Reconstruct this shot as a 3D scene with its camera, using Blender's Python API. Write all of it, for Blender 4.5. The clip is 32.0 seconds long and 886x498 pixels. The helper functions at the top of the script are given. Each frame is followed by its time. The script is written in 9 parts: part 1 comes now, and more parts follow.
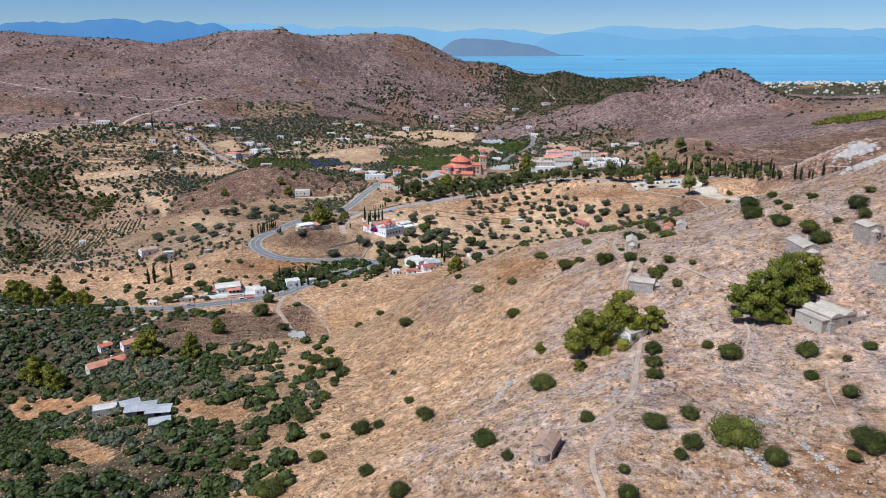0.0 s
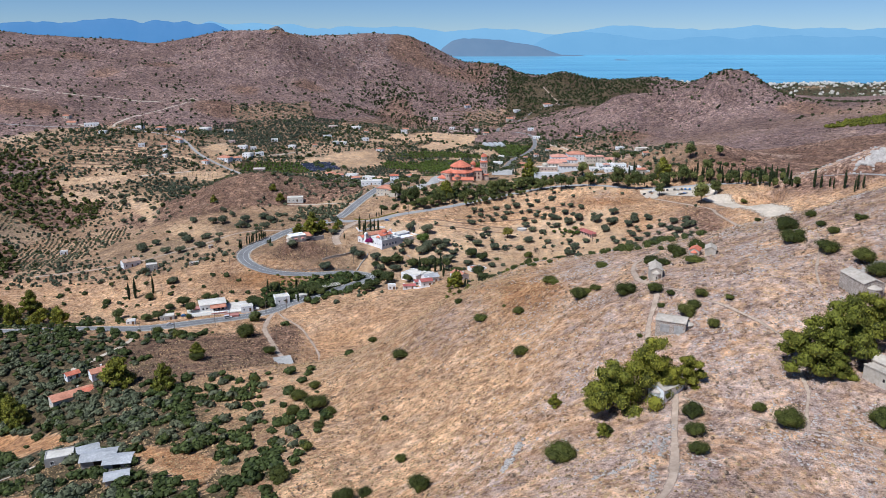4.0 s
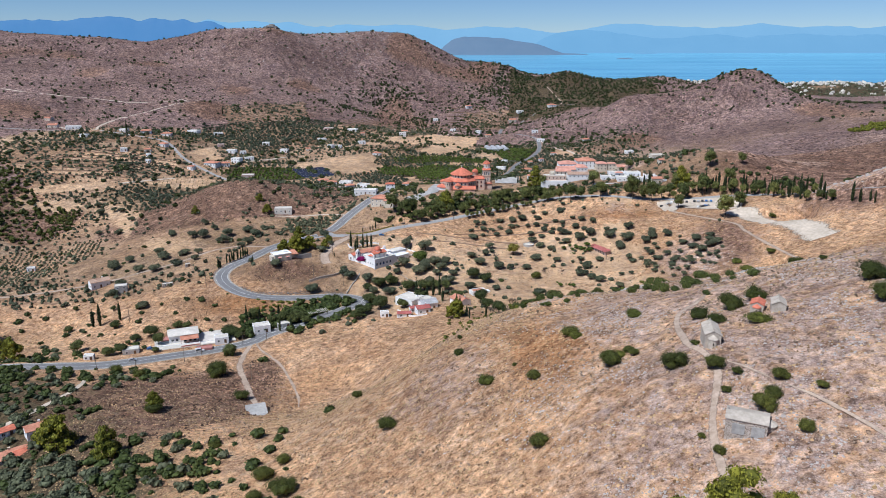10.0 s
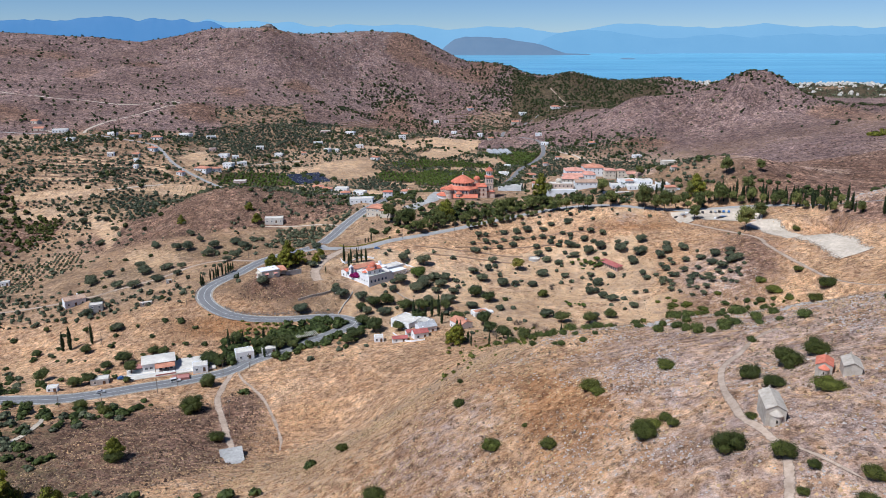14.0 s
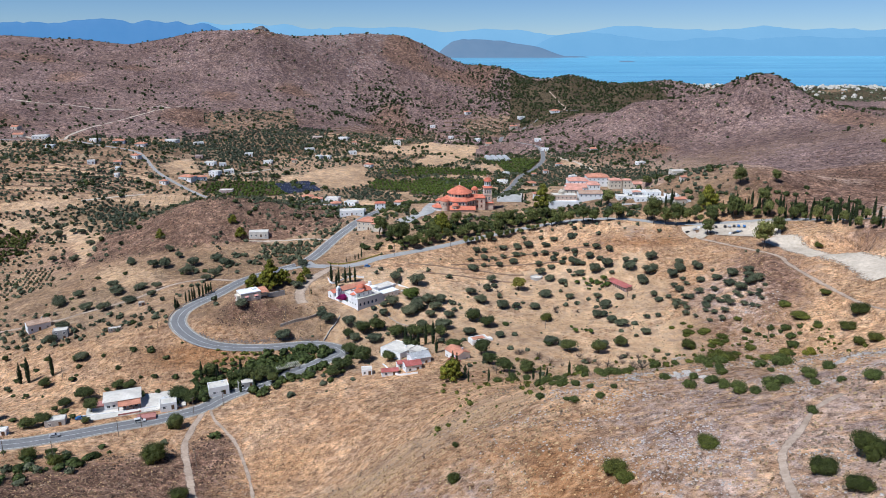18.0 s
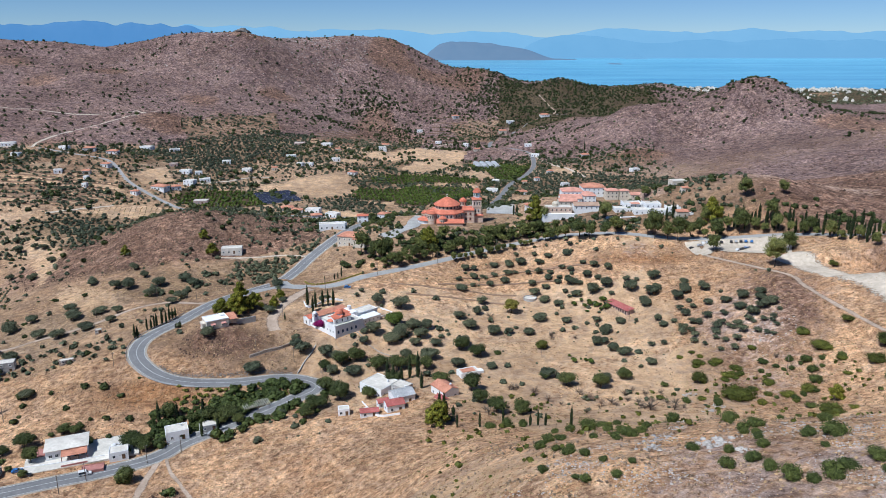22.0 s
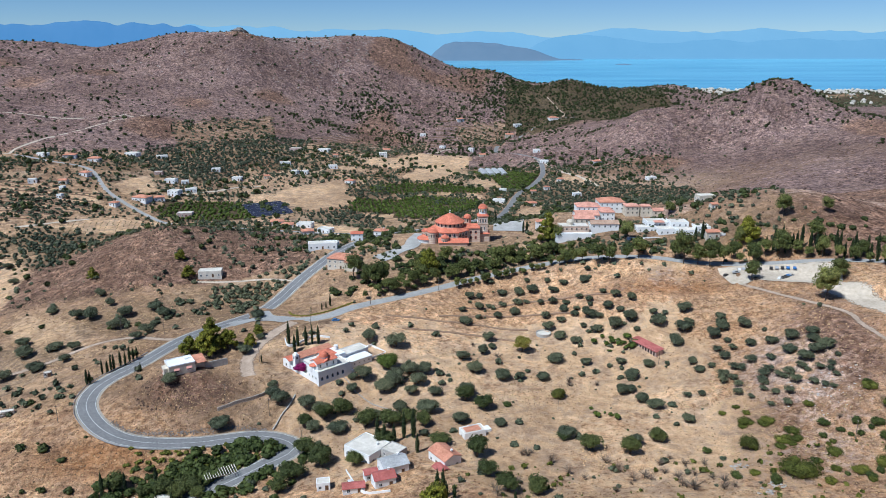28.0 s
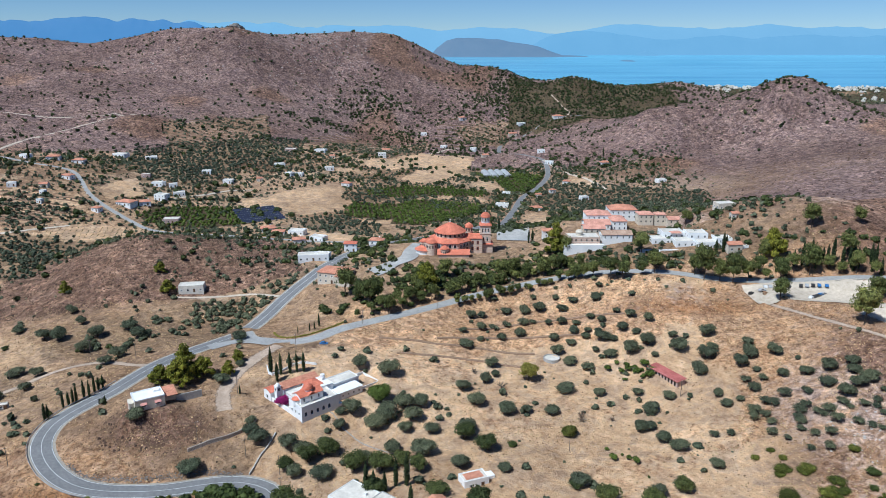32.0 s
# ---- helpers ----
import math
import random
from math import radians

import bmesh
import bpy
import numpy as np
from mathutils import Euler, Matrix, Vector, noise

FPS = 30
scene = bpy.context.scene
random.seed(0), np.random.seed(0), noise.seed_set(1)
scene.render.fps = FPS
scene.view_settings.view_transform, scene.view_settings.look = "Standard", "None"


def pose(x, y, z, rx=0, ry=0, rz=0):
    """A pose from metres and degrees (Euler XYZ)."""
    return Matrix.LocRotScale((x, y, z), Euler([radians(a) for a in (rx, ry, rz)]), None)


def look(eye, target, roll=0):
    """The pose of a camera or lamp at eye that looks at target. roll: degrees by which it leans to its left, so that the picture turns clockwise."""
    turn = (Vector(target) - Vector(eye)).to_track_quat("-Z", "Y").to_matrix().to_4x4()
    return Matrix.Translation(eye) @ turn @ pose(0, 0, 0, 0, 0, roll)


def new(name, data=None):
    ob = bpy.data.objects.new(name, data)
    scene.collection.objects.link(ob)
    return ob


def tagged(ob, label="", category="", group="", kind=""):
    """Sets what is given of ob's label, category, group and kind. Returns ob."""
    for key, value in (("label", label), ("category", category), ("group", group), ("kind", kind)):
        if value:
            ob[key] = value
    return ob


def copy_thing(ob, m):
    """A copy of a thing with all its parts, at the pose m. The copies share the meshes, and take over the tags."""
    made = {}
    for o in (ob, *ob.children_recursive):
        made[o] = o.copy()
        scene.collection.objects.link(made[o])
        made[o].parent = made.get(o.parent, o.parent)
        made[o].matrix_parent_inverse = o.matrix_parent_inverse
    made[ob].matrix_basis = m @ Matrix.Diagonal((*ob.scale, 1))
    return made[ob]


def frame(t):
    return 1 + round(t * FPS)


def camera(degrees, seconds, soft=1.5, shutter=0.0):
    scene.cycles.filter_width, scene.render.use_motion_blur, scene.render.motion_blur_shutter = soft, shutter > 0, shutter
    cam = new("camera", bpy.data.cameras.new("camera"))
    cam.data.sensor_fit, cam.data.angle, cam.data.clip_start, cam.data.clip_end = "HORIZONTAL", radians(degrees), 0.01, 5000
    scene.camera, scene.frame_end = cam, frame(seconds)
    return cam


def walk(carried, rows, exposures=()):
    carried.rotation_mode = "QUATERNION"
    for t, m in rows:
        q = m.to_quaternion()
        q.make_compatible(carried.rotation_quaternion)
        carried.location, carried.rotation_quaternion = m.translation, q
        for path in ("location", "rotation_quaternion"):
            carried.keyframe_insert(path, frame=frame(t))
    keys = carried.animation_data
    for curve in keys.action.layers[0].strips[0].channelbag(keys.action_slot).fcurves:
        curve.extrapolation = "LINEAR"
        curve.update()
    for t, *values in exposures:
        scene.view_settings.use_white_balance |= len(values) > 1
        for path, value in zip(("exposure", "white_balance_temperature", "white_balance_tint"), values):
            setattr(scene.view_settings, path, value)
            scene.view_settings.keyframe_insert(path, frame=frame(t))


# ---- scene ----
cam = camera(61.9, 32.0, soft=0.4)
PATH = [
    (0.0, pose(0.00, 0.00, 199.97, 74.19, 0.00, 0.01)),
    (1.5, pose(0.19, 12.40, 199.96, 74.19, 0.00, 0.01)),
    (3.0, pose(0.41, 25.14, 199.95, 74.20, 0.00, 0.00)),
    (5.0, pose(0.75, 42.59, 199.94, 74.17, 0.00, -0.01)),
    (7.0, pose(1.16, 60.51, 199.93, 74.15, 0.00, -0.02)),
    (8.5, pose(1.50, 74.23, 199.92, 74.11, 0.00, 0.03)),
    (10.0, pose(1.88, 88.16, 199.91, 74.07, 0.00, 0.08)),
    (12.0, pose(2.44, 107.01, 199.90, 74.07, 0.00, 0.14)),
    (14.0, pose(3.05, 126.12, 199.89, 74.07, 0.00, 0.20)),
    (15.5, pose(3.55, 140.59, 199.88, 74.14, 0.00, 0.27)),
    (16.5, pose(3.90, 150.29, 199.87, 74.19, 0.00, 0.32)),
    (17.2, pose(4.16, 157.09, 199.87, 74.22, 0.00, 0.33)),
    (17.6, pose(4.31, 160.99, 199.86, 74.23, 0.00, 0.20)),
    (18.0, pose(4.46, 164.88, 199.86, 74.25, 0.00, 0.00)),
    (18.5, pose(4.65, 169.76, 199.86, 74.26, 0.00, -0.38)),
    (19.0, pose(4.85, 174.64, 199.86, 74.27, 0.00, -0.79)),
    (19.5, pose(5.05, 179.52, 199.85, 74.31, 0.00, -1.07)),
    (20.0, pose(5.25, 184.41, 199.85, 74.34, 0.00, -1.10)),
    (21.0, pose(5.67, 194.18, 199.84, 74.42, 0.00, -1.02)),
    (22.0, pose(6.11, 203.95, 199.84, 74.42, 0.00, -0.91)),
    (23.0, pose(6.56, 213.70, 199.83, 74.42, 0.00, -0.80)),
    (24.0, pose(7.02, 223.44, 199.83, 74.42, 0.00, -0.77)),
    (25.0, pose(7.50, 233.14, 199.82, 74.43, 0.00, -0.74)),
    (26.5, pose(8.25, 247.64, 199.81, 74.43, 0.00, -0.62)),
    (28.0, pose(9.03, 262.02, 199.80, 74.43, 0.00, -0.50)),
    (29.0, pose(9.57, 271.54, 199.80, 74.38, 0.00, -0.45)),
    (30.0, pose(10.12, 281.00, 199.79, 74.33, 0.00, -0.40)),
    (31.0, pose(10.69, 290.38, 199.78, 74.25, 0.00, -0.35)),
    (32.0, pose(11.27, 299.67, 199.78, 74.16, 0.00, -0.30)),
]
walk(cam, PATH, exposures=[(0.0, -0.12, 5780, 9), (12.0, -0.12, 5820, 10), (32.0, -0.10, 5590, 4)])

# ---- daylight ----
SUN_ELEVATION, SUN_AZIMUTH = 56.0, 230.0   # azimuth: compass bearing of the sun, y is north
world = bpy.data.worlds.new("daylight")
scene.world = world
world.use_nodes = True
wn = world.node_tree.nodes
sky = wn.new("ShaderNodeTexSky")
sky.sky_type = "NISHITA"
sky.sun_disc = False
sky.sun_elevation = radians(SUN_ELEVATION)
sky.sun_rotation = radians(SUN_AZIMUTH)
sky.altitude, sky.air_density, sky.dust_density, sky.ozone_density = 900, 0.72, 0.0, 8.0
wn["Background"].inputs["Strength"].default_value = 0.086
world.node_tree.links.new(sky.outputs[0], wn["Background"].inputs["Color"])

sun_data = bpy.data.lights.new("sun", "SUN")
sun_data.energy, sun_data.angle, sun_data.color = 5.0, radians(0.53), (1.0, 0.97, 0.93)
sun = new("sun", sun_data)
az, el = radians(SUN_AZIMUTH), radians(SUN_ELEVATION)
sun_dir = Vector((math.sin(az) * math.cos(el), math.cos(az) * math.cos(el), math.sin(el)))
sun.matrix_world = look(sun_dir * 900, (0, 0, 0))

# ---- materials ----
class Mat:
    """A node material with a Principled shader and small helpers to wire it."""

    def __init__(self, name, rough=0.9, color=(0.5, 0.5, 0.5), metal=0.0, spec=0.3):
        self.mat = bpy.data.materials.new(name)
        self.mat.use_nodes = True
        self.t = self.mat.node_tree
        self.b = self.t.nodes["Principled BSDF"]
        self.b.inputs["Roughness"].default_value = rough
        self.b.inputs["Metallic"].default_value = metal
        self.b.inputs["Specular IOR Level"].default_value = spec
        self.b.inputs["Base Color"].default_value = (*color, 1)
        self.pos = None

    def node(self, kind, **props):
        n = self.t.nodes.new(kind)
        for k, v in props.items():
            if k == "operation":
                n.operation = v
            elif k == "data_type":
                n.data_type = v
            elif k == "blend_type":
                n.blend_type = v
            elif k == "attribute_name":
                n.attribute_name = v
            elif k == "feature":
                n.feature = v
        return n

    def link(self, a, b):
        self.t.links.new(a, b)

    def place(self):
        if self.pos is None:
            self.pos = self.node("ShaderNodeNewGeometry").outputs["Position"]
        return self.pos

    def noise(self, scale, detail=3.0, rough=0.55, warp=0.0):
        n = self.node("ShaderNodeTexNoise")
        n.inputs["Scale"].default_value = scale
        n.inputs["Detail"].default_value = detail
        n.inputs["Roughness"].default_value = rough
        n.inputs["Distortion"].default_value = warp
        self.link(self.place(), n.inputs["Vector"])
        return n.outputs["Fac"]

    def cells(self, scale, out="Color", feature="F1"):
        n = self.node("ShaderNodeTexVoronoi", feature=feature)
        n.inputs["Scale"].default_value = scale
        self.link(self.place(), n.inputs["Vector"])
        return n.outputs[out]

    def ramp(self, fac, stops):
        n = self.node("ShaderNodeValToRGB")
        el = n.color_ramp.elements
        while len(el) < len(stops):
            el.new(0.5)
        for e, (p, c) in zip(el, stops):
            e.position = p
            e.color = (*c, 1) if len(c) == 3 else c
        self.link(fac, n.inputs["Fac"])
        return n.outputs["Color"]

    def mix(self, fac, a, b, mode="MIX"):
        n = self.node("ShaderNodeMix", data_type="RGBA", blend_type=mode)
        for src, sock in ((fac, n.inputs[0]), (a, n.inputs[6]), (b, n.inputs[7])):
            if isinstance(src, (int, float)):
                sock.default_value = src
            elif isinstance(src, tuple):
                sock.default_value = (*src, 1)
            else:
                self.link(src, sock)
        return n.outputs[2]

    def math(self, op, a, b=0.0, clamp=False):
        n = self.node("ShaderNodeMath", operation=op)
        n.use_clamp = clamp
        for src, sock in ((a, n.inputs[0]), (b, n.inputs[1])):
            if isinstance(src, (int, float)):
                sock.default_value = src
            else:
                self.link(src, sock)
        return n.outputs[0]

    def random(self):
        return self.node("ShaderNodeObjectInfo").outputs["Random"]

    def island(self):
        return self.node("ShaderNodeNewGeometry").outputs["Random Per Island"]

    def color(self, src):
        self.link(src, self.b.inputs["Base Color"])
        return self

    def bump(self, src, strength=0.4, dist=0.1):
        n = self.node("ShaderNodeBump")
        n.inputs["Strength"].default_value = strength
        n.inputs["Distance"].default_value = dist
        self.link(src, n.inputs["Height"])
        self.link(n.outputs[0], self.b.inputs["Normal"])
        return self


def surface(name, dark, light, scale=2.0, rough=0.85, bump=0.3, spec=0.25, vary=0.0, stain=0.25):
    """Grain between two tones, with broader stains and a shift of tone from piece to piece."""
    m = Mat(name, rough, spec=spec)
    c = m.ramp(m.noise(scale, 5, 0.65), [(0.3, dark), (0.7, light)])
    if stain:
        s = m.ramp(m.noise(scale * 0.13, 3), [(0.35, (1 - stain,) * 3), (0.65, (1, 1, 1))])
        c = m.mix(1.0, c, s, "MULTIPLY")
    if vary:
        v = m.ramp(m.random(), [(0.0, (1 - vary,) * 3), (1.0, (1 + vary * 0.3,) * 3)])
        c = m.mix(1.0, c, v, "MULTIPLY")
    m.color(c)
    if bump:
        m.bump(m.noise(scale * 2, 4), bump, 0.05)
    return m.mat


def foliage(name, dark, light, rough=0.65, per_object=0.35):
    """Leaves: tone changes from leaf to leaf and from plant to plant, with a little light let through."""
    m = Mat(name, rough, spec=0.2)
    c = m.ramp(m.island(), [(0.0, dark), (1.0, light)])
    v = m.ramp(m.random(), [(0.0, (1 - per_object, 1 - per_object * 0.9, 1 - per_object)), (1.0, (1.1, 1.05, 0.9))])
    c = m.mix(1.0, c, v, "MULTIPLY")
    n = m.ramp(m.noise(0.02, 2), [(0.3, (0.8, 0.85, 0.8)), (0.7, (1.15, 1.1, 1.0))])
    c = m.mix(1.0, c, n, "MULTIPLY")
    m.color(c)
    tr = m.node("ShaderNodeBsdfTranslucent")
    m.link(c, tr.inputs["Color"])
    mx = m.node("ShaderNodeMixShader")
    mx.inputs[0].default_value = 0.12
    m.link(m.b.outputs[0], mx.inputs[1])
    m.link(tr.outputs[0], mx.inputs[2])
    m.link(mx.outputs[0], m.t.nodes["Material Output"].inputs["Surface"])
    return m.mat


def ground_material():
    m = Mat("dry_ground", 0.95, spec=0.1)
    at = m.node("ShaderNodeVertexColor")
    at.layer_name = "zone"
    sep = m.node("ShaderNodeSeparateColor")
    m.link(at.outputs["Color"], sep.inputs[0])
    rock, scrub, field = sep.outputs[0], sep.outputs[1], sep.outputs[2]
    green = at.outputs["Alpha"]
    fine, mid, broad = m.noise(2.2, 4, 0.7), m.noise(0.28, 4, 0.65, 0.6), m.noise(0.035, 4, 0.6, 0.8)
    huge = m.noise(0.008, 3, 0.6)
    clump = m.noise(0.85, 5, 0.8, 0.4)
    grain = m.math("ADD", m.math("ADD", m.math("MULTIPLY", fine, 0.22), m.math("MULTIPLY", mid, 0.46)), m.math("MULTIPLY", clump, 0.32))
    straw = m.ramp(grain, [(0.37, (0.19, 0.100, 0.058)), (0.48, (0.47, 0.288, 0.166)), (0.59, (0.70, 0.482, 0.305))])
    rust = m.ramp(grain, [(0.37, (0.14, 0.070, 0.042)), (0.49, (0.37, 0.205, 0.112)), (0.60, (0.54, 0.345, 0.205))])
    straw = m.mix(m.ramp(broad, [(0.52, (0, 0, 0)), (0.66, (0.5, 0.5, 0.5))]), straw, rust)
    stones = m.mix(0.6, m.ramp(m.cells(2.6, "Distance"), [(0.0, (0.61, 0.490, 0.420)), (0.45, (0.47, 0.362, 0.302)), (0.7, (0.21, 0.145, 0.115))]), m.ramp(grain, [(0.40, (0.19, 0.121, 0.094)), (0.50, (0.45, 0.322, 0.264)), (0.57, (0.63, 0.490, 0.415))]))
    patch = m.noise(0.11, 5, 0.7, 1.2)
    rubble = m.mix(m.ramp(patch, [(0.40, (0.2, 0.2, 0.2)), (0.54, (0.92, 0.92, 0.92))]), straw, stones)
    # Far-hill heath, shifted purple: distance haze is put into its own brown.
    heath = m.ramp(grain, [(0.38, (0.046, 0.031, 0.031)), (0.49, (0.184, 0.127, 0.117)), (0.60, (0.41, 0.295, 0.266))])
    heath = m.mix(m.ramp(broad, [(0.44, (0, 0, 0)), (0.60, (0.8, 0.8, 0.8))]), heath,
                  m.ramp(grain, [(0.40, (0.095, 0.064, 0.056)), (0.60, (0.39, 0.280, 0.245))]))
    vor = m.node("ShaderNodeTexVoronoi", feature="F1")
    vor.inputs["Scale"].default_value = 0.016
    bend = m.node("ShaderNodeTexNoise")
    bend.inputs["Scale"].default_value = 0.05
    m.link(m.place(), bend.inputs["Vector"])
    shift = m.node("ShaderNodeVectorMath", operation="MULTIPLY_ADD")
    shift.inputs[1].default_value = (34, 34, 0)
    m.link(bend.outputs["Color"], shift.inputs[0])
    m.link(m.place(), shift.inputs[2])
    m.link(shift.outputs[0], vor.inputs["Vector"])
    cell = vor.outputs["Color"]
    psep = m.node("ShaderNodeSeparateColor")
    m.link(cell, psep.inputs[0])
    parcel = m.ramp(psep.outputs[0], [(0.0, (0.34, 0.222, 0.140)), (0.35, (0.44, 0.298, 0.190)), (0.6, (0.52, 0.362, 0.235)),
                                      (0.8, (0.30, 0.205, 0.130)), (1.0, (0.55, 0.405, 0.275))])
    heath = m.mix(1.0, heath, m.ramp(patch, [(0.38, (0.62, 0.58, 0.58)), (0.50, (1.0, 1.0, 1.0)), (0.62, (1.32, 1.26, 1.20))]), "MULTIPLY")
    tilth = m.mix(1.0, parcel, m.ramp(grain, [(0.39, (0.45, 0.42, 0.40)), (0.59, (1.22, 1.22, 1.22))]), "MULTIPLY")
    edge = lambda w, n, k: m.math("MULTIPLY", m.math("SUBTRACT", m.math("ADD", w, m.math("MULTIPLY", m.math("SUBTRACT", n, 0.5), k)), 0.35), 3.3, True)
    at2 = m.node("ShaderNodeVertexColor")
    at2.layer_name = "tint"
    sep2 = m.node("ShaderNodeSeparateColor")
    m.link(at2.outputs["Color"], sep2.inputs[0])
    pale, rusty, orange = sep2.outputs[0], sep2.outputs[1], sep2.outputs[2]
    soil = m.ramp(grain, [(0.36, (0.36, 0.222, 0.132)), (0.48, (0.56, 0.380, 0.235)), (0.62, (0.68, 0.500, 0.335))])
    russet = m.ramp(grain, [(0.38, (0.050, 0.028, 0.022)), (0.49, (0.180, 0.108, 0.078)), (0.60, (0.37, 0.245, 0.180))])
    burnt = m.ramp(grain, [(0.37, (0.15, 0.070, 0.036)), (0.49, (0.39, 0.205, 0.100)), (0.60, (0.56, 0.345, 0.190))])
    c = m.mix(edge(field, broad, 0.8), straw, tilth)
    c = m.mix(edge(orange, mid, 1.1), c, burnt)
    c = m.mix(edge(pale, mid, 0.9), c, soil)
    russet = m.mix(1.0, russet, m.ramp(patch, [(0.38, (0.66, 0.64, 0.62)), (0.50, (1.0, 1.0, 1.0)), (0.62, (1.55, 1.50, 1.45))]), "MULTIPLY")
    c = m.mix(edge(scrub, mid, 0.9), c, m.mix(edge(rusty, mid, 1.2), heath, russet))
    c = m.mix(edge(rock, mid, 1.0), c, rubble)
    # the green zone is a dark brown ramp, laid under woods and orchards
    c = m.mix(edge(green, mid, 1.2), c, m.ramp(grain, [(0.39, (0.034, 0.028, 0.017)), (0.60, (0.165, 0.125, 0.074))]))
    c = m.mix(1.0, c, m.ramp(huge, [(0.38, (0.78, 0.76, 0.75)), (0.62, (1.12, 1.12, 1.12))]), "MULTIPLY")
    speck = m.noise(0.42, 6, 0.82, 0.3)
    worked = m.math("MAXIMUM", 0.25, m.math("MAXIMUM", m.math("MULTIPLY", edge(pale, mid, 0.9), 0.85), m.math("MULTIPLY", edge(field, broad, 0.8), 0.6)))
    c = m.mix(1.0, c, m.mix(worked, m.ramp(speck, [(0.38, (0.24, 0.22, 0.22)), (0.47, (0.97, 0.97, 0.97)), (0.58, (1.46, 1.46, 1.46))]), (1.0, 1.0, 1.0)), "MULTIPLY")
    c = m.mix(1.0, c, m.ramp(m.noise(0.06, 5, 0.7, 0.8), [(0.36, (0.80, 0.78, 0.78)), (0.62, (1.10, 1.10, 1.10))]), "MULTIPLY")
    drift = m.noise(0.075, 5, 0.72, 1.4)
    c = m.mix(1.0, c, m.ramp(drift, [(0.36, (0.74, 0.73, 0.75)), (0.48, (0.98, 0.98, 0.98)), (0.54, (1.07, 1.03, 0.94)), (0.66, (1.18, 1.16, 1.13))]), "MULTIPLY")
    m.color(c)
    m.bump(m.math("ADD", m.math("ADD", fine, clump), m.math("MULTIPLY", mid, 2.5)), 0.75, 0.6)
    return m.mat


GROUND = ground_material()
ASPHALT = surface("asphalt", (0.17, 0.17, 0.175), (0.26, 0.255, 0.25), 0.8, 0.85, 0.2, 0.3, stain=0.15)
PALE_ASPHALT = surface("worn_pale_asphalt", (0.30, 0.295, 0.285), (0.44, 0.43, 0.415), 0.8, 0.85, 0.2, 0.3, stain=0.15)
EARTH_BANK = surface("earth_bank", (0.22, 0.135, 0.085), (0.46, 0.315, 0.215), 1.3, 0.95, 0.6)
VERGE = surface("pale_verge", (0.36, 0.31, 0.25), (0.52, 0.46, 0.38), 1.2, 0.95, 0.5)
PAINT_LINE = surface("road_paint", (0.62, 0.62, 0.60), (0.80, 0.80, 0.78), 3.0, 0.7, 0.0)
TRACK = surface("dirt_track", (0.40, 0.30, 0.22), (0.62, 0.49, 0.38), 0.9, 0.95, 0.6)
LIME_TRACK = surface("limestone_gravel", (0.52, 0.43, 0.33), (0.72, 0.62, 0.50), 0.5, 0.95, 0.5)


def frayed(material, ragged=1.5):
    """Let the bare soil of a track break up towards its edges."""
    t = material.node_tree
    at = t.nodes.new("ShaderNodeVertexColor")
    at.layer_name = "edge"
    n = t.nodes.new("ShaderNodeTexNoise")
    n.inputs["Scale"].default_value, n.inputs["Detail"].default_value, n.inputs["Roughness"].default_value = 0.8, 5, 0.75
    g = t.nodes.new("ShaderNodeNewGeometry")
    t.links.new(g.outputs["Position"], n.inputs["Vector"])
    a = t.nodes.new("ShaderNodeMath")
    a.operation = "MULTIPLY_ADD"
    a.inputs[1].default_value, a.inputs[2].default_value = ragged, 0.95 - 0.5 * ragged
    t.links.new(n.outputs["Fac"], a.inputs[0])
    b = t.nodes.new("ShaderNodeMath")
    b.operation = "SUBTRACT"
    t.links.new(a.outputs[0], b.inputs[0])
    t.links.new(at.outputs["Color"], b.inputs[1])
    c = t.nodes.new("ShaderNodeMath")
    c.operation, c.use_clamp = "MULTIPLY", True
    c.inputs[1].default_value = 4.0
    t.links.new(b.outputs[0], c.inputs[0])
    t.links.new(c.outputs[0], t.nodes["Principled BSDF"].inputs["Alpha"])


SOIL_TRACK = surface("trodden_soil", (0.40, 0.295, 0.215), (0.60, 0.465, 0.36), 0.9, 0.95, 0.6)
LIME_GRAVEL = surface("trodden_limestone", (0.52, 0.43, 0.33), (0.72, 0.62, 0.50), 0.5, 0.95, 0.5)
frayed(SOIL_TRACK)
frayed(LIME_GRAVEL)


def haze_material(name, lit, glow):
    """Far land whose own surface glows, with the blue haze put in as emission."""
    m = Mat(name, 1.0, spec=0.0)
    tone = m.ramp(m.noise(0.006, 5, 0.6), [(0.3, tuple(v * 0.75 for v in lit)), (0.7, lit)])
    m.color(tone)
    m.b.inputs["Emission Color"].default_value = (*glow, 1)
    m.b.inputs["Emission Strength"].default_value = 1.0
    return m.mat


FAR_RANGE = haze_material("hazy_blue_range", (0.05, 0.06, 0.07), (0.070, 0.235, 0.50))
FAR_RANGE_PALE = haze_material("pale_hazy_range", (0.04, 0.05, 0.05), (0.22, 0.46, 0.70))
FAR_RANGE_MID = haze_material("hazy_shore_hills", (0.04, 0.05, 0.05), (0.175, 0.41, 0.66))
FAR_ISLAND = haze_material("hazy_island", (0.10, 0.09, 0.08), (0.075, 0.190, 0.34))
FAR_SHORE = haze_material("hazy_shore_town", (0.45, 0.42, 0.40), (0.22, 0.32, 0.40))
sea_mat = Mat("sea", 0.25, spec=0.5)
sea_mat.color(sea_mat.ramp(sea_mat.noise(0.0016, 4, 0.6, 1.0), [(0.35, (0.05, 0.16, 0.235)), (0.65, (0.085, 0.22, 0.30))]))
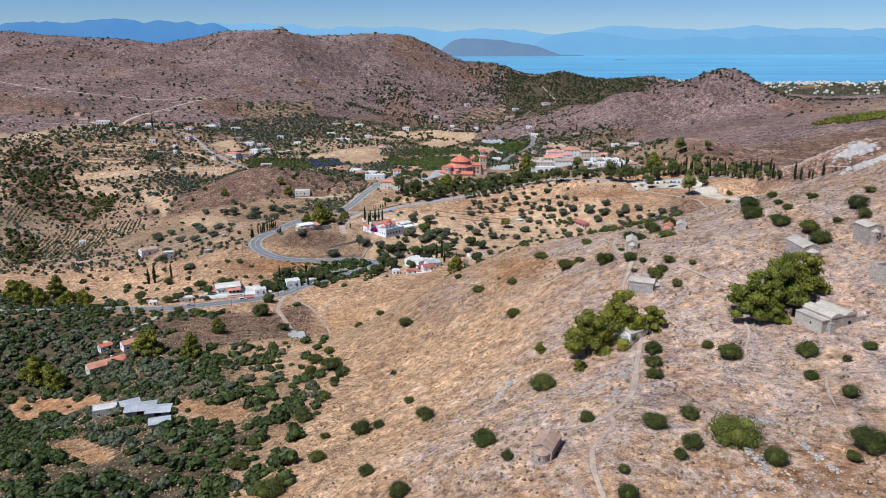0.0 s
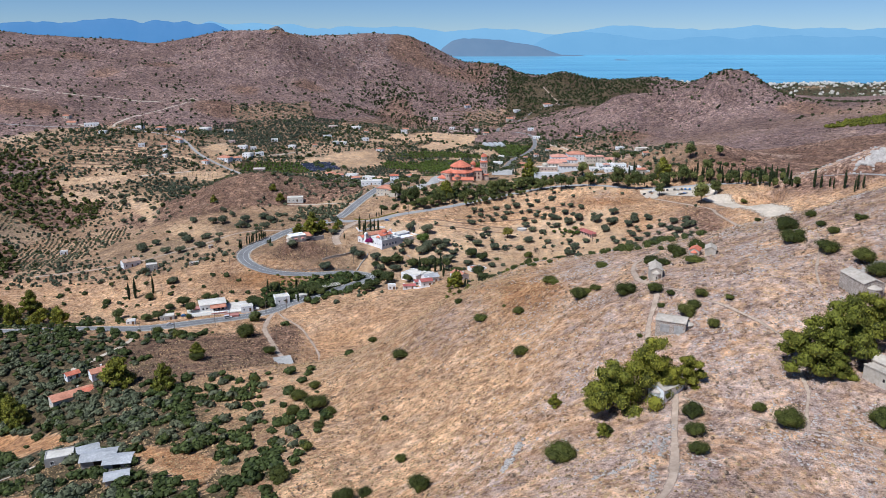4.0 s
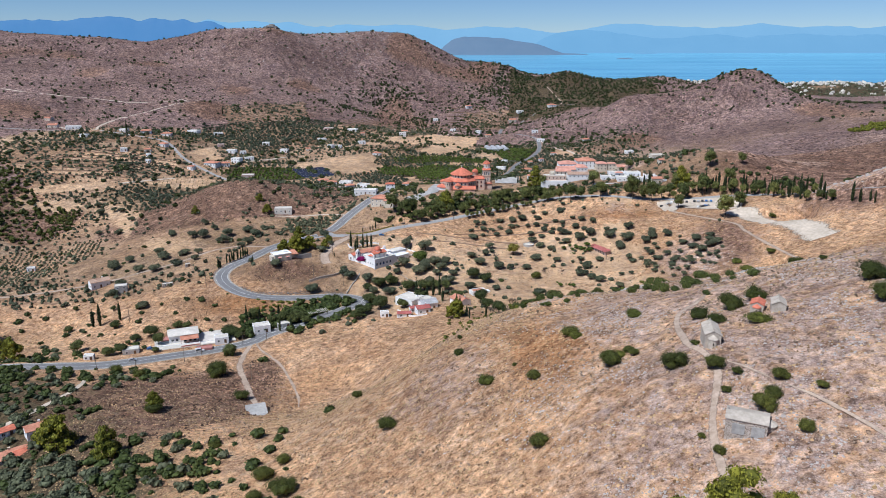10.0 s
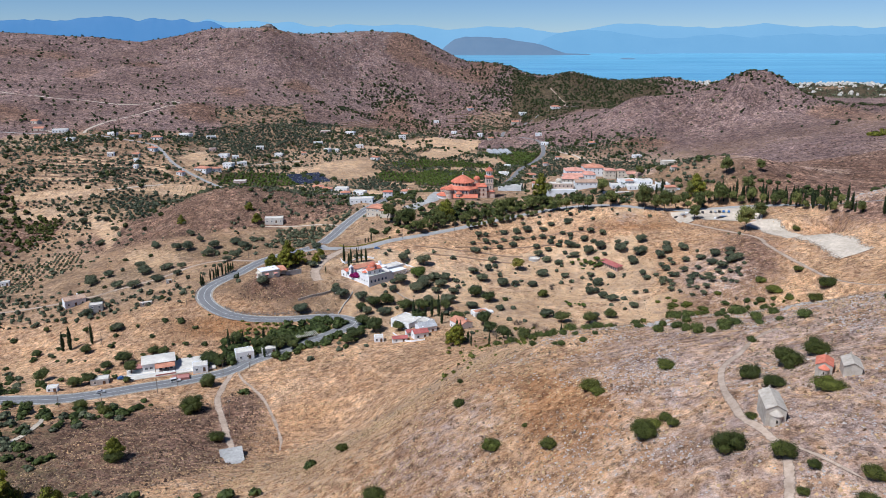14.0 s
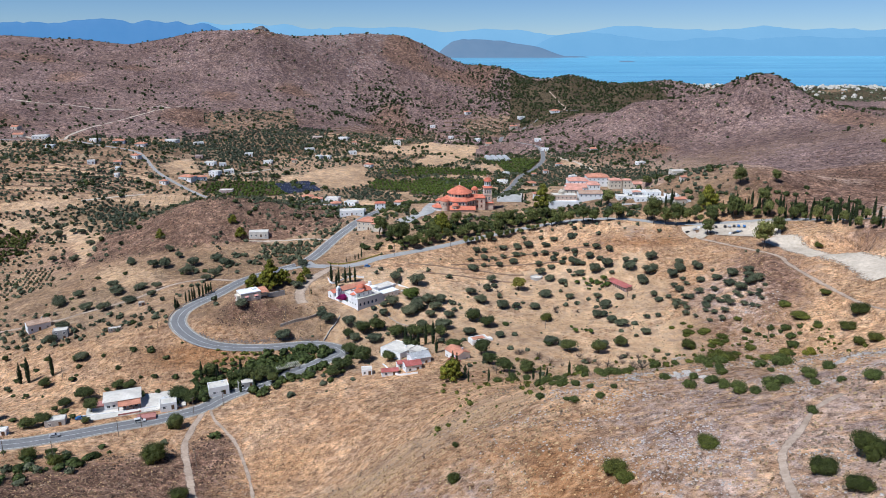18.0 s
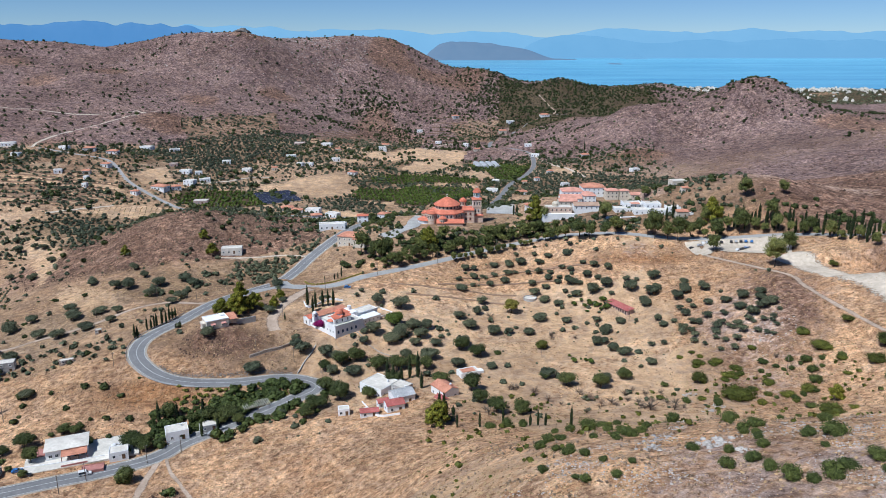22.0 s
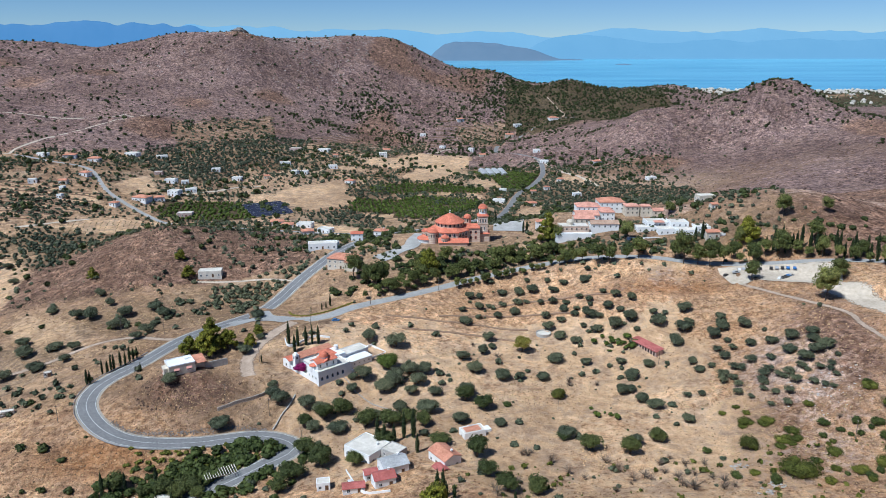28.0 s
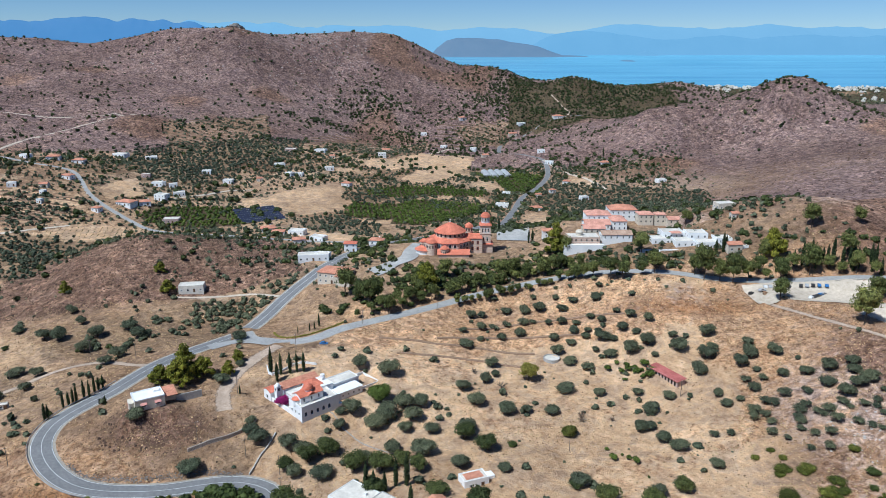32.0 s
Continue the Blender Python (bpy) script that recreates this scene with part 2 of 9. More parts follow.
# Bright streaks and distance glow are put into the water as emission.
_long = sea_mat.node("ShaderNodeVectorMath", operation="MULTIPLY")
_long.inputs[1].default_value = (0.0011, 0.0085, 0.0)
sea_mat.link(sea_mat.place(), _long.inputs[0])
_glow_streaks = sea_mat.node("ShaderNodeTexNoise")
_glow_streaks.inputs["Scale"].default_value, _glow_streaks.inputs["Detail"].default_value = 1.0, 5
sea_mat.link(_long.outputs[0], _glow_streaks.inputs["Vector"])
sea_mat.link(sea_mat.ramp(_glow_streaks.outputs["Fac"], [(0.34, (0.060, 0.180, 0.30)), (0.64, (0.095, 0.255, 0.365))]), sea_mat.b.inputs["Emission Color"])
sea_mat.b.inputs["Emission Strength"].default_value = 0.9
SEA = sea_mat.mat

# ---- the lie of the land: rises (x, y, reach, height) over a plain, roads and platforms cut into it ----
BROAD_RISES = [
    (-900, 1800, 900, 113.5), (1200, 2300, 900, -14.1), (600, 0, 550, 112.8), (-374, 792, 550, -51.9),
    (-1000, 250, 550, 32.0), (1500, 1000, 550, 40.1), (-1300, 2300, 350, -49.7), (900, 450, 350, 41.7),
    (-1350, 900, 350, 22.6), (-1300, 1700, 350, 49.6), (-1300, 200, 350, 3.0), (750, 1050, 350, 54.1),
    (-300, 2350, 350, -28.4), (-1050, 2250, 350, -35.2), (-700, 2300, 220, -26.2), (200, 2300, 220, -21.6),
    (-700, 900, 220, -4.7), (-300, 0, 220, -4.2), (300, -300, 220, 27.6), (1200, 2300, 220, 3.6),
    (-200, 1900, 220, 95.0), (200, 1100, 220, -27.1), (600, 0, 220, -7.1)]
RIDGES = [
    (-600, 500, 220, -3.3), (0, 1500, 220, -64.4), (200, 2000, 220, 39.5), (-960, 1600, 220, 31.3),
    (-900, 1200, 220, -1.9), (-300, -400, 220, 4.2), (600, 400, 140, 2.7), (550, 1700, 140, -4.3),
    (204, 784, 140, 27.3), (100, 500, 140, -25.1), (700, 800, 140, 9.4), (-400, 300, 140, -3.0),
    (450, 950, 140, 5.8), (900, 900, 140, 6.8), (-100, 1150, 140, -4.0), (-400, 1000, 140, 22.4),
    (-400, 550, 140, -15.9), (550, 1950, 140, 45.0), (-300, 1250, 140, -10.9), (-200, 350, 140, 1.7),
    (150, 250, 140, 38.2), (-420, 1700, 140, 60.2), (50, -100, 140, 26.8)]
SPURS = [
    (-150, 750, 140, 16.2), (300, 1650, 140, -7.3), (-150, 1650, 90, -12.8), (-169, 1436, 90, 6.7),
    (50, 400, 90, 22.8), (-350, 700, 90, -13.6), (-60, 1930, 90, 26.7), (-800, 1650, 90, 12.3),
    (500, 1600, 90, 5.2), (-100, 100, 90, 6.9), (200, 0, 90, 29.8), (-400, 0, 90, -3.7),
    (-50, 1050, 90, -4.8), (450, 1350, 90, 44.5), (-650, 1700, 90, 24.0), (700, 1300, 90, -3.7),
    (40, 785, 90, 10.3), (450, 750, 90, 10.5), (50, 1250, 90, -12.3), (250, 300, 90, 46.2),
    (350, 1450, 90, -7.3), (325, 1780, 90, -17.6), (-200, 850, 90, -1.5)]
KNOLLS = [
    (250, 600, 90, 4.3), (-150, 450, 60, -11.6), (-374, 792, 60, -5.7), (229, 1283, 60, -11.6),
    (-400, 1300, 60, 10.4), (63, 468, 60, -4.9), (230, 1930, 60, -4.6), (173, 474, 60, -9.1),
    (200, 350, 60, -11.0), (290, 1480, 60, -3.4), (-226, 943, 60, -3.6), (300, 500, 60, 5.8),
    (-50, 550, 60, -6.7), (59, 221, 60, 10.3), (290, 1230, 60, 13.3), (-500, 1750, 60, 14.0),
    (0, 200, 60, -8.0), (-60, 200, 60, 4.8), (150, 350, 60, 7.9), (-250, 600, 60, -2.8),
    (50, 700, 60, -4.8), (121, 604, 60, -4.0), (0, 350, 60, 6.9)]
HUMMOCKS = [
    (-50, 650, 60, 5.1), (-325, 1800, 60, 3.2), (-750, 1700, 60, 7.1), (-550, 1700, 60, 9.1),
    (373, 1231, 60, -14.7), (-50, 400, 60, -27.7), (-100, 600, 60, 8.1), (-100, 700, 60, -11.6),
    (-350, 1700, 60, 10.0), (-550, 1100, 60, 0.6), (250, 1750, 60, -5.0), (-46, 281, 60, -7.8),
    (21, 133, 60, 20.2), (-100, 500, 60, -9.3), (68, 642, 60, -4.2), (-250, 500, 60, -18.2),
    (450, 1250, 60, 13.7), (0, 0, 60, 9.4), (310, 1950, 60, 17.4), (-200, 800, 60, 20.6),
    (-150, 559, 60, 1.1), (-150, 250, 60, -1.9), (500, 1300, 60, 41.3)]
FOLDS = [
    (353, 1330, 60, 16.9), (-143, 1916, 60, 5.4), (-50, 750, 60, 10.8), (150, 1600, 60, -26.5),
    (300, 670, 60, -5.2), (200, 150, 60, 21.5), (400, 1600, 60, -10.7), (60, 60, 60, 6.9),
    (200, 700, 60, -9.3), (110, 700, 60, 5.7), (560, 1230, 60, 9.9), (-200, 300, 60, -24.0),
    (300, 1350, 60, 34.4), (-356, 1154, 60, -3.7), (48, 278, 60, 4.7), (260, 420, 60, 9.8),
    (162, 1330, 60, 11.6), (96, 176, 60, -3.4), (120, 1930, 60, 15.2), (250, 750, 60, 16.6),
    (0, 600, 60, 3.1), (350, 600, 60, 33.1)]
LANDFORMS = BROAD_RISES + RIDGES + SPURS + KNOLLS + HUMMOCKS + FOLDS


def lattice(x, y, seed):
    """Smooth value noise in -1..1 on the unit lattice."""
    xi, yi = np.floor(x).astype(np.int64), np.floor(y).astype(np.int64)
    u, v = x - xi, y - yi
    u, v = u * u * (3 - 2 * u), v * v * (3 - 2 * v)

    def h(a, b):
        n = (a * 374761393 + b * 668265263 + seed * 974711) & 0xFFFFFFFF
        n = ((n ^ (n >> 13)) * 1274126177) & 0xFFFFFFFF
        return ((n ^ (n >> 16)) & 0xFFFF) / 32767.5 - 1

    return (h(xi, yi) * (1 - u) + h(xi + 1, yi) * u) * (1 - v) + (h(xi, yi + 1) * (1 - u) + h(xi + 1, yi + 1) * u) * v


def soft(e0, e1, v):
    t = np.clip((v - e0) / (e1 - e0), 0, 1)
    return t * t * (3 - 2 * t)


def bare_land(x, y):
    x, y = np.asarray(x, float), np.asarray(y, float)
    z = np.full(x.shape, 60.0)
    for cx, cy, r, h in LANDFORMS:
        z = z + h * np.exp(-((x - cx) ** 2 + (y - cy) ** 2) / r ** 2)
    shore = soft(2150, 2420, y)
    return z * (1 - shore) + (60 + 0.02 * (y - 2150)) * shore - 12 * soft(2440, 2520, y)


def spline(nodes, step=4.0):
    """Points every few metres along a smooth line through the nodes."""
    p = [np.array(n, float) for n in nodes]
    p = [2 * p[0] - p[1]] + p + [2 * p[-1] - p[-2]]
    out = []
    for a, b, c, d in zip(p, p[1:], p[2:], p[3:]):
        n = max(2, int(np.linalg.norm(c - b) / step))
        for k in range(n):
            t = k / n
            out.append(0.5 * (2 * b + (c - a) * t + (2 * a - 5 * b + 4 * c - d) * t * t + (3 * b - a - 3 * c + d) * t ** 3))
    out.append(p[-2])
    return np.array(out)


class Way:
    """A road or track: a smooth line, a half width, and an even grade taken from the land."""

    def __init__(self, nodes, half, blend, smooth=9, step=4.0):
        self.line = spline(nodes, step)
        self.half, self.blend = half, blend
        z = bare_land(self.line[:, 0], self.line[:, 1])
        k = np.ones(2 * smooth + 1) / (2 * smooth + 1)
        self.z = np.convolve(np.pad(z, smooth, mode="edge"), k, mode="valid")

    def reach(self, x, y):
        """Distance to the line and its level there."""
        d = np.full(x.shape, 1e9)
        zz = np.zeros(x.shape)
        lo, hi = self.line.min(0) - self.blend - self.half, self.line.max(0) + self.blend + self.half
        near = np.nonzero((x > lo[0]) & (x < hi[0]) & (y > lo[1]) & (y < hi[1]))[0]
        if len(near) == 0:
            return d, zz
        px, py = x[near], y[near]
        bd, bz = np.full(px.shape, 1e9), np.zeros(px.shape)
        for (ax, ay), (bx, by), za, zb in zip(self.line, self.line[1:], self.z, self.z[1:]):
            ux, uy = bx - ax, by - ay
            t = np.clip(((px - ax) * ux + (py - ay) * uy) / (ux * ux + uy * uy + 1e-9), 0, 1)
            q = np.hypot(px - ax - t * ux, py - ay - t * uy)
            m = q < bd
            bd[m], bz[m] = q[m], (za + (zb - za) * t)[m]
        d[near], zz[near] = bd, bz
        return d, zz


# the valley road with its hairpin, the road along the crest, and the lanes
MAIN_ROAD = Way([(-330, 440), (-262, 438), (-208, 442), (-183, 446), (-165, 454), (-145, 465), (-128, 473), (-111, 483), (-103, 494), (-88, 507),
                 (-72, 519), (-61, 529), (-53, 536), (-52, 542), (-59, 547), (-72, 548), (-95, 541), (-118, 540),
                 (-134, 547), (-147, 561), (-151, 574), (-148, 586), (-137, 604), (-126, 632), (-111, 657), (-97, 676), (-89, 697), (-82, 718), (-71, 740),
                 (-55, 770), (-30, 815), (20, 862), (48, 892)], 4.2, 9)
NORTH_ROAD = Way([(45, 889), (63, 908), (83, 996), (100, 1073), (124, 1131), (146, 1205), (150, 1282),
                  (128, 1320), (105, 1400), (110, 1500), (134, 1591), (168, 1624), (228, 1664), (290, 1715)], 2.9, 9)
CREST_ROAD = Way([(-95, 677), (-87, 663), (-68, 654), (-52, 657), (-41, 667), (-14, 683), (11, 698), (34, 710), (62, 715), (88, 715), (111, 712),
                  (144, 703), (167, 690), (202, 680), (235, 672), (262, 655), (282, 625), (300, 590), (330, 540)], 3.6, 6)
LEFT_LANE = Way([(-820, 1070), (-640, 1090), (-502, 1078), (-463, 1080), (-404, 1048), (-354, 1030), (-312, 974), (-262, 932), (-225, 905), (-150, 880),
                 (-60, 850), (0, 845)], 1.8, 5)
UPHILL_LANE = Way([(-463, 1080), (-474, 1117), (-474, 1167), (-458, 1215), (-432, 1262), (-395, 1300), (-385, 1310)], 2.2, 4)
HILL_TRACK = Way([(-860, 1330), (-758, 1296), (-714, 1285), (-666, 1277), (-613, 1272), (-558, 1277), (-480, 1275), (-395, 1300)], 1.6, 4)
SADDLE_TRACK = Way([(178, 664), (189, 645), (199, 630), (208, 617), (214, 605), (212, 590), (213, 570), (216, 545), (218, 513), (226, 480), (240, 440)], 1.8, 4)
PAD_TRACK = Way([(-109, 478), (-107, 450), (-96, 422), (-86, 398), (-80, 381)], 1.6, 4, 4)
SLOPE_TRACK = Way([(-106, 481), (-98, 467), (-84, 447), (-70, 416), (-66, 400)], 0.7, 3, 4)
FARM_LANE = Way([(-320, 585), (-246, 600), (-226, 607), (-207, 614), (-193, 622), (-178, 636), (-160, 641), (-139, 634), (-128, 632)], 1.8, 4)
HOUSE_DRIVE = Way([(-70, 646), (-74, 638), (-79, 625), (-83, 610), (-84, 596), (-80, 584)], 3.6, 4, 4)
RED_TRACK = Way([(250, 1690), (262, 1735), (256, 1770), (240, 1830)], 2.0, 4, 4)
HILL_LANE = Way([(-150, 727), (-130, 729), (-105, 732), (-84, 724)], 1.6, 4, 4)
GROUND_WAYS = [MAIN_ROAD, NORTH_ROAD, CREST_ROAD, LEFT_LANE, UPHILL_LANE, HILL_TRACK, SADDLE_TRACK, PAD_TRACK, SLOPE_TRACK, FARM_LANE, HOUSE_DRIVE, RED_TRACK, HILL_LANE]
# footpaths over the chapel hill
CHAPEL_PATH = Way([(96, 319), (88, 314), (80, 305), (73, 297), (69, 288), (66, 275), (65, 262), (66, 248), (62, 237), (58, 226), (55, 212), (56, 198), (54, 187), (49, 172),
                   (45, 159), (40, 148), (32, 142), (25, 138)], 1.0, 2, 3)
LOW_PATH = Way([(36, 144), (35, 136), (30, 130), (28, 122), (28, 110), (30, 90)], 0.9, 2, 3)
SIDE_PATH = Way([(55, 187), (60, 180), (66, 174), (74, 167)], 0.5, 2, 3)
UPPER_PATH = Way([(68, 247), (74, 234), (79, 221), (83, 208), (84, 196), (81, 184), (79, 177), (74, 167), (79, 164), (88, 156), (95, 157), (105, 154), (120, 150)], 0.6, 2, 3)
LAST_PATH = Way([(88, 156), (85, 147), (84, 136), (88, 120)], 0.7, 2, 3)
RIDGE_PATH = Way([(120, 262), (113, 246), (106, 233), (102, 222)], 0.5, 2, 3)
FOOTPATHS = [CHAPEL_PATH, LOW_PATH, SIDE_PATH, UPPER_PATH, LAST_PATH, RIDGE_PATH]
# level platforms: x, y, half sizes, turn, level
PLATFORMS = [(-42, 597, 25, 14, 24, 46.0), (16, 776, 34, 24, 12, 63.5), (58, 800, 24, 20, 10, 62.0), (207, 664, 24, 13, -12, 71.5), (-152, 484, 18, 10, 12, 31.5),
             (135, 790, 34, 20, 0, 76.0), (-113, 586, 8, 7, 20, 51.0), (235, 608, 26, 12, -20, 72.3)]


def land(x, y):
    """Level of the ground, with its small relief, roads and platforms."""
    x, y = np.asarray(x, float), np.asarray(y, float)
    shape = x.shape
    x, y = x.ravel(), y.ravel()
    z = bare_land(x, y)
    calm = np.ones(x.shape)
    far = 1 + 2.5 * soft(900, 1500, y)
    hold = []
    for way in GROUND_WAYS:
        d, level = way.reach(x, y)
        w = 1 - soft(way.half + 0.6, way.half + way.blend, d)
        hold.append((w, level))
        calm *= 1 - w
    for cx, cy, a, b, turn, level in PLATFORMS:
        c, s = math.cos(radians(turn)), math.sin(radians(turn))
        u, v = (x - cx) * c + (y - cy) * s, -(x - cx) * s + (y - cy) * c
        d = np.maximum(np.abs(u) - a, np.abs(v) - b)
        w = 1 - soft(0.5, 8, d)
        z = z * (1 - w) + level * w
        calm *= 1 - w
    rough = 0.9 * lattice(x / 23, y / 23, 3) + 0.45 * lattice(x / 9, y / 9, 5) + 0.2 * lattice(x / 4, y / 4, 7)
    rough += 2.2 * (far - 1) * lattice(x / 80, y / 80, 11) + 1.2 * (far - 1) * np.abs(lattice(x / 40, y / 40, 12))
    z = z + rough * calm
    for w, level in hold:
        z = z * (1 - w) + (level - 0.12) * w
    return z.reshape(shape)


def ground_at(x, y):
    return float(land(np.array([x]), np.array([y]))[0])

# ---- ground sheet ----
def spread(lo, hi, fine_lo, fine_hi, step, growth, cap):
    a, s = [fine_lo], step
    while a[-1] > lo:
        s = min(s * growth, cap)
        a.append(a[-1] - s)
    a = a[::-1]
    n = int((fine_hi - fine_lo) / step)
    a += [fine_lo + (fine_hi - fine_lo) * k / n for k in range(1, n + 1)]
    s = step
    while a[-1] < hi:
        s = min(s * growth, cap)
        a.append(a[-1] + s)
    return np.array(a)


def blob(x, y, cx, cy, rx, ry, turn=0.0):
    c, s = math.cos(radians(turn)), math.sin(radians(turn))
    u, v = ((x - cx) * c + (y - cy) * s) / rx, (-(x - cx) * s + (y - cy) * c) / ry
    return np.exp(-(u * u + v * v))


def mesh_from(name, verts, faces, material):
    me = bpy.data.meshes.new(name)
    me.from_pydata(verts, [], faces)
    me.materials.append(material)
    me.update()
    return me


def smooth_all(me):
    me.polygons.foreach_set("use_smooth", [True] * len(me.polygons))


# plots of the valley floor, as their corners: bare fields, orchards, olive groves, gullies, rows of young trees, terraces
BARE_FAR = [[(-39, 1133), (21, 1289), (52, 1290), (50, 1199), (0, 1124)], [(7, 1066), (56, 1084), (62, 1050), (24, 1023)], [(-63, 956), (-33, 929), (-15, 883), (-29, 880), (-57, 920)],
            [(-160, 1029), (-101, 1112), (-80, 1048), (-85, 991), (-114, 966), (-148, 1001)], [(-111, 918), (-56, 876), (-67, 844), (-111, 889)], [(54, 1175), (93, 1132), (80, 1107), (53, 1138)],
            [(-315, 997), (-294, 1041), (-273, 993), (-301, 970)], [(-84, 1190), (-20, 1400), (60, 1400), (59, 1311), (-42, 1180)]]
BARE_NEAR = [[(-184, 1013), (-158, 1022), (-148, 1001), (-170, 976)], [(93, 973), (118, 998), (100, 881), (71, 885)], [(169, 1206), (192, 1179), (191, 1139), (159, 1146)],
             [(-366, 941), (-327, 964), (-311, 949), (-344, 924)], [(-443, 857), (-367, 882), (-355, 868), (-433, 836)], [(-444, 832), (-374, 832), (-372, 811), (-430, 810)],
             [(-345, 840), (-307, 824), (-285, 765), (-281, 720), (-333, 807)], [(-258, 702), (-214, 683), (-165, 619), (-175, 618), (-242, 669)]]
ORCHARD_PLOTS = [[(-263, 949), (-245, 980), (-183, 986), (-144, 932), (-208, 922), (-244, 931)],
                 [(-79, 979), (-76, 1028), (-33, 1024), (-11, 1049), (52, 1031), (48, 984), (3, 926), (-28, 931), (-34, 957), (-72, 962)],
                 [(-67, 1085), (-43, 1101), (0, 1113), (65, 1101), (56, 1069), (13, 1068), (-35, 1062), (-62, 1065)], [(52, 1251), (89, 1260), (141, 1196), (122, 1091), (89, 1106), (80, 1153)]]
OLIVE_PLOTS = [[(-112, 945), (-83, 970), (-54, 942), (-31, 915), (-48, 875), (-78, 897), (-110, 923)], [(-365, 1209), (-256, 1275), (-210, 1122), (-289, 1028)],
               [(-259, 1286), (-162, 1336), (-178, 1134), (-221, 1147)], [(-349, 880), (-298, 881), (-262, 839), (-272, 816), (-325, 834)],
               [(128, 1163), (232, 1118), (283, 1037), (241, 937), (155, 859), (116, 1023)], [(1, 1053), (49, 1066), (53, 1029), (2, 996)], [(-284, 1094), (-213, 1128), (-204, 1071), (-256, 1030)],
               [(-94, 1054), (-68, 1096), (-36, 1071), (-67, 1019)], [(-362, 861), (-331, 875), (-276, 833), (-272, 779), (-357, 839)]]
GULLIES = [[(-572, 962), (-530, 964), (-451, 876), (-393, 816), (-358, 808), (-350, 772), (-378, 731), (-420, 747), (-471, 779)], [(-429, 702), (-388, 685), (-339, 595), (-372, 601)]]
MEADOWS = [[(-394, 801), (-368, 812), (-361, 787), (-385, 784)], [(-486, 860), (-464, 864), (-452, 823), (-463, 819)]]
ROW_PLOTS = [[(-460, 758), (-432, 763), (-412, 727), (-432, 707)], [(-387, 677), (-376, 714), (-327, 721), (-305, 645), (-343, 610)], [(-337, 739), (-305, 731), (-290, 680), (-317, 695)]]
TERRACES = [[(-384, 947), (-318, 968), (-292, 939), (-332, 900), (-358, 896)], [(-358, 1294), (-243, 1426), (-206, 1249), (-324, 1211)], [(35, 1622), (140, 1666), (125, 1497), (79, 1497)],
            [(-152, 1324), (-5, 1541), (-19, 1350), (-126, 1196)], [(-496, 970), (-361, 985), (-312, 898), (-451, 876)]]
BROWN_HILL = [[(-285, 770), (-262, 805), (-205, 850), (-161, 870), (-119, 860), (-85, 811), (-76, 752), (-112, 740), (-144, 724), (-215, 712)]]
FAR_WOOD = [[(134, 1640), (200, 1600), (236, 1600), (297, 1640), (411, 1700), (504, 1800), (500, 1900), (446, 1940), (286, 1940), (158, 1900)]]
CHURCH_GARDENS = [[(-25, 757), (-3, 753), (41, 744), (78, 754), (92, 750), (92, 728), (40, 722), (-15, 712)], [(-78, 805), (-59, 860), (-7, 850), (-7, 800), (-20, 765), (-38, 745)],
                  [(70, 830), (110, 840), (130, 880), (110, 900), (80, 870)]]
LANE_GROVES = [[(-138, 714), (-114, 738), (-80, 742), (-72, 730), (-89, 704), (-111, 686)]]
WOOD_CLEARINGS = [[(-138, 234), (-126, 232), (-98, 203), (-97, 196), (-130, 217)], [(-110, 267), (-72, 242), (-66, 209), (-99, 248)], [(-207, 321), (-192, 322), (-149, 300), (-133, 277), (-197, 302)]]
WOOD_GROVES = [[(-224, 384), (-173, 374), (-156, 343), (-170, 329), (-189, 332), (-212, 355)], [(-168, 323), (-159, 337), (-114, 311), (-103, 285), (-140, 300)], [(-136, 252), (-116, 240), (-87, 212), (-80, 195), (-110, 211)]]


def within(plots, x, y):
    """Which points lie in any of the plots."""
    hit = np.zeros(np.shape(x), bool)
    for p in plots:
        odd = np.zeros(np.shape(x), bool)
        for (ax, ay), (bx, by) in zip(p, p[1:] + p[:1]):
            odd ^= ((ay > y) != (by > y)) & (x < (bx - ax) * (y - ay) / (by - ay + 1e-9) + ax)
        hit |= odd
    return hit


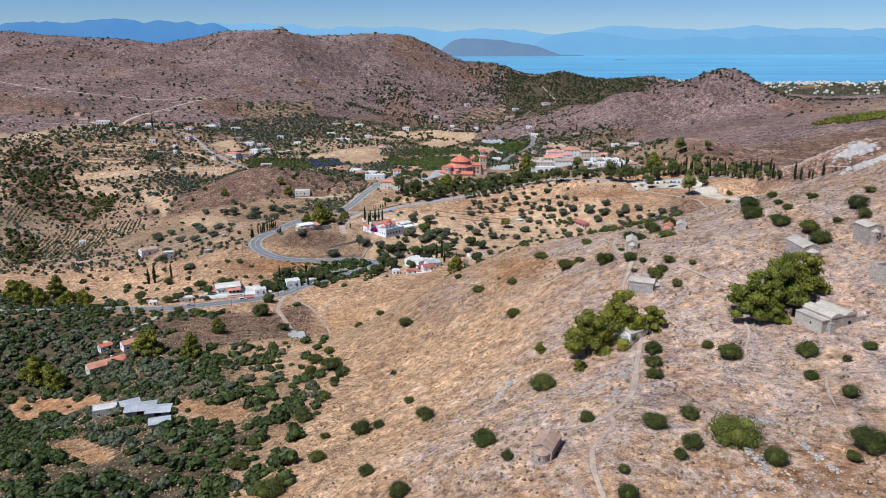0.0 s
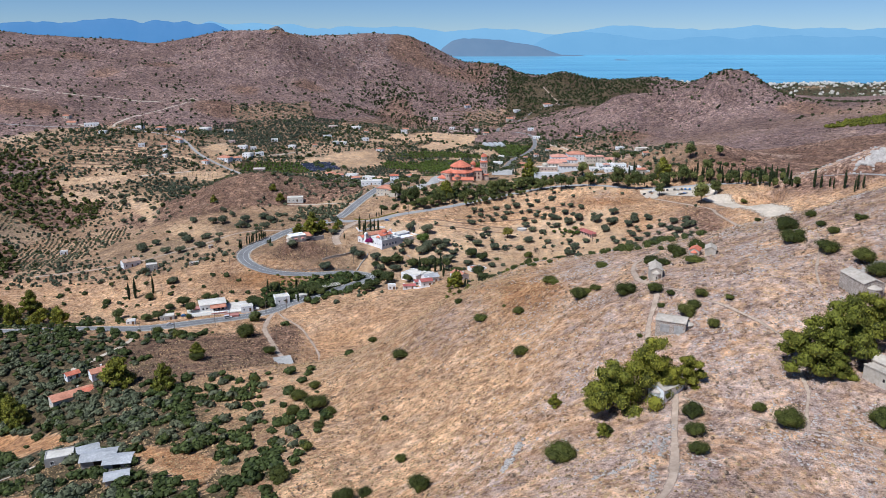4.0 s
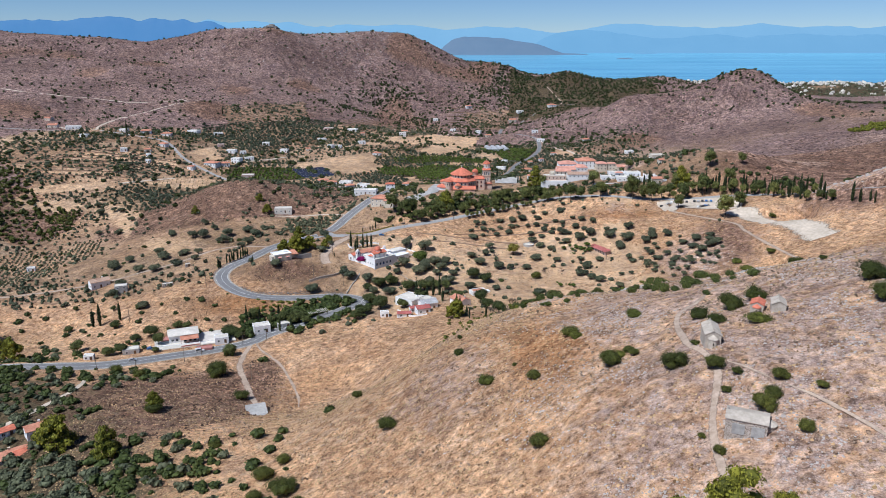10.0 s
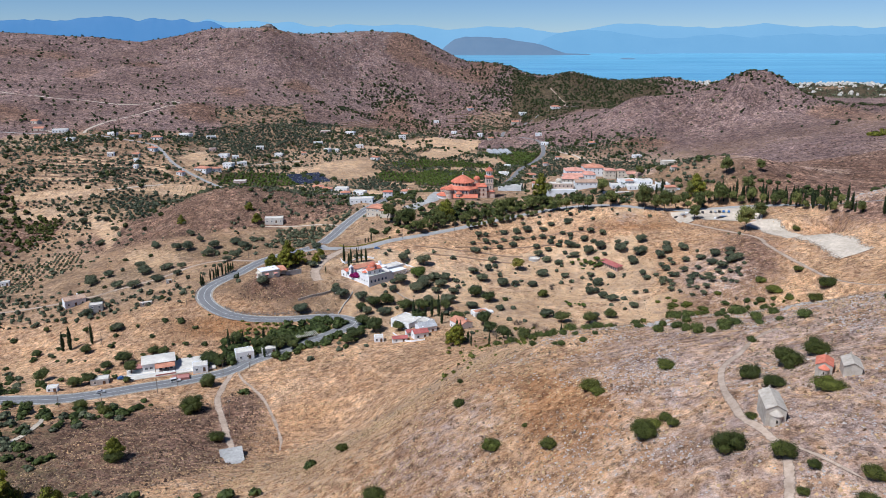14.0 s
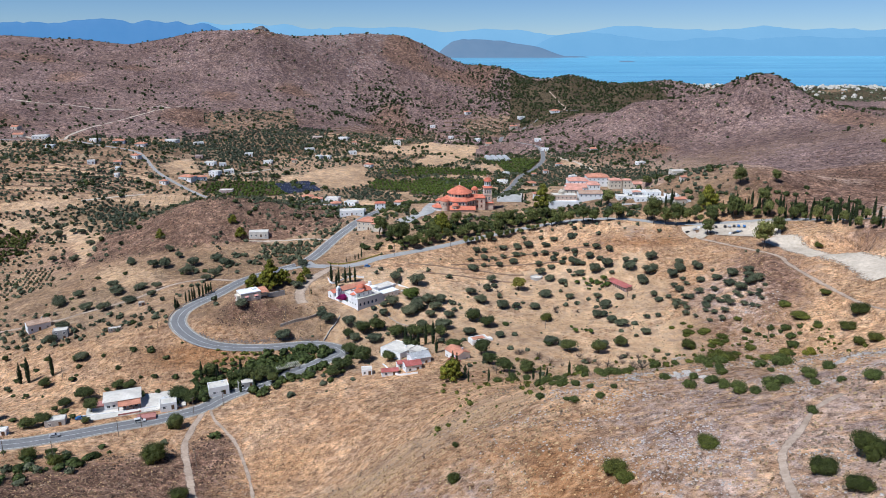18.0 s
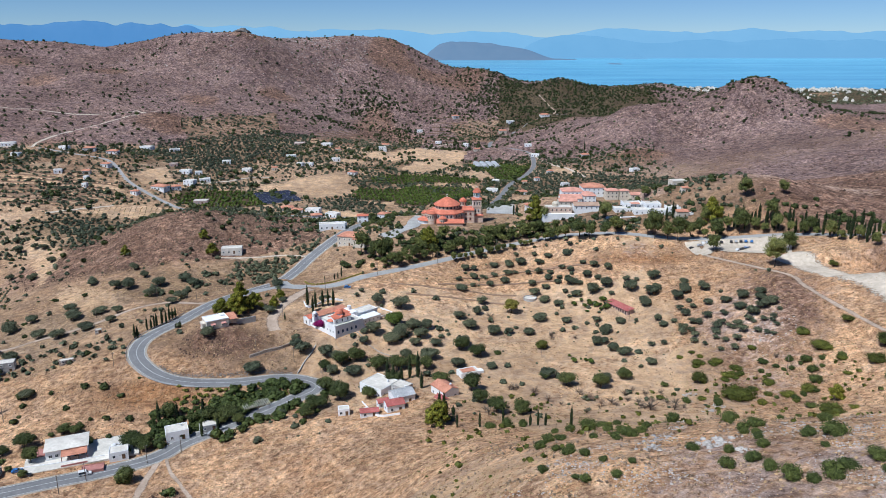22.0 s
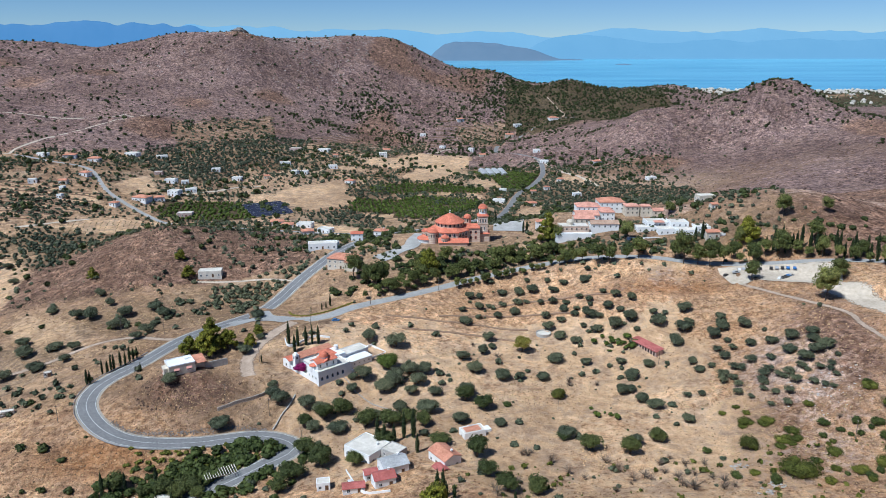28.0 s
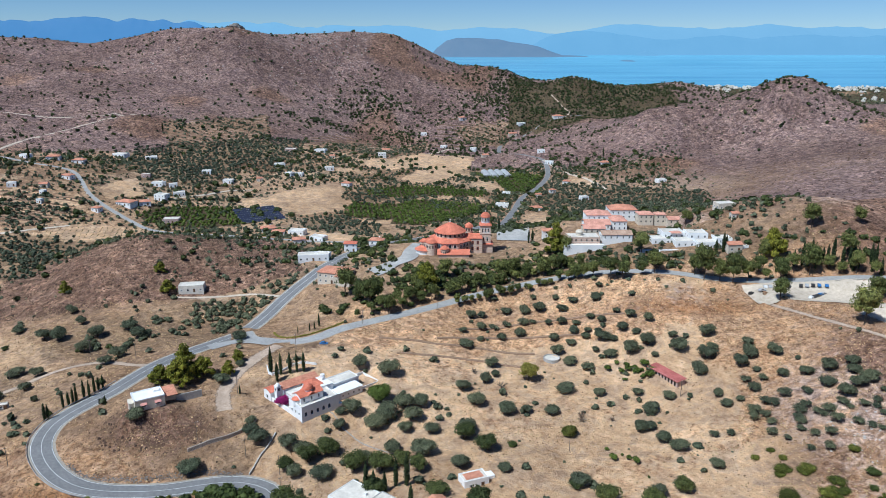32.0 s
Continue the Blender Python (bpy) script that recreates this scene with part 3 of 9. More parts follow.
def zones(x, y, z):
    """What grows where: rubble, brown heath, tilled fields, darker brown ground under trees."""
    wob = 18 * lattice(x / 45, y / 45, 21)
    rock = 0.85 * soft(-45, 95, x + wob * 1.5 + 30 * lattice(x / 30, y / 30, 22)) * (1 - soft(330, 360, y)) * soft(-200, 60, y)
    rock += 0.6 * blob(x, y, 168, 565, 34, 40) + 0.45 * blob(x, y, 150, 505, 40, 24)
    rock += 0.9 * blob(x, y, 340, 640, 70, 50) + 0.7 * blob(x, y, 75, 360, 22, 16) + 0.5 * blob(x, y, 40, 150, 40, 40)
    rock += 0.32 * blob(x, y, -230, 1850, 110, 160) + 0.5 * blob(x, y, 145, 682, 22, 14)
    rock -= 0.5 * blob(x, y, 60, 120, 30, 30)
    scrub = 1.5 * blob(x, y, -215, 765, 100, 52, 8) + 1.25 * blob(x, y, -125, 382, 46, 56, -15)
    heath_edge = 1325 + 0.68 * np.minimum(0, x + 150) + 0.25 * np.maximum(0, -x - 500) - 0.25 * np.maximum(0, x)
    scrub += 1.3 * soft(-50, 50, y - heath_edge + wob) + 1.1 * blob(x, y, 480, 1290, 330, 260) + 1.0 * blob(x, y, 400, 860, 230, 140)
    scrub += 0.9 * blob(x, y, 330, 700, 90, 60) + 0.6 * blob(x, y, -560, 1130, 60, 40)
    scrub += 0.45 * blob(x, y, -92, 440, 14, 26) + 0.38 * blob(x, y, 30, 390, 50, 34) + 0.75 * blob(x, y, -105, 573, 34, 20) + 0.3 * blob(x, y, -150, 530, 50, 22)
    scrub += 0.34 * blob(x, y, 150, 668, 70, 22) + 0.30 * blob(x, y, 60, 676, 70, 14)
    scrub += 0.45 * blob(x, y, 150, 500, 60, 40) + 0.5 * blob(x, y, 190, 570, 30, 40)
    scrub = scrub * (1 - 0.9 * soft(2120, 2250, y))
    field = 1.0 * soft(500, 560, y + 0.15 * x) * (1 - 0.85 * soft(-70, -20, x) * (1 - soft(690, 740, y))) * (1 - soft(1230, 1400, y + 0.25 * x)) * (1 - 0.9 * blob(x, y, -150, 545, 45, 25))
    field *= 1 - 0.8 * blob(x, y, 130, 690, 60, 16)
    field *= 1 - soft(-30, 50, y - heath_edge)
    field += 0.7 * blob(x, y, -280, 480, 90, 60) + 0.8 * soft(2150, 2250, y)
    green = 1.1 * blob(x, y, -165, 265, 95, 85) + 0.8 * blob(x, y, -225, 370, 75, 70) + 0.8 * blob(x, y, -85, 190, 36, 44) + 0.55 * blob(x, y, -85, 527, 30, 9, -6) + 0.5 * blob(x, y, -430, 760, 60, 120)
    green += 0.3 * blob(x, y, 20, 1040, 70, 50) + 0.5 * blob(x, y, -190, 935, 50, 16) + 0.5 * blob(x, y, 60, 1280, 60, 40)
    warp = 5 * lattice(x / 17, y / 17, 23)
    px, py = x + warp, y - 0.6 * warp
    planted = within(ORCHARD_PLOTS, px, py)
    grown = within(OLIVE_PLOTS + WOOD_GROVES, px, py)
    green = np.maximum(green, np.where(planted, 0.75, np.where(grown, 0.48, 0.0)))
    ravine = within(GULLIES, px, py)
    scrub = np.where(ravine, 0.75, scrub)
    tilled, stepped = within(BARE_FAR + BARE_NEAR, px, py), within(TERRACES, px + warp, py - warp)
    scrub = np.where(tilled, 0.0, np.where(stepped, np.minimum(scrub, 0.45), scrub))
    rock += 0.5 * blob(x, y, 330, 760, 40, 24) + 0.45 * blob(x, y, 260, 760, 22, 30) + 0.4 * blob(x, y, 470, 900, 40, 30)
    field = np.where(tilled | stepped, 1.0, np.where(ravine, 0.0, field))
    scrub = np.maximum(scrub, 1.2 * blob(x, y, 315, 600, 55, 50))
    scrub += 0.42 * blob(x, y, 205, 605, 34, 45) + 0.36 * blob(x, y, 150, 546, 34, 24) + 0.3 * blob(x, y, 128, 596, 10, 26, 20)
    rock += 0.3 * blob(x, y, 172, 582, 24, 22)
    scrub = np.maximum(scrub, 1.2 * within(BROWN_HILL, x + 0.5 * warp, y))
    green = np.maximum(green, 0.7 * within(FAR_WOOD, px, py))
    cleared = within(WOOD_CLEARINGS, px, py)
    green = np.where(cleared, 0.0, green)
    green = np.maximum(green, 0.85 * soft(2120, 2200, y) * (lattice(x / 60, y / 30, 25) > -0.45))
    rock += 0.8 * blob(x, y, 180, 780, 14, 22) + 0.42 * blob(x, y, 300, 800, 60, 40) + 0.36 * blob(x, y, 420, 850, 70, 40)
    return np.stack([rock, scrub, field, green], 1).clip(0, 1)


def tints(x, y):
    """Pale tilled soil, rusty heath on the near knolls, burnt orange grass on the slope."""
    wob = 14 * lattice(x / 25, y / 25, 24)
    pale = 1.1 * soft(-70, -40, x + wob) * (1 - soft(120, 160, x + wob)) * soft(395, 440, y + wob - 90 * (1 - soft(20, 60, x))) * (1 - soft(628, 655, y + wob)) * (0.55 + 0.6 * (lattice(x / 40, y / 26, 27) > -0.15))
    pale += 0.9 * blob(x, y, 104, 620, 14, 11) + 0.8 * blob(x, y, -78, 598, 12, 26) + 0.7 * blob(x, y, 70, 742, 30, 14) + 0.9 * blob(x, y, -60, 690, 9, 8) + 0.8 * blob(x, y, 150, 690, 12, 6)
    pale += 0.8 * blob(x, y, 138, 682, 5, 12, 10) + 0.7 * blob(x, y, 152, 676, 3, 12, -14) + 0.9 * blob(x, y, -270, 892, 62, 27, 8) + 0.9 * blob(x, y, 31, 1053, 34, 14) + 0.9 * blob(x, y, -38, 942, 26, 14) + 0.9 * blob(x, y, 71, 1134, 26, 14) + 0.9 * blob(x, y, -114, 1041, 46, 24) + 0.7 * blob(x, y, -93, 1158, 40, 20) + 0.7 * blob(x, y, -31, 1269, 50, 24)
    pale = np.maximum(pale, np.where(within(BARE_FAR, x + wob * 0.4, y), 1.0, 0.6 * within(BARE_NEAR, x + wob * 0.4, y)))
    pale = np.maximum(pale, 0.52 * within(TERRACES, x + wob, y + wob) * (lattice(x / 60, y / 7, 26) > 0.0))
    pale = np.maximum(pale, 0.60 * blob(x, y, -38, 352, 52, 66) + 0.50 * blob(x, y, 20, 385, 60, 26))
    rusty = np.where(y < 860, 1.1, 0.0) + 0.62 * soft(0.15, 0.75, lattice(x / 90, y / 90, 28)) * (y > 860)
    orange = 1.1 * blob(x, y, 24, 300, 26, 60, 18) * (0.6 + 0.9 * lattice(x / 16, y / 16, 29)) + 0.9 * blob(x, y, 130, 180, 20, 40) + 0.8 * blob(x, y, 70, 120, 50, 16) + 0.8 * blob(x, y, -130, 530, 36, 14) + 0.5 * blob(x, y, -60, 430, 30, 30)
    orange += 0.5 * blob(x, y, 60, 672, 80, 8, -2) + 0.7 * blob(x, y, 150, 664, 40, 12, -20)
    orange = np.maximum(orange, 0.7 * within(WOOD_CLEARINGS, x + wob * 0.4, y))
    return np.stack([pale, rusty, orange, np.ones(len(x))], 1).clip(0, 1)


gx = spread(-2700, 2900, -250, 300, 2.6, 1.024, 60)
gy = spread(-900, 2560, 70, 730, 2.6, 1.014, 40)
X, Y = np.meshgrid(gx, gy)
Z = land(X, Y)
nx, ny = len(gx), len(gy)
idx = np.arange(nx * ny).reshape(ny, nx)
faces = np.stack([idx[:-1, :-1], idx[:-1, 1:], idx[1:, 1:], idx[1:, :-1]], -1).reshape(-1, 4)
gm = bpy.data.meshes.new("ground")
gm.vertices.add(nx * ny)
gm.vertices.foreach_set("co", np.stack([X, Y, Z], -1).ravel())
gm.loops.add(faces.size)
gm.loops.foreach_set("vertex_index", faces.ravel())
gm.polygons.add(len(faces))
gm.polygons.foreach_set("loop_start", np.arange(0, faces.size, 4))
gm.polygons.foreach_set("loop_total", np.full(len(faces), 4))
gm.update(calc_edges=True)
gm.materials.append(GROUND)
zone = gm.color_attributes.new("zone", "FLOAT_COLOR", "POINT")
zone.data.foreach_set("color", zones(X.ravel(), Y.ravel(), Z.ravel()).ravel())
tint = gm.color_attributes.new("tint", "FLOAT_COLOR", "POINT")
tint.data.foreach_set("color", tints(X.ravel(), Y.ravel()).ravel())
smooth_all(gm)
ground = tagged(new("ground", gm), "dry straw-coloured hillsides with rubble, brown heath and tilled fields", "ground", kind="structure")


def level(x, y):
    """Level of the ground sheet as it is meshed."""
    i = int(np.clip(np.searchsorted(gx, x) - 1, 0, nx - 2))
    j = int(np.clip(np.searchsorted(gy, y) - 1, 0, ny - 2))
    u, v = (x - gx[i]) / (gx[i + 1] - gx[i]), (y - gy[j]) / (gy[j + 1] - gy[j])
    return float((Z[j, i] * (1 - u) + Z[j, i + 1] * u) * (1 - v) + (Z[j + 1, i] * (1 - u) + Z[j + 1, i + 1] * u) * v)


def levels(x, y):
    i = np.clip(np.searchsorted(gx, x) - 1, 0, nx - 2)
    j = np.clip(np.searchsorted(gy, y) - 1, 0, ny - 2)
    u, v = (x - gx[i]) / (gx[i + 1] - gx[i]), (y - gy[j]) / (gy[j + 1] - gy[j])
    return (Z[j, i] * (1 - u) + Z[j, i + 1] * u) * (1 - v) + (Z[j + 1, i] * (1 - u) + Z[j + 1, i + 1] * u) * v


# ---- sea and the far shores ----
SEA_NEAR, SEA_FAR = (2460.0, 65.0), (4880.0, 119.0)
sea_v, sea_f = [], []
for j in range(13):
    t = j / 12
    for i in range(25):
        sea_v.append((-4200 + 8400 * i / 24, SEA_NEAR[0] + (SEA_FAR[0] - SEA_NEAR[0]) * t, SEA_NEAR[1] + (SEA_FAR[1] - SEA_NEAR[1]) * t))
for j in range(12):
    for i in range(24):
        a = j * 25 + i
        sea_f.append((a, a + 1, a + 26, a + 25))
tagged(new("water", mesh_from("water", sea_v, sea_f, SEA)), "calm blue sea of the wide gulf", "sea", kind="structure")


def sea_level(y):
    return SEA_NEAR[1] + (SEA_FAR[1] - SEA_NEAR[1]) * (y - SEA_NEAR[0]) / (SEA_FAR[0] - SEA_NEAR[0])


def far_range(name, label, y, x0, x1, peaks, material, depth=120, rough=8.0, seed=1, floor=2.0):
    """A far chain of hills: a strip of land whose crest runs from peak to saddle (x, height)."""
    n = 360
    xs = np.linspace(x0, x1, n)
    crest = np.interp(xs, [q[0] for q in peaks], [q[1] for q in peaks])
    crest = np.convolve(np.pad(crest, 4, mode="edge"), np.ones(9) / 9, mode="valid")
    crest = crest - rough * 0.7 * np.abs(lattice(xs / 70, xs * 0 + 3, seed + 1)) * np.clip(crest / 50, 0, 1) + rough * (lattice(xs / 130, xs * 0 + seed, seed) + 0.5 * lattice(xs / 50, xs * 0 + 7, seed)) * np.clip(crest / 50, 0, 1)
    taper = np.clip(np.minimum(xs - x0, x1 - xs) / 80, 0, 1)
    crest = np.maximum(crest * taper, 1.0)
    v, f = [], []
    rows = 7
    for k in range(rows):
        t = k / (rows - 1)
        up = math.sin(t * math.pi / 2) ** 1.2
        jag = rough * 0.5 * lattice(xs / 45, xs * 0 + k * 1.7, seed + 3) * (1 if 0 < k < rows - 1 else 0) * np.clip(crest / 60, 0, 1)
        yy = y + depth * t
        for a, c, q in zip(xs, crest, jag):
            v.append((a, yy, sea_level(y) - 2 + c * up + q))
    for a in xs:
        v.append((a, y + depth * 1.6, sea_level(y) - 4))
    for k in range(rows):
        for i in range(n - 1):
            a = k * n + i
            f.append((a, a + 1, a + n + 1, a + n))
    me = mesh_from(name, v, f, material)
    smooth_all(me)
    return tagged(new(name, me), label, "mountains", kind="structure")

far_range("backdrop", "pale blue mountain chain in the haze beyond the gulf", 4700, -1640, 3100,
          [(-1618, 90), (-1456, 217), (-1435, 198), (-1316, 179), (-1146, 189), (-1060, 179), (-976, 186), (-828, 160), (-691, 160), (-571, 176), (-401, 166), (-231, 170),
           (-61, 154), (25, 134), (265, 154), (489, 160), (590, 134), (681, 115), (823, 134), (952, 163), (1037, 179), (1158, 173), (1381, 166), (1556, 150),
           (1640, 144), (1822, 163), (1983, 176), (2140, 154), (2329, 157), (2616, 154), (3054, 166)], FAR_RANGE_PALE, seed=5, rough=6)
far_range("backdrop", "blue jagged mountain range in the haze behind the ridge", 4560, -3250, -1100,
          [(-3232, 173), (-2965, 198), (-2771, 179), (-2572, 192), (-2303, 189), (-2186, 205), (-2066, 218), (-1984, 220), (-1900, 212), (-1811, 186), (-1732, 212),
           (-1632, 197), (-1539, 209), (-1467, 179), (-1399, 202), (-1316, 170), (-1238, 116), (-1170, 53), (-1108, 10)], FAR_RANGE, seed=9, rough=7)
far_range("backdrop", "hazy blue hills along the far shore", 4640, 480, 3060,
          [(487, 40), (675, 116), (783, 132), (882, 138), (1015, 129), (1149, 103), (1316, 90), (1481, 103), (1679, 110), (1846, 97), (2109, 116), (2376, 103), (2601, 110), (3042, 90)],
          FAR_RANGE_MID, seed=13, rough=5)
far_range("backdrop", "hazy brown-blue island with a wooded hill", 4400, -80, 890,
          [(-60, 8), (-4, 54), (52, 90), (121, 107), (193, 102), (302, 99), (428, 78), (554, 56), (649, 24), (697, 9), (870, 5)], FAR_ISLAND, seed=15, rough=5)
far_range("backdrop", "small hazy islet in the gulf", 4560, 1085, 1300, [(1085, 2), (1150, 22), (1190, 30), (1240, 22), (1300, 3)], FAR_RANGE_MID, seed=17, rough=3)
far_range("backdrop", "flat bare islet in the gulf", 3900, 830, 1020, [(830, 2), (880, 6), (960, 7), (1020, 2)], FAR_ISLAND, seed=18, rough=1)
# ---- road surfaces ----
def strip(way, half, lift, material, name, offset=0.0, frayed=0.0, seed=0, start=0, end=None, dash=None, rows=2):
    """A ribbon along a way, draped a little above the ground."""
    pts_ = way.line[start:end]
    n = len(pts_)
    tang = np.gradient(pts_, axis=0)
    tang /= np.linalg.norm(tang, axis=1)[:, None] + 1e-9
    side = np.stack([-tang[:, 1], tang[:, 0]], 1)
    wob = frayed * lattice(np.arange(n) * 0.7, np.zeros(n) + seed, seed) if frayed else np.zeros(n)
    wob2 = frayed * lattice(np.arange(n) * 0.7, np.zeros(n) + seed + 9, seed + 1) if frayed else np.zeros(n)
    cols = []
    for k in range(rows + 1):
        t = k / rows * 2 - 1
        cols.append(pts_ + side * (offset + half * t + (wob if t < 0 else wob2) * abs(t))[:, None])
    if way in GROUND_WAYS and not frayed:
        zs = [way.z[start:end] + lift - 0.12 for _ in cols]
    else:
        zs = [np.maximum(levels(c[:, 0], c[:, 1]), levels(c[:, 0] + 0.5, c[:, 1] + 0.5)) + lift for c in cols]
    v = [(float(c[i, 0]), float(c[i, 1]), float(z[i])) for c, z in zip(cols, zs) for i in range(n)]
    f = []
    for k in range(rows):
        for i in range(n - 1):
            if dash and (i // dash) % 2:
                continue
            a = k * n + i
            f.append((a, a + n, a + n + 1, a + 1))
    me = mesh_from(name, v, f, material)
    smooth_all(me)
    if frayed:
        ed = me.color_attributes.new("edge", "FLOAT_COLOR", "POINT")
        ed.data.foreach_set("color", np.repeat(np.abs(np.linspace(-1, 1, rows + 1)), n).repeat(4))
    return new(name, me)


def road(way, label, material=ASPHALT, line=True, verge=1.2, name="road"):
    r = tagged(strip(way, way.half, 0.16, material, name), label, "road", kind="structure")
    if verge:
        for s in (-1, 1):
            e = strip(way, verge / 2, 0.10, VERGE, "verge", offset=s * (way.half + verge / 2 - 0.2), frayed=0.0)
            e.parent = r
    if line:
        for off in (0.0, way.half - 0.35, -way.half + 0.35):
            p = strip(way, 0.11 if off else 0.10, 0.185, PAINT_LINE, "painted_line", offset=off, rows=1)
            p.parent = r
    return r


road(MAIN_ROAD, "grey asphalt valley road with white lines and a hairpin bend")
road(NORTH_ROAD, "grey asphalt road running on through the orchards", line=False, verge=0.6)
road(CREST_ROAD, "pale grey asphalt road climbing along the crest", PALE_ASPHALT, line=False, verge=0.8)
tagged(strip(Way([(-108, 655), (-98, 661), (-86, 661), (-74, 655)], 5.0, 3, 3), 4.6, 0.30, PALE_ASPHALT, "junction", rows=4), "wide worn asphalt apron at the road junction", "road", kind="structure")
road(LEFT_LANE, "narrow pale grey lane between fields and village houses", PALE_ASPHALT, line=False, verge=0.8)
for way, label, mat in ((UPHILL_LANE, "pale dirt lane climbing the far hillside", LIME_GRAVEL), (HILL_TRACK, "dirt track across the brown hillside", LIME_GRAVEL),
                        (SADDLE_TRACK, "pale dirt track winding down from the car park", SOIL_TRACK), (PAD_TRACK, "stony dirt track to a concrete slab", SOIL_TRACK),
                        (SLOPE_TRACK, "faint dirt track on the straw slope", SOIL_TRACK), (FARM_LANE, "dirt farm lane past olive trees", SOIL_TRACK),
                        (HOUSE_DRIVE, "broad pale drive up to the white convent", SOIL_TRACK), (RED_TRACK, "reddish track up the wooded slope", SOIL_TRACK),
                        (HILL_LANE, "pale lane along the foot of the brown hill", LIME_GRAVEL)):
    tagged(strip(way, way.half, 0.14, mat, "dirt_track", frayed=0.5, seed=4, rows=6), label, "track", kind="structure")
for way in FOOTPATHS:
    tagged(strip(way, way.half * (0.95 if way is CHAPEL_PATH else 0.7), 0.06, SOIL_TRACK, "footpath", frayed=0.5, seed=6, rows=4), "trodden pale footpath over the stony chapel hill", "path", kind="structure")

for nodes, half in (([(-4, 1390), (4, 1440), (22, 1480), (45, 1490)], 2.2), ([(-95, 1380), (-72, 1410), (-48, 1400)], 2.0), ([(-250, 994), (-226, 1010), (-207, 1030), (-176, 1045)], 1.8),
                    ([(150, 1280), (160, 1250), (190, 1150), (197, 1110)], 2.6), ([(-300, 905), (-330, 888), (-352, 878)], 1.8), ([(-530, 1105), (-500, 1085), (-463, 1080)], 2.6),
                    ([(-174, 420), (-168, 400), (-171, 379), (-182, 360)], 1.4), ([(-190, 250), (-165, 246), (-140, 262), (-126, 268)], 1.4)):
    tagged(strip(Way(nodes, half, 2, 3), half, 0.35, LIME_GRAVEL, "dirt_track", frayed=0.5, seed=5, rows=4), "pale dirt track between the valley plots", "track", kind="structure")

# ---- where the trees and shrubs stand: x, y, crown radius ----
BOWL_OLIVES_A = [(29, 687, 3.6), (35, 688, 2.9), (43, 704, 3.0), (49, 690, 3.7), (59, 688, 3.7), (67, 687, 3.9), (65, 700, 2.7), (77, 695, 2.3), (86, 689, 3.5), (98,
    686, 3.1), (102, 697, 2.7), (106, 670, 3.6), (112, 665, 3.4), (120, 659, 3.9), (24, 669, 3.3), (34, 673, 3.2), (40, 676, 2.8), (48, 676, 3.0), (44,
    663, 3.7), (33, 661, 3.1), (54, 666, 4.1), (57, 676, 3.6), (62, 675, 2.6), (70, 672, 3.4), (79, 683, 3.1), (77, 670, 3.4), (84, 667, 3.4), (92, 669,
    3.0), (97, 665, 2.6), (82, 661, 2.9), (79, 652, 3.1), (89, 660, 2.5), (94, 658, 2.5)]
BOWL_OLIVES_B = [(87, 656, 2.9), (95, 652, 4.6), (100, 650, 3.5), (90, 644, 2.8), (96, 638, 3.4), (106, 656, 3.5), (112, 651, 2.9), (115, 641, 4.0), (106, 638, 4.6),
    (71, 646, 3.8), (71, 658, 3.3), (76, 636, 4.1), (25, 653, 4.6), (37, 634, 4.2), (33, 619, 3.9), (38, 625, 2.7), (22, 611, 4.6), (28, 599, 4.6), (41,
    593, 4.4), (50, 594, 3.0), (61, 594, 4.0), (70, 611, 4.6), (85, 609, 3.5), (84, 631, 3.7), (102, 606, 3.7), (116, 631, 2.2), (128, 643, 3.1), (128,
    633, 4.6), (144, 640, 4.6), (139, 624, 4.6), (143, 629, 3.2), (132, 614, 4.6), (134, 595, 3.0)]
BOWL_OLIVES_C = [(135, 587, 3.4), (141, 588, 2.6), (158, 625, 3.6), (156, 617, 4.3), (150, 612, 3.7), (155, 606, 3.6), (166, 614, 3.9), (163, 598, 3.0), (173, 606,
    1.8), (172, 595, 3.6), (180, 593, 4.5), (190, 593, 4.2), (187, 586, 3.9), (184, 576, 4.0), (178, 573, 3.8), (175, 583, 3.9), (189, 578, 3.9), (190,
    569, 2.2), (104, 591, 4.2), (114, 599, 4.3), (96, 578, 3.3), (100, 579, 3.3), (103, 569, 4.6), (107, 561, 4.3), (117, 547, 3.7), (23, 578, 4.6), (31,
    568, 4.6), (36, 549, 3.7), (19, 553, 4.6), (64, 541, 4.6), (100, 535, 4.6), (90, 531, 4.3)]
BOWL_OLIVES = BOWL_OLIVES_A + BOWL_OLIVES_B + BOWL_OLIVES_C
YOUNG_ORCHARD_A = [(149, 593, 3.2), (148, 600, 3.0), (155, 599, 3.2), (158, 584, 3.2), (166, 582, 3.2), (143, 578, 3.2), (149, 582, 3.2), (146, 574, 3.2), (141, 574,
    2.5), (152, 580, 2.6), (146, 568, 2.5), (143, 561, 2.9), (159, 572, 3.2), (162, 574, 3.1), (164, 568, 3.2), (168, 567, 3.2), (174, 569, 3.1), (156,
    567, 3.2), (154, 560, 2.8), (156, 564, 2.5), (157, 555, 2.8), (162, 553, 2.9), (167, 559, 2.8), (165, 565, 2.5), (173, 555, 2.5), (176, 551, 2.8),
    (180, 564, 3.0), (185, 564, 2.9), (183, 561, 2.5), (175, 565, 2.0), (183, 556, 2.5), (178, 548, 2.1), (152, 548, 2.9)]
YOUNG_ORCHARD_B = [(158, 546, 2.5), (147, 556, 1.8), (123, 567, 2.7), (129, 566, 2.6)]
YOUNG_ORCHARD = YOUNG_ORCHARD_A + YOUNG_ORCHARD_B
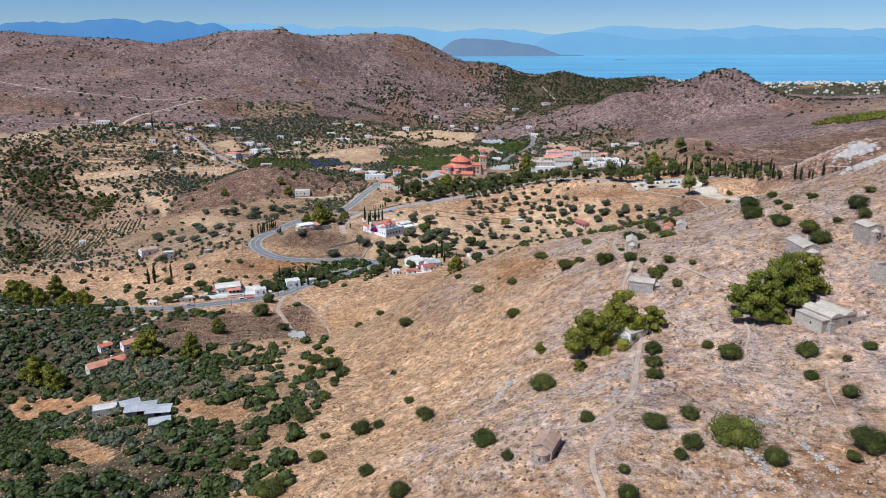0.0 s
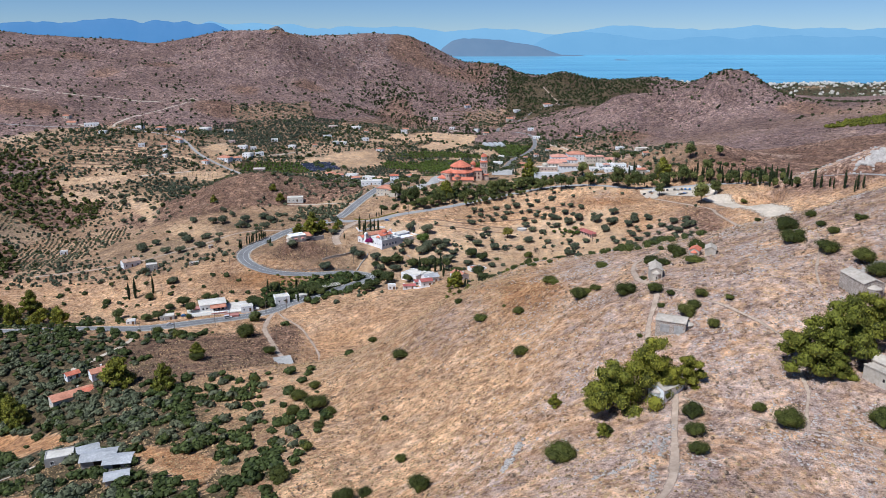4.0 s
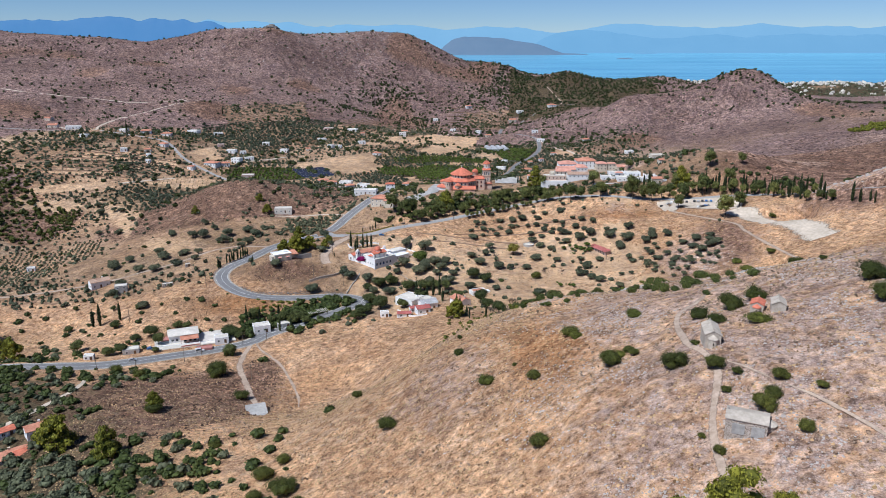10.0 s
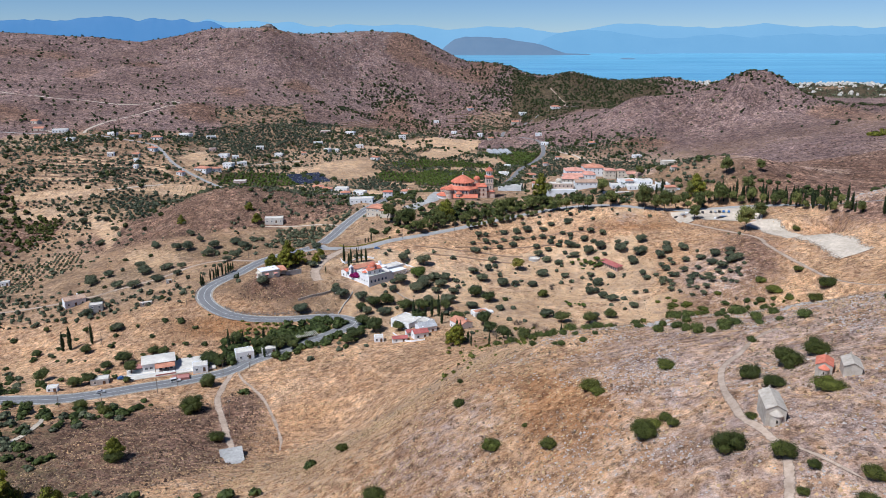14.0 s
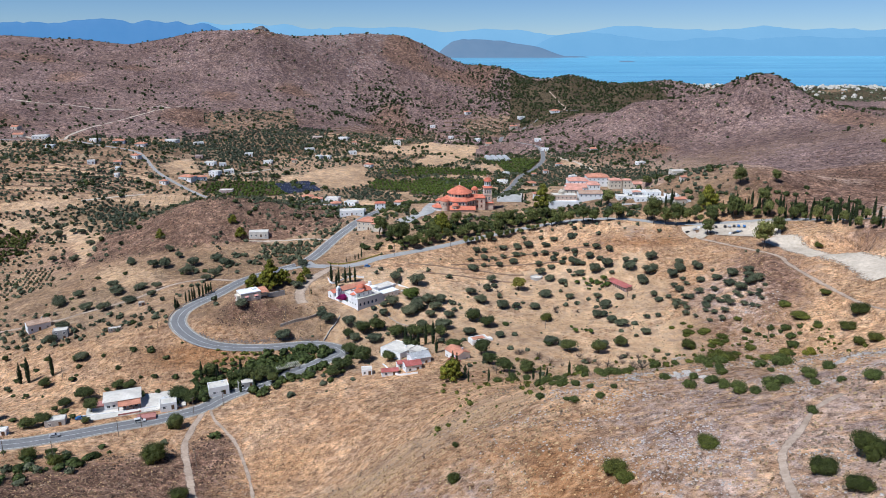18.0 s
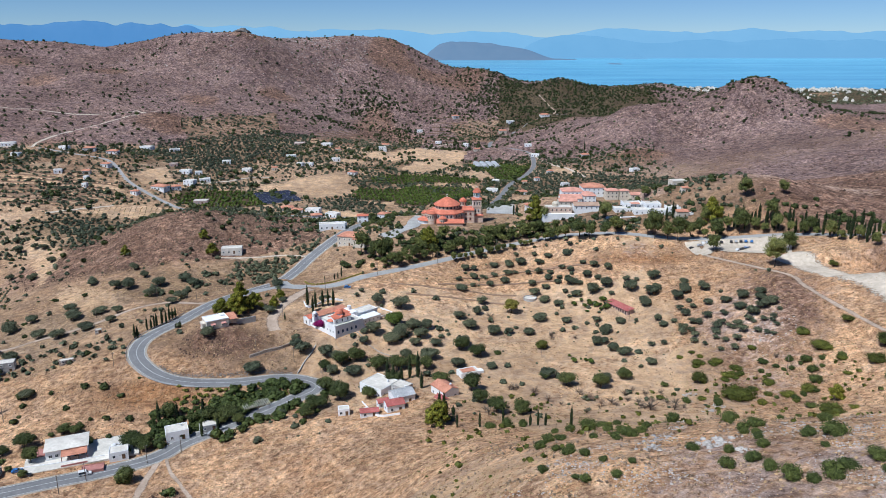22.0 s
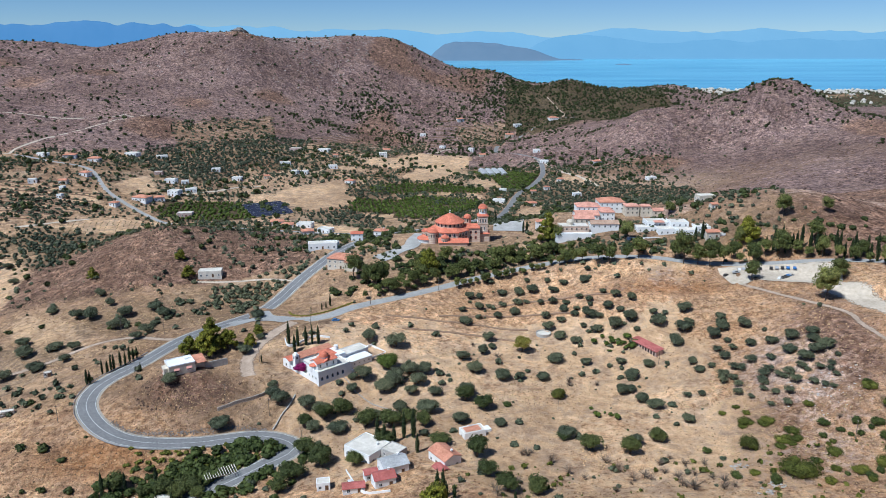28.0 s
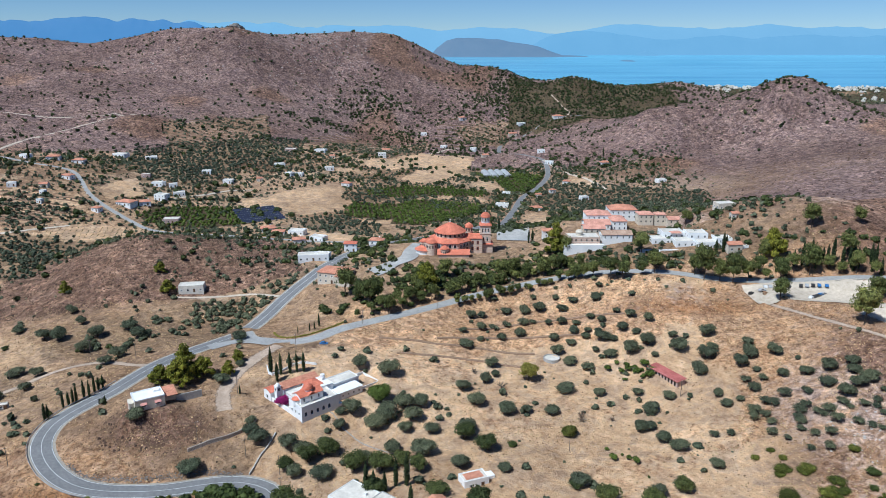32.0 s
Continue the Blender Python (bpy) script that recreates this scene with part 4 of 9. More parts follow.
CUSHIONS_A = [(139, 552, 2.4), (141, 546, 3.1), (138, 539, 3.7), (146, 537, 3.7), (152, 528, 4.2), (146, 522, 3.7), (151, 522, 3.3), (132, 549, 2.3), (165, 542,
    2.8), (190, 543, 5.4), (191, 526, 6.6), (194, 514, 3.3), (190, 501, 2.7), (149, 525, 3.0), (148, 519, 3.0), (143, 518, 3.0), (141, 498, 8.5), (151,
    505, 2.4), (144, 536, 3.0), (136, 537, 3.1), (159, 509, 3.7), (154, 498, 2.6), (161, 495, 3.4), (162, 489, 2.4), (148, 490, 2.9), (163, 464, 5.5),
    (173, 466, 2.7), (126, 501, 2.5), (171, 497, 4.1), (57, 129, 5.6), (49, 276, 4.0), (43, 303, 3.0), (84, 268, 4.6)]
CUSHIONS_B = [(15, 297, 3.2), (62, 308, 3.4)]
CUSHIONS = CUSHIONS_A + CUSHIONS_B
GLADE_SHRUBS = [(72, 349, 2.8), (105, 323, 3.0), (96, 331, 2.3), (100, 327, 2.1), (34, 369, 2.2), (49, 355, 2.1), (54, 360, 1.8), (40, 358, 1.9), (48, 364, 1.8), (41, 568, 3.4)]
SADDLE_SHRUBS = [(181, 520, 4.1), (187, 518, 2.1), (185, 513, 2.5), (178, 519, 2.2), (175, 524, 2.9), (180, 512, 3.1), (177, 503, 3.8), (173, 494, 1.9), (167, 493,
    1.9), (163, 479, 3.4), (110, 379, 2.9), (96, 361, 2.8), (100, 357, 1.5), (94, 350, 1.5), (142, 462, 2.8), (88, 385, 1.3), (86, 365, 2.3), (165, 529,
    3.6), (161, 521, 2.4), (168, 522, 2.5), (170, 518, 2.0), (173, 517, 2.0), (156, 494, 1.5), (150, 505, 2.4)]
VALLEY_OLIVES_A = [(-243, 639, 5.0), (-251, 629, 5.0), (-225, 612, 5.0), (-211, 607, 5.0), (-214, 633, 5.0), (-223, 649, 5.0), (-199, 637, 5.0), (-187, 634, 4.1), (-197,
    612, 4.8), (-185, 619, 4.6), (-175, 659, 4.8), (-228, 693, 5.0), (-196, 674, 5.0), (-205, 676, 5.0), (-192, 693, 4.2), (-176, 677, 5.0), (-205, 709,
    3.8), (-294, 768, 5.0), (-350, 823, 5.0), (-328, 809, 5.0), (-339, 804, 5.0), (-294, 738, 5.0), (-317, 749, 3.6), (-227, 584, 5.0), (-224, 565, 4.6),
    (-192, 535, 3.9), (-320, 807, 5.0), (-153, 675, 5.0), (-152, 646, 5.0), (-155, 639, 5.0), (-162, 686, 5.0), (-114, 575, 3.5), (-86, 553, 5.0)]
VALLEY_OLIVES_B = [(-95, 665, 5.0), (-87, 605, 4.4), (-83, 621, 3.8), (-68, 579, 3.4), (-62, 568, 5.0), (-67, 574, 4.1), (-50, 566, 5.0), (-43, 563, 5.0), (-35, 568,
    4.4), (-31, 579, 3.4), (-45, 551, 3.9), (-34, 550, 5.0), (-26, 586, 4.6), (-31, 585, 3.4), (-27, 625, 4.2), (-12, 617, 5.0), (-3, 577, 3.4), (-16,
    580, 5.0), (-11, 585, 5.0), (-4, 593, 5.0), (3, 594, 5.0), (0, 585, 5.0), (-8, 563, 4.4), (-19, 561, 3.9), (5, 562, 5.0), (8, 576, 4.5)]
VALLEY_OLIVES = VALLEY_OLIVES_A + VALLEY_OLIVES_B
CYPRESS_ROW = [(-156, 582), (-155, 583), (-153, 592), (-151, 593), (-150, 595), (-149, 596), (-147, 599), (-145, 600), (-144, 603), (-143, 605), (-142, 607), (-134,
    591)]
CONVENT_CYPRESSES = [(-67, 615), (-63, 609), (-62, 613), (-58, 614), (-55, 615), (-52, 616), (-77, 597)]
LOWER_CYPRESSES = [(16, 471), (25, 469), (35, 476), (44, 461), (47, 461), (50, 461), (57, 447), (-219, 522), (-214, 521), (-202, 523)]
BELT_CYPRESSES = [(175, 719), (180, 721), (182, 722), (220, 696), (225, 693), (227, 692), (246, 683), (248, 682), (254, 677), (258, 671), (264, 671), (274, 662), (277,
    661), (282, 660), (282, 650), (283, 643), (279, 632), (278, 622), (236, 686), (240, 685), (270, 665), (234, 689),
    (204, 690), (209, 693), (213, 692), (231, 684), (243, 676), (250, 668), (256, 664), (262, 655), (267, 648), (264, 640), (272, 636), (270, 627), (276, 612), (274, 604), (245, 671), (216, 697)]
HILL_SHRUBS_A = [(58, 254, 3.2), (65, 246, 2.8), (66, 263, 1.7), (68, 241, 1.8), (71, 229, 3.2), (68, 226, 2.6), (64, 236, 1.5), (72, 216, 1.9), (55, 224, 1.2), (25,
    248, 2.3), (28, 285, 2.7), (53, 277, 1.6), (24, 301, 1.1), (47, 272, 3.9), (42, 308, 3.2), (80, 227, 1.6), (76, 276, 3.3), (74, 284,
    2.7), (112, 261, 4.6), (125, 270, 2.3), (115, 245, 4.3), (126, 320, 1.6), (56, 217, 1.5), (84, 287, 4.0), (92, 290,
    3.6), (8, 351, 1.2), (7, 329, 2.1), (53, 272, 1.8)]
HILL_SHRUBS_B = [(26, 175, 4.1), (31, 143, 1.7), (9, 144, 3.5), (33, 119, 1.4), (37, 181, 2.2), (43, 135, 3.1), (51, 138, 3.3), (48, 127, 2.4), (45, 124, 1.8), (61,
    120, 3.3), (51, 163, 2.9), (71, 169, 3.3), (68, 176, 2.0), (89, 167, 3.0), (85, 156, 2.1), (89, 147, 2.3), (81, 125, 3.0), (76, 121, 1.9), (103, 165,
    2.3), (55, 179, 2.4), (13, 133, 1.7), (32, 112, 1.9), (75, 235, 2.8), (119, 233, 4.1), (118, 223, 3.7)]
HILL_SHRUBS = HILL_SHRUBS_A + HILL_SHRUBS_B
RIDGE_SHRUBS = [(118, 278, 4.2), (135, 265, 2.3), (138, 241, 5.6), (147, 250, 3.2), (123, 258, 2.2), (131, 289, 2.2), (136, 232, 2.5), (244, 619, 3.1), (129, 235, 1.5), (96, 162, 1.7),
    (53, 171, 2.7), (132, 521, 3.8), (213, 512, 6.0), (203, 503, 4.9), (197, 482, 3.7), (203, 480, 4.3), (211, 542, 3.5)]
SLOPE_SHRUBS = [(-16, 297, 4.3), (-31, 342, 2.2), (-80, 323, 2.5), (-115, 435, 5.8), (-120, 368, 4.0), (-93, 403, 4.3), (-113, 432, 5.8), (-116, 464, 4.2), (-150,
    425, 3.5), (-164, 431, 4.1), (-5, 187, 4.2), (-11, 211, 2.0), (-24, 193, 3.7), (-19, 195, 2.5), (-18, 247, 1.5), (-34, 176, 2.9), (-57, 180, 3.7),
    (-43, 158, 4.4), (-9, 133, 3.1), (-18, 152, 2.5), (-35, 195, 1.9), (-50, 299, 3.3), (-55, 292, 4.5), (-46, 280, 5.2), (-54, 277, 2.6), (-39, 269,
    2.5), (-41, 256, 2.4), (-41, 235, 2.2), (-57, 197, 2.6), (-55, 229, 2.9), (-45, 214, 4.1), (-70, 205, 2.1)]
ROADSIDE_TREES_A = [(100, 706, 6.0), (109, 702, 6.0), (116, 700, 5.2), (91, 713, 4.2), (95, 707, 4.2), (127, 701, 5.2), (135, 703, 6.0), (156, 698, 5.3), (158, 689, 6.0),
    (166, 686, 6.0), (172, 683, 6.0), (180, 684, 6.0), (48, 727, 4.3), (64, 725, 4.3), (74, 722, 4.3), (82, 712, 4.2), (25, 714, 4.2), (38, 717, 3.2),
    (21, 714, 4.2), (-6, 704, 5.2), (0, 709, 4.2), (-13, 698, 4.1), (-17, 686, 4.0), (-28, 693, 6.0), (-24, 701, 4.1), (-34, 699, 4.1), (-43, 709, 6.0),
    (-3, 717, 4.2), (15, 731, 4.4), (54, 726, 4.3), (190, 693, 4.3), (190, 684, 3.2), (196, 679, 6.0)]
ROADSIDE_TREES_B = [(187, 658, 4.4), (214, 684, 6.0), (133, 727, 6.0), (174, 772, 4.9), (232, 724, 5.2), (258, 720, 3.6), (231, 649, 6.0), (198, 705, 4.4), (238, 692,
    5.6), (210, 622, 5.8), (91, 746, 4.5), (58, 730, 4.4)]
BELT_TREES = [(200, 684, 3.4), (207, 688, 4.0), (219, 688, 3.2), (224, 684, 3.8), (229, 680, 3.0), (236, 678, 4.2), (241, 670, 3.4), (247, 664, 3.8), (252, 658, 3.0), (257, 650, 4.0),
    (260, 643, 3.2), (266, 634, 3.6), (268, 620, 3.0), (272, 610, 3.6), (274, 597, 3.2), (254, 669, 3.4), (263, 662, 3.2), (272, 646, 3.4), (277, 627, 3.0), (222, 693, 3.4)]
ROADSIDE_TREES = ROADSIDE_TREES_A + ROADSIDE_TREES_B + BELT_TREES
verge_rng = np.random.default_rng(52)
for xc in np.arange(22, 96, 3.9):
    yc = np.interp(xc, (-14, 11, 34, 62, 88, 111), (683, 698, 710, 715, 715, 712))
    ROADSIDE_TREES.append((xc + verge_rng.normal(0, 0.8), yc - 6.4 + verge_rng.normal(0, 0.6), 1.7 + 1.2 * verge_rng.random()))
for xc in np.arange(-30, 100, 5.6):
    yc = np.interp(xc, (-41, -14, 11, 34, 62, 88, 111), (667, 683, 698, 710, 715, 715, 712))
    ROADSIDE_TREES.append((xc - 3 + verge_rng.normal(0, 1.2), yc + 8.0 + verge_rng.normal(0, 1.0), 2.4 + 1.8 * verge_rng.random()))
FARMYARD_TREES = [(-116, 464, 4.7), (-170, 491, 5.0), (-163, 500, 2.4), (-158, 502, 3.5), (-153, 502, 3.5), (-177, 486, 3.5), (-206, 475, 4.7), (-184, 465, 5.0), (-178,
    468, 4.8), (-161, 479, 3.9), (-143, 492, 3.4), (-159, 469, 2.8), (-167, 473, 2.2), (-125, 486, 3.3), (-123, 491, 5.0), (-118, 490, 5.0), (-115, 513,
    4.7), (-105, 498, 2.2), (-96, 511, 5.0), (-91, 510, 5.0), (-87, 513, 5.0), (-82, 508, 4.5), (-103, 509, 2.9), (-245, 553, 2.8), (-236, 524, 3.3),
    (-194, 535, 3.2), (-214, 541, 2.0), (-200, 511, 3.7), (-205, 502, 1.8), (-180, 482, 1.7)]
HAMLET_TREES = [(-13, 538, 5.0), (9, 477, 4.4), (10, 535, 5.0), (-46, 535, 5.0), (-41, 559, 4.2), (-34, 564, 5.0), (-24, 524, 3.8), (-22, 554, 5.0), (-11, 552, 5.0),
    (-3, 556, 5.0), (3, 550, 5.0), (-49, 555, 5.0), (-48, 518, 5.0), (-51, 508, 5.0), (-38, 526, 5.0), (28, 506, 4.8), (34, 492, 4.2), (45, 492, 4.6),
    (62, 539, 5.0), (25, 525, 4.6), (86, 524, 4.7), (100, 534, 5.0), (71, 529, 5.0), (22, 573, 5.0), (30, 564, 5.0)]
BARE_TREES = [(45, 525, 3.0), (54, 519, 3.0), (59, 510, 3.0), (75, 518, 3.0), (79, 513, 3.0), (82, 503, 3.0), (87, 506, 3.0), (95, 508, 3.0), (97, 494, 3.0), (100,
    490, 3.0), (110, 489, 3.0), (30, 487, 3.0), (73, 587, 3.0), (86, 587, 1.9), (28, 626, 2.5), (40, 613, 2.9), (73, 590, 2.8)]
CITRUS = [(93, 628, 1.8), (98, 632, 1.7), (99, 624, 2.0), (99, 618, 2.0), (102, 625, 1.8), (105, 626, 1.6), (105, 622, 1.5), (107, 622, 1.8), (110, 626, 2.0),
    (107, 617, 1.4), (110, 617, 2.0), (113, 621, 2.0), (102, 628, 1.3), (80, 558, 1.5), (86, 557, 1.2), (88, 554, 1.4), (79, 565, 1.2), (84, 560, 0.9),
    (90, 543, 0.7)]
PINE_SPOTS = [(40, 191, 7.6), (49, 192, 6.6), (58, 192, 3.8), (29, 204, 2.7), (84, 188, 6.4), (92, 189, 7.4), (99, 194, 6.2), (88, 184, 4.5), (36, 180, 1.6), (-115,
    604, 5.0), (-105, 602, 5.9), (-104, 607, 5.9), (-97, 610, 5.0), (-86, 612, 4.0), (-85, 626, 4.1), (85, 751, 8.0), (4, 717, 7.4), (203, 705, 6.7),
    (-146, 338, 7.7), (-119, 323, 4.1), (-121, 371, 4.0), (-167, 751, 4.9), (-156, 731, 5.7), (-222, 737, 4.3), (175, 482, 3.7), (8, 476, 4.8)]


SIDE_PINES = [(-305, 498, 7.5), (-283, 512, 7.0), (-247, 480, 6.5), (-292, 488, 7.0), (-268, 498, 6.5), (-320, 484, 7.5), (-258, 470, 5.5), (-276, 478, 6.0),
              (-335, 500, 8.0), (-312, 470, 6.0), (-201, 334, 7.0), (-190, 329, 5.5), (-184, 323, 4.5)]
HEAD_SHRUBS = [(76, 358, 2.6), (78, 350, 3.2), (79, 344, 3.0), (80, 337, 3.4), (83, 334, 2.6), (87, 334, 3.6), (91, 336, 3.0), (98, 338, 2.8), (105, 342, 2.4), (45, 372, 2.6), (42, 377, 3.0),
               (37, 393, 3.2), (40, 384, 2.4), (57, 386, 3.0), (62, 388, 2.6), (44, 402, 2.0), (42, 356, 2.2), (119, 500, 3.2), (130, 493, 4.0), (52, 392, 2.2), (70, 365, 2.4), (86, 312, 1.8)]
ALMONDS = [(43, 525, 2.4), (47, 527, 2.4), (54, 520, 2.4), (73, 589, 2.4), (79, 511, 2.4), (80, 499, 2.4), (89, 504, 2.4), (95, 514, 2.4), (100, 518, 2.4), (98,
    501, 2.4), (104, 512, 2.4), (105, 504, 2.4), (111, 511, 2.4), (110, 500, 2.4), (112, 494, 2.4), (115, 492, 2.4), (98, 493, 2.4), (39, 500, 2.4), (34,
    504, 2.4), (29, 492, 2.4), (64, 504, 2.4), (73, 493, 2.4), (100, 491, 2.4), (43, 495, 2.4), (145, 454, 2.4), (171, 529, 2.4)]
ROW_SHRUBS = [(67, 442, 3.4), (59, 403, 2.6), (75, 451, 2.6), (62, 399, 3.4), (67, 396, 2.6), (92, 447, 2.6), (82, 413, 3.4), (48, 430, 2.6), (52, 424, 2.6), (55,
    412, 3.4), (41, 460, 2.6), (29, 466, 2.6), (35, 463, 3.4), (44, 398, 2.6), (72, 407, 2.6), (91, 377, 3.4), (87, 368, 2.6), (98, 364, 2.6), (101, 359,
    3.4), (112, 382, 2.6), (143, 463, 2.6), (91, 393, 3.4), (84, 358, 2.6), (165, 469, 2.6), (191, 546, 3.4), (192, 529, 2.6), (41, 402, 2.6), (85, 371,
    3.4), (61, 389, 2.6), (116, 522, 2.6), (195, 516, 3.4), (163, 491, 2.6)]
# ---- plants ----
LEAF_OLIVE = foliage("olive_leaves", (0.050, 0.060, 0.042), (0.190, 0.210, 0.148))
LEAF_SHRUB = foliage("dark_shrub_leaves", (0.032, 0.040, 0.010), (0.150, 0.165, 0.042), per_object=0.5)
LEAF_PINE = foliage("pine_needles", (0.050, 0.057, 0.010), (0.335, 0.330, 0.050), per_object=0.25)
LEAF_CYPRESS = foliage("cypress_leaves", (0.012, 0.022, 0.010), (0.055, 0.075, 0.032))
LEAF_TREE = foliage("broad_leaves", (0.036, 0.050, 0.018), (0.145, 0.168, 0.062), per_object=0.45)
LEAF_ROADSIDE = foliage("roadside_leaves", (0.050, 0.062, 0.022), (0.260, 0.280, 0.100), per_object=0.55)
LEAF_DARK = foliage("far_dark_shrub_leaves", (0.020, 0.030, 0.014), (0.085, 0.105, 0.046))
LEAF_WOOD = foliage("ravine_leaves", (0.034, 0.050, 0.015), (0.140, 0.170, 0.054), per_object=0.3)
LEAF_CUSHION = foliage("cushion_leaves", (0.056, 0.066, 0.013), (0.215, 0.225, 0.052), per_object=0.45)
LEAF_CITRUS = foliage("citrus_leaves", (0.036, 0.060, 0.013), (0.140, 0.190, 0.044))
LEAF_YELLOW = foliage("yellowing_leaves", (0.220, 0.195, 0.036), (0.450, 0.390, 0.100))
TWIGS = foliage("bare_twigs", (0.150, 0.110, 0.100), (0.320, 0.250, 0.225))
BLOSSOM = foliage("magenta_blossom", (0.30, 0.012, 0.13), (0.60, 0.03, 0.30))
BARK = surface("bark", (0.055, 0.040, 0.030), (0.150, 0.115, 0.085), 6.0, 0.95, 0.6)
DRY_TUFT = foliage("dry_tufts", (0.130, 0.075, 0.045), (0.600, 0.430, 0.270), 0.9, 0.0)
GREY_TUFT = foliage("grey_dead_scrub", (0.185, 0.132, 0.112), (0.450, 0.350, 0.315), 0.9, 0.0)
DARK_HEATHER = foliage("brown_heather_twigs", (0.042, 0.026, 0.021), (0.170, 0.106, 0.080), 0.9, 0.0)
RUST_TUFT = foliage("rusty_heath", (0.075, 0.044, 0.030), (0.330, 0.220, 0.150), 0.9, 0.0)

PALE_STONE = surface("pale_rubble", (0.40, 0.345, 0.305), (0.68, 0.61, 0.56), 1.6, 0.95, 0.4)
GREY_ROCK = surface("weathered_grey_rock", (0.13, 0.115, 0.105), (0.34, 0.31, 0.285), 0.7, 0.95, 0.5)
STONE = surface("limestone", (0.36, 0.32, 0.285), (0.66, 0.61, 0.56), 1.6, 0.95, 0.5)

rng = np.random.default_rng(7)


def ico(sub=1):
    bm = bmesh.new()
    bmesh.ops.create_icosphere(bm, subdivisions=sub, radius=1.0)
    v = np.array([q.co[:] for q in bm.verts])
    f = [tuple(q.index for q in p.verts) for p in bm.faces]
    bm.free()
    return v, f


ICO1, ICO2 = ico(1), ico(2)


def leaf_mass(blobs, n, leaf, seed, core=0.8, flat=1.0, core_mesh=None):
    """A crown: leaf sprays scattered over lumps (x, y, z, rx, ry, rz), round cores inside."""
    r = np.random.default_rng(seed)
    V, Fc = [], []
    cv, cf = core_mesh or ICO1
    if core:
        for bx, by, bz, rx, ry, rz in blobs:
            o = len(V)
            jit = 1 + 0.12 * r.standard_normal(len(cv))
            V += [tuple(q) for q in cv * jit[:, None] * np.array([rx, ry, rz]) * core + np.array([bx, by, bz])]
            Fc += [tuple(a + o for a in q) for q in cf]
    B = np.array(blobs, float)
    vol = (B[:, 3] * B[:, 4] * B[:, 5]) ** 0.67
    k = r.choice(len(B), n, p=vol / vol.sum())
    unit = lambda q: q / (np.linalg.norm(q, axis=1)[:, None] + 1e-9)
    d = unit(r.standard_normal((n, 3)))
    low = d[:, 2] < -0.35
    d[low, 2] *= -0.6
    c = B[k, :3] + d * (0.80 + 0.30 * r.random((n, 1))) * B[k, 3:]
    nrm = d + 0.5 * r.standard_normal((n, 3))
    nrm[:, 2] += 0.35
    nrm = unit(nrm)
    a = unit(np.cross(nrm, r.standard_normal((n, 3))))
    b = np.cross(nrm, a)
    s = leaf * (0.6 + 0.8 * r.random((n, 1)))
    q = np.stack([c - a * s - b * s * 0.5 * flat, c + a * s - b * s * 0.6, c + a * s * 0.7 + b * s * 0.8, c - a * s * 0.8 + b * s * 0.6], 1).reshape(-1, 3)
    o = len(V)
    V += [tuple(t) for t in q.tolist()]
    Fc += [(o + 4 * i, o + 4 * i + 1, o + 4 * i + 2, o + 4 * i + 3) for i in range(n)]
    return V, Fc


def limb(V, Fc, p, q, r0, r1, sides=6):
    p, q = np.array(p, float), np.array(q, float)
    d = q - p
    d /= np.linalg.norm(d)
    a = np.cross(d, (0.3, 0.9, 0.1))
    a /= np.linalg.norm(a)
    b = np.cross(d, a)
    o = len(V)
    for c, rr in ((p, r0), (q, r1)):
        for k in range(sides):
            t = 2 * math.pi * k / sides
            V.append(tuple(c + (a * math.cos(t) + b * math.sin(t)) * rr))
    for k in range(sides):
        Fc.append((o + k, o + (k + 1) % sides, o + sides + (k + 1) % sides, o + sides + k))
    Fc.append(tuple(o + sides + k for k in range(sides)))


def lumps(r, n, rad, z0, h, squash=0.75, spread_=0.55):
    out = []
    for k in range(n):
        t = 2 * math.pi * (k + r.random() * 0.7) / n
        d = rad * spread_ * (0.6 + 0.5 * r.random()) if k else 0
        s = rad * (0.42 + 0.2 * r.random()) * (1.15 if k == 0 else 1)
        out.append((d * math.cos(t), d * math.sin(t), z0 + h * (0.3 + 0.45 * r.random()), s, s * (0.85 + 0.3 * r.random()), s * squash))
    return out


def plant(name, crown_name, trunk, leaves, leaf_mat, label, category, group=""):
    """A thing with a trunk and a crown, unit crown radius, standing at the origin."""
    root = tagged(new(name), label, category, group)
    if trunk:
        t = new("trunk", mesh_from("trunk", trunk[0], trunk[1], BARK))
        t.parent = root
    c = new(crown_name, mesh_from(crown_name, leaves[0], leaves[1], leaf_mat))
    c.parent = root
    return root


def tree_kind(name, label, category, group, leaf_mat, variants, n_leaf, leaf, lump_n, z0, h, squash=0.75, trunk_r=0.09, bare=False, core=0.8):
    protos = []
    for k in range(variants):
        r = np.random.default_rng(hash_name(name) + k)
        V, Fc = [], []
        lean = r.normal(0, 0.08, 2)
        limb(V, Fc, (0, 0, -0.4), (lean[0], lean[1], z0 + h * 0.25), trunk_r, trunk_r * 0.65)
        bl = lumps(r, lump_n, 1.0, z0, h, squash)
        for b in bl[:5]:
            limb(V, Fc, (lean[0], lean[1], z0 + h * 0.12), (b[0] * 0.8, b[1] * 0.8, b[2]), trunk_r * 0.55, trunk_r * 0.2, 5)
        protos.append(plant(name, "crown", (V, Fc), leaf_mass(bl, n_leaf, leaf, hash_name(name) + 50 + k, core), leaf_mat, label, category, group))
    return protos


def hash_name(s):
    return sum(ord(ch) * (i + 3) for i, ch in enumerate(s)) % 9973


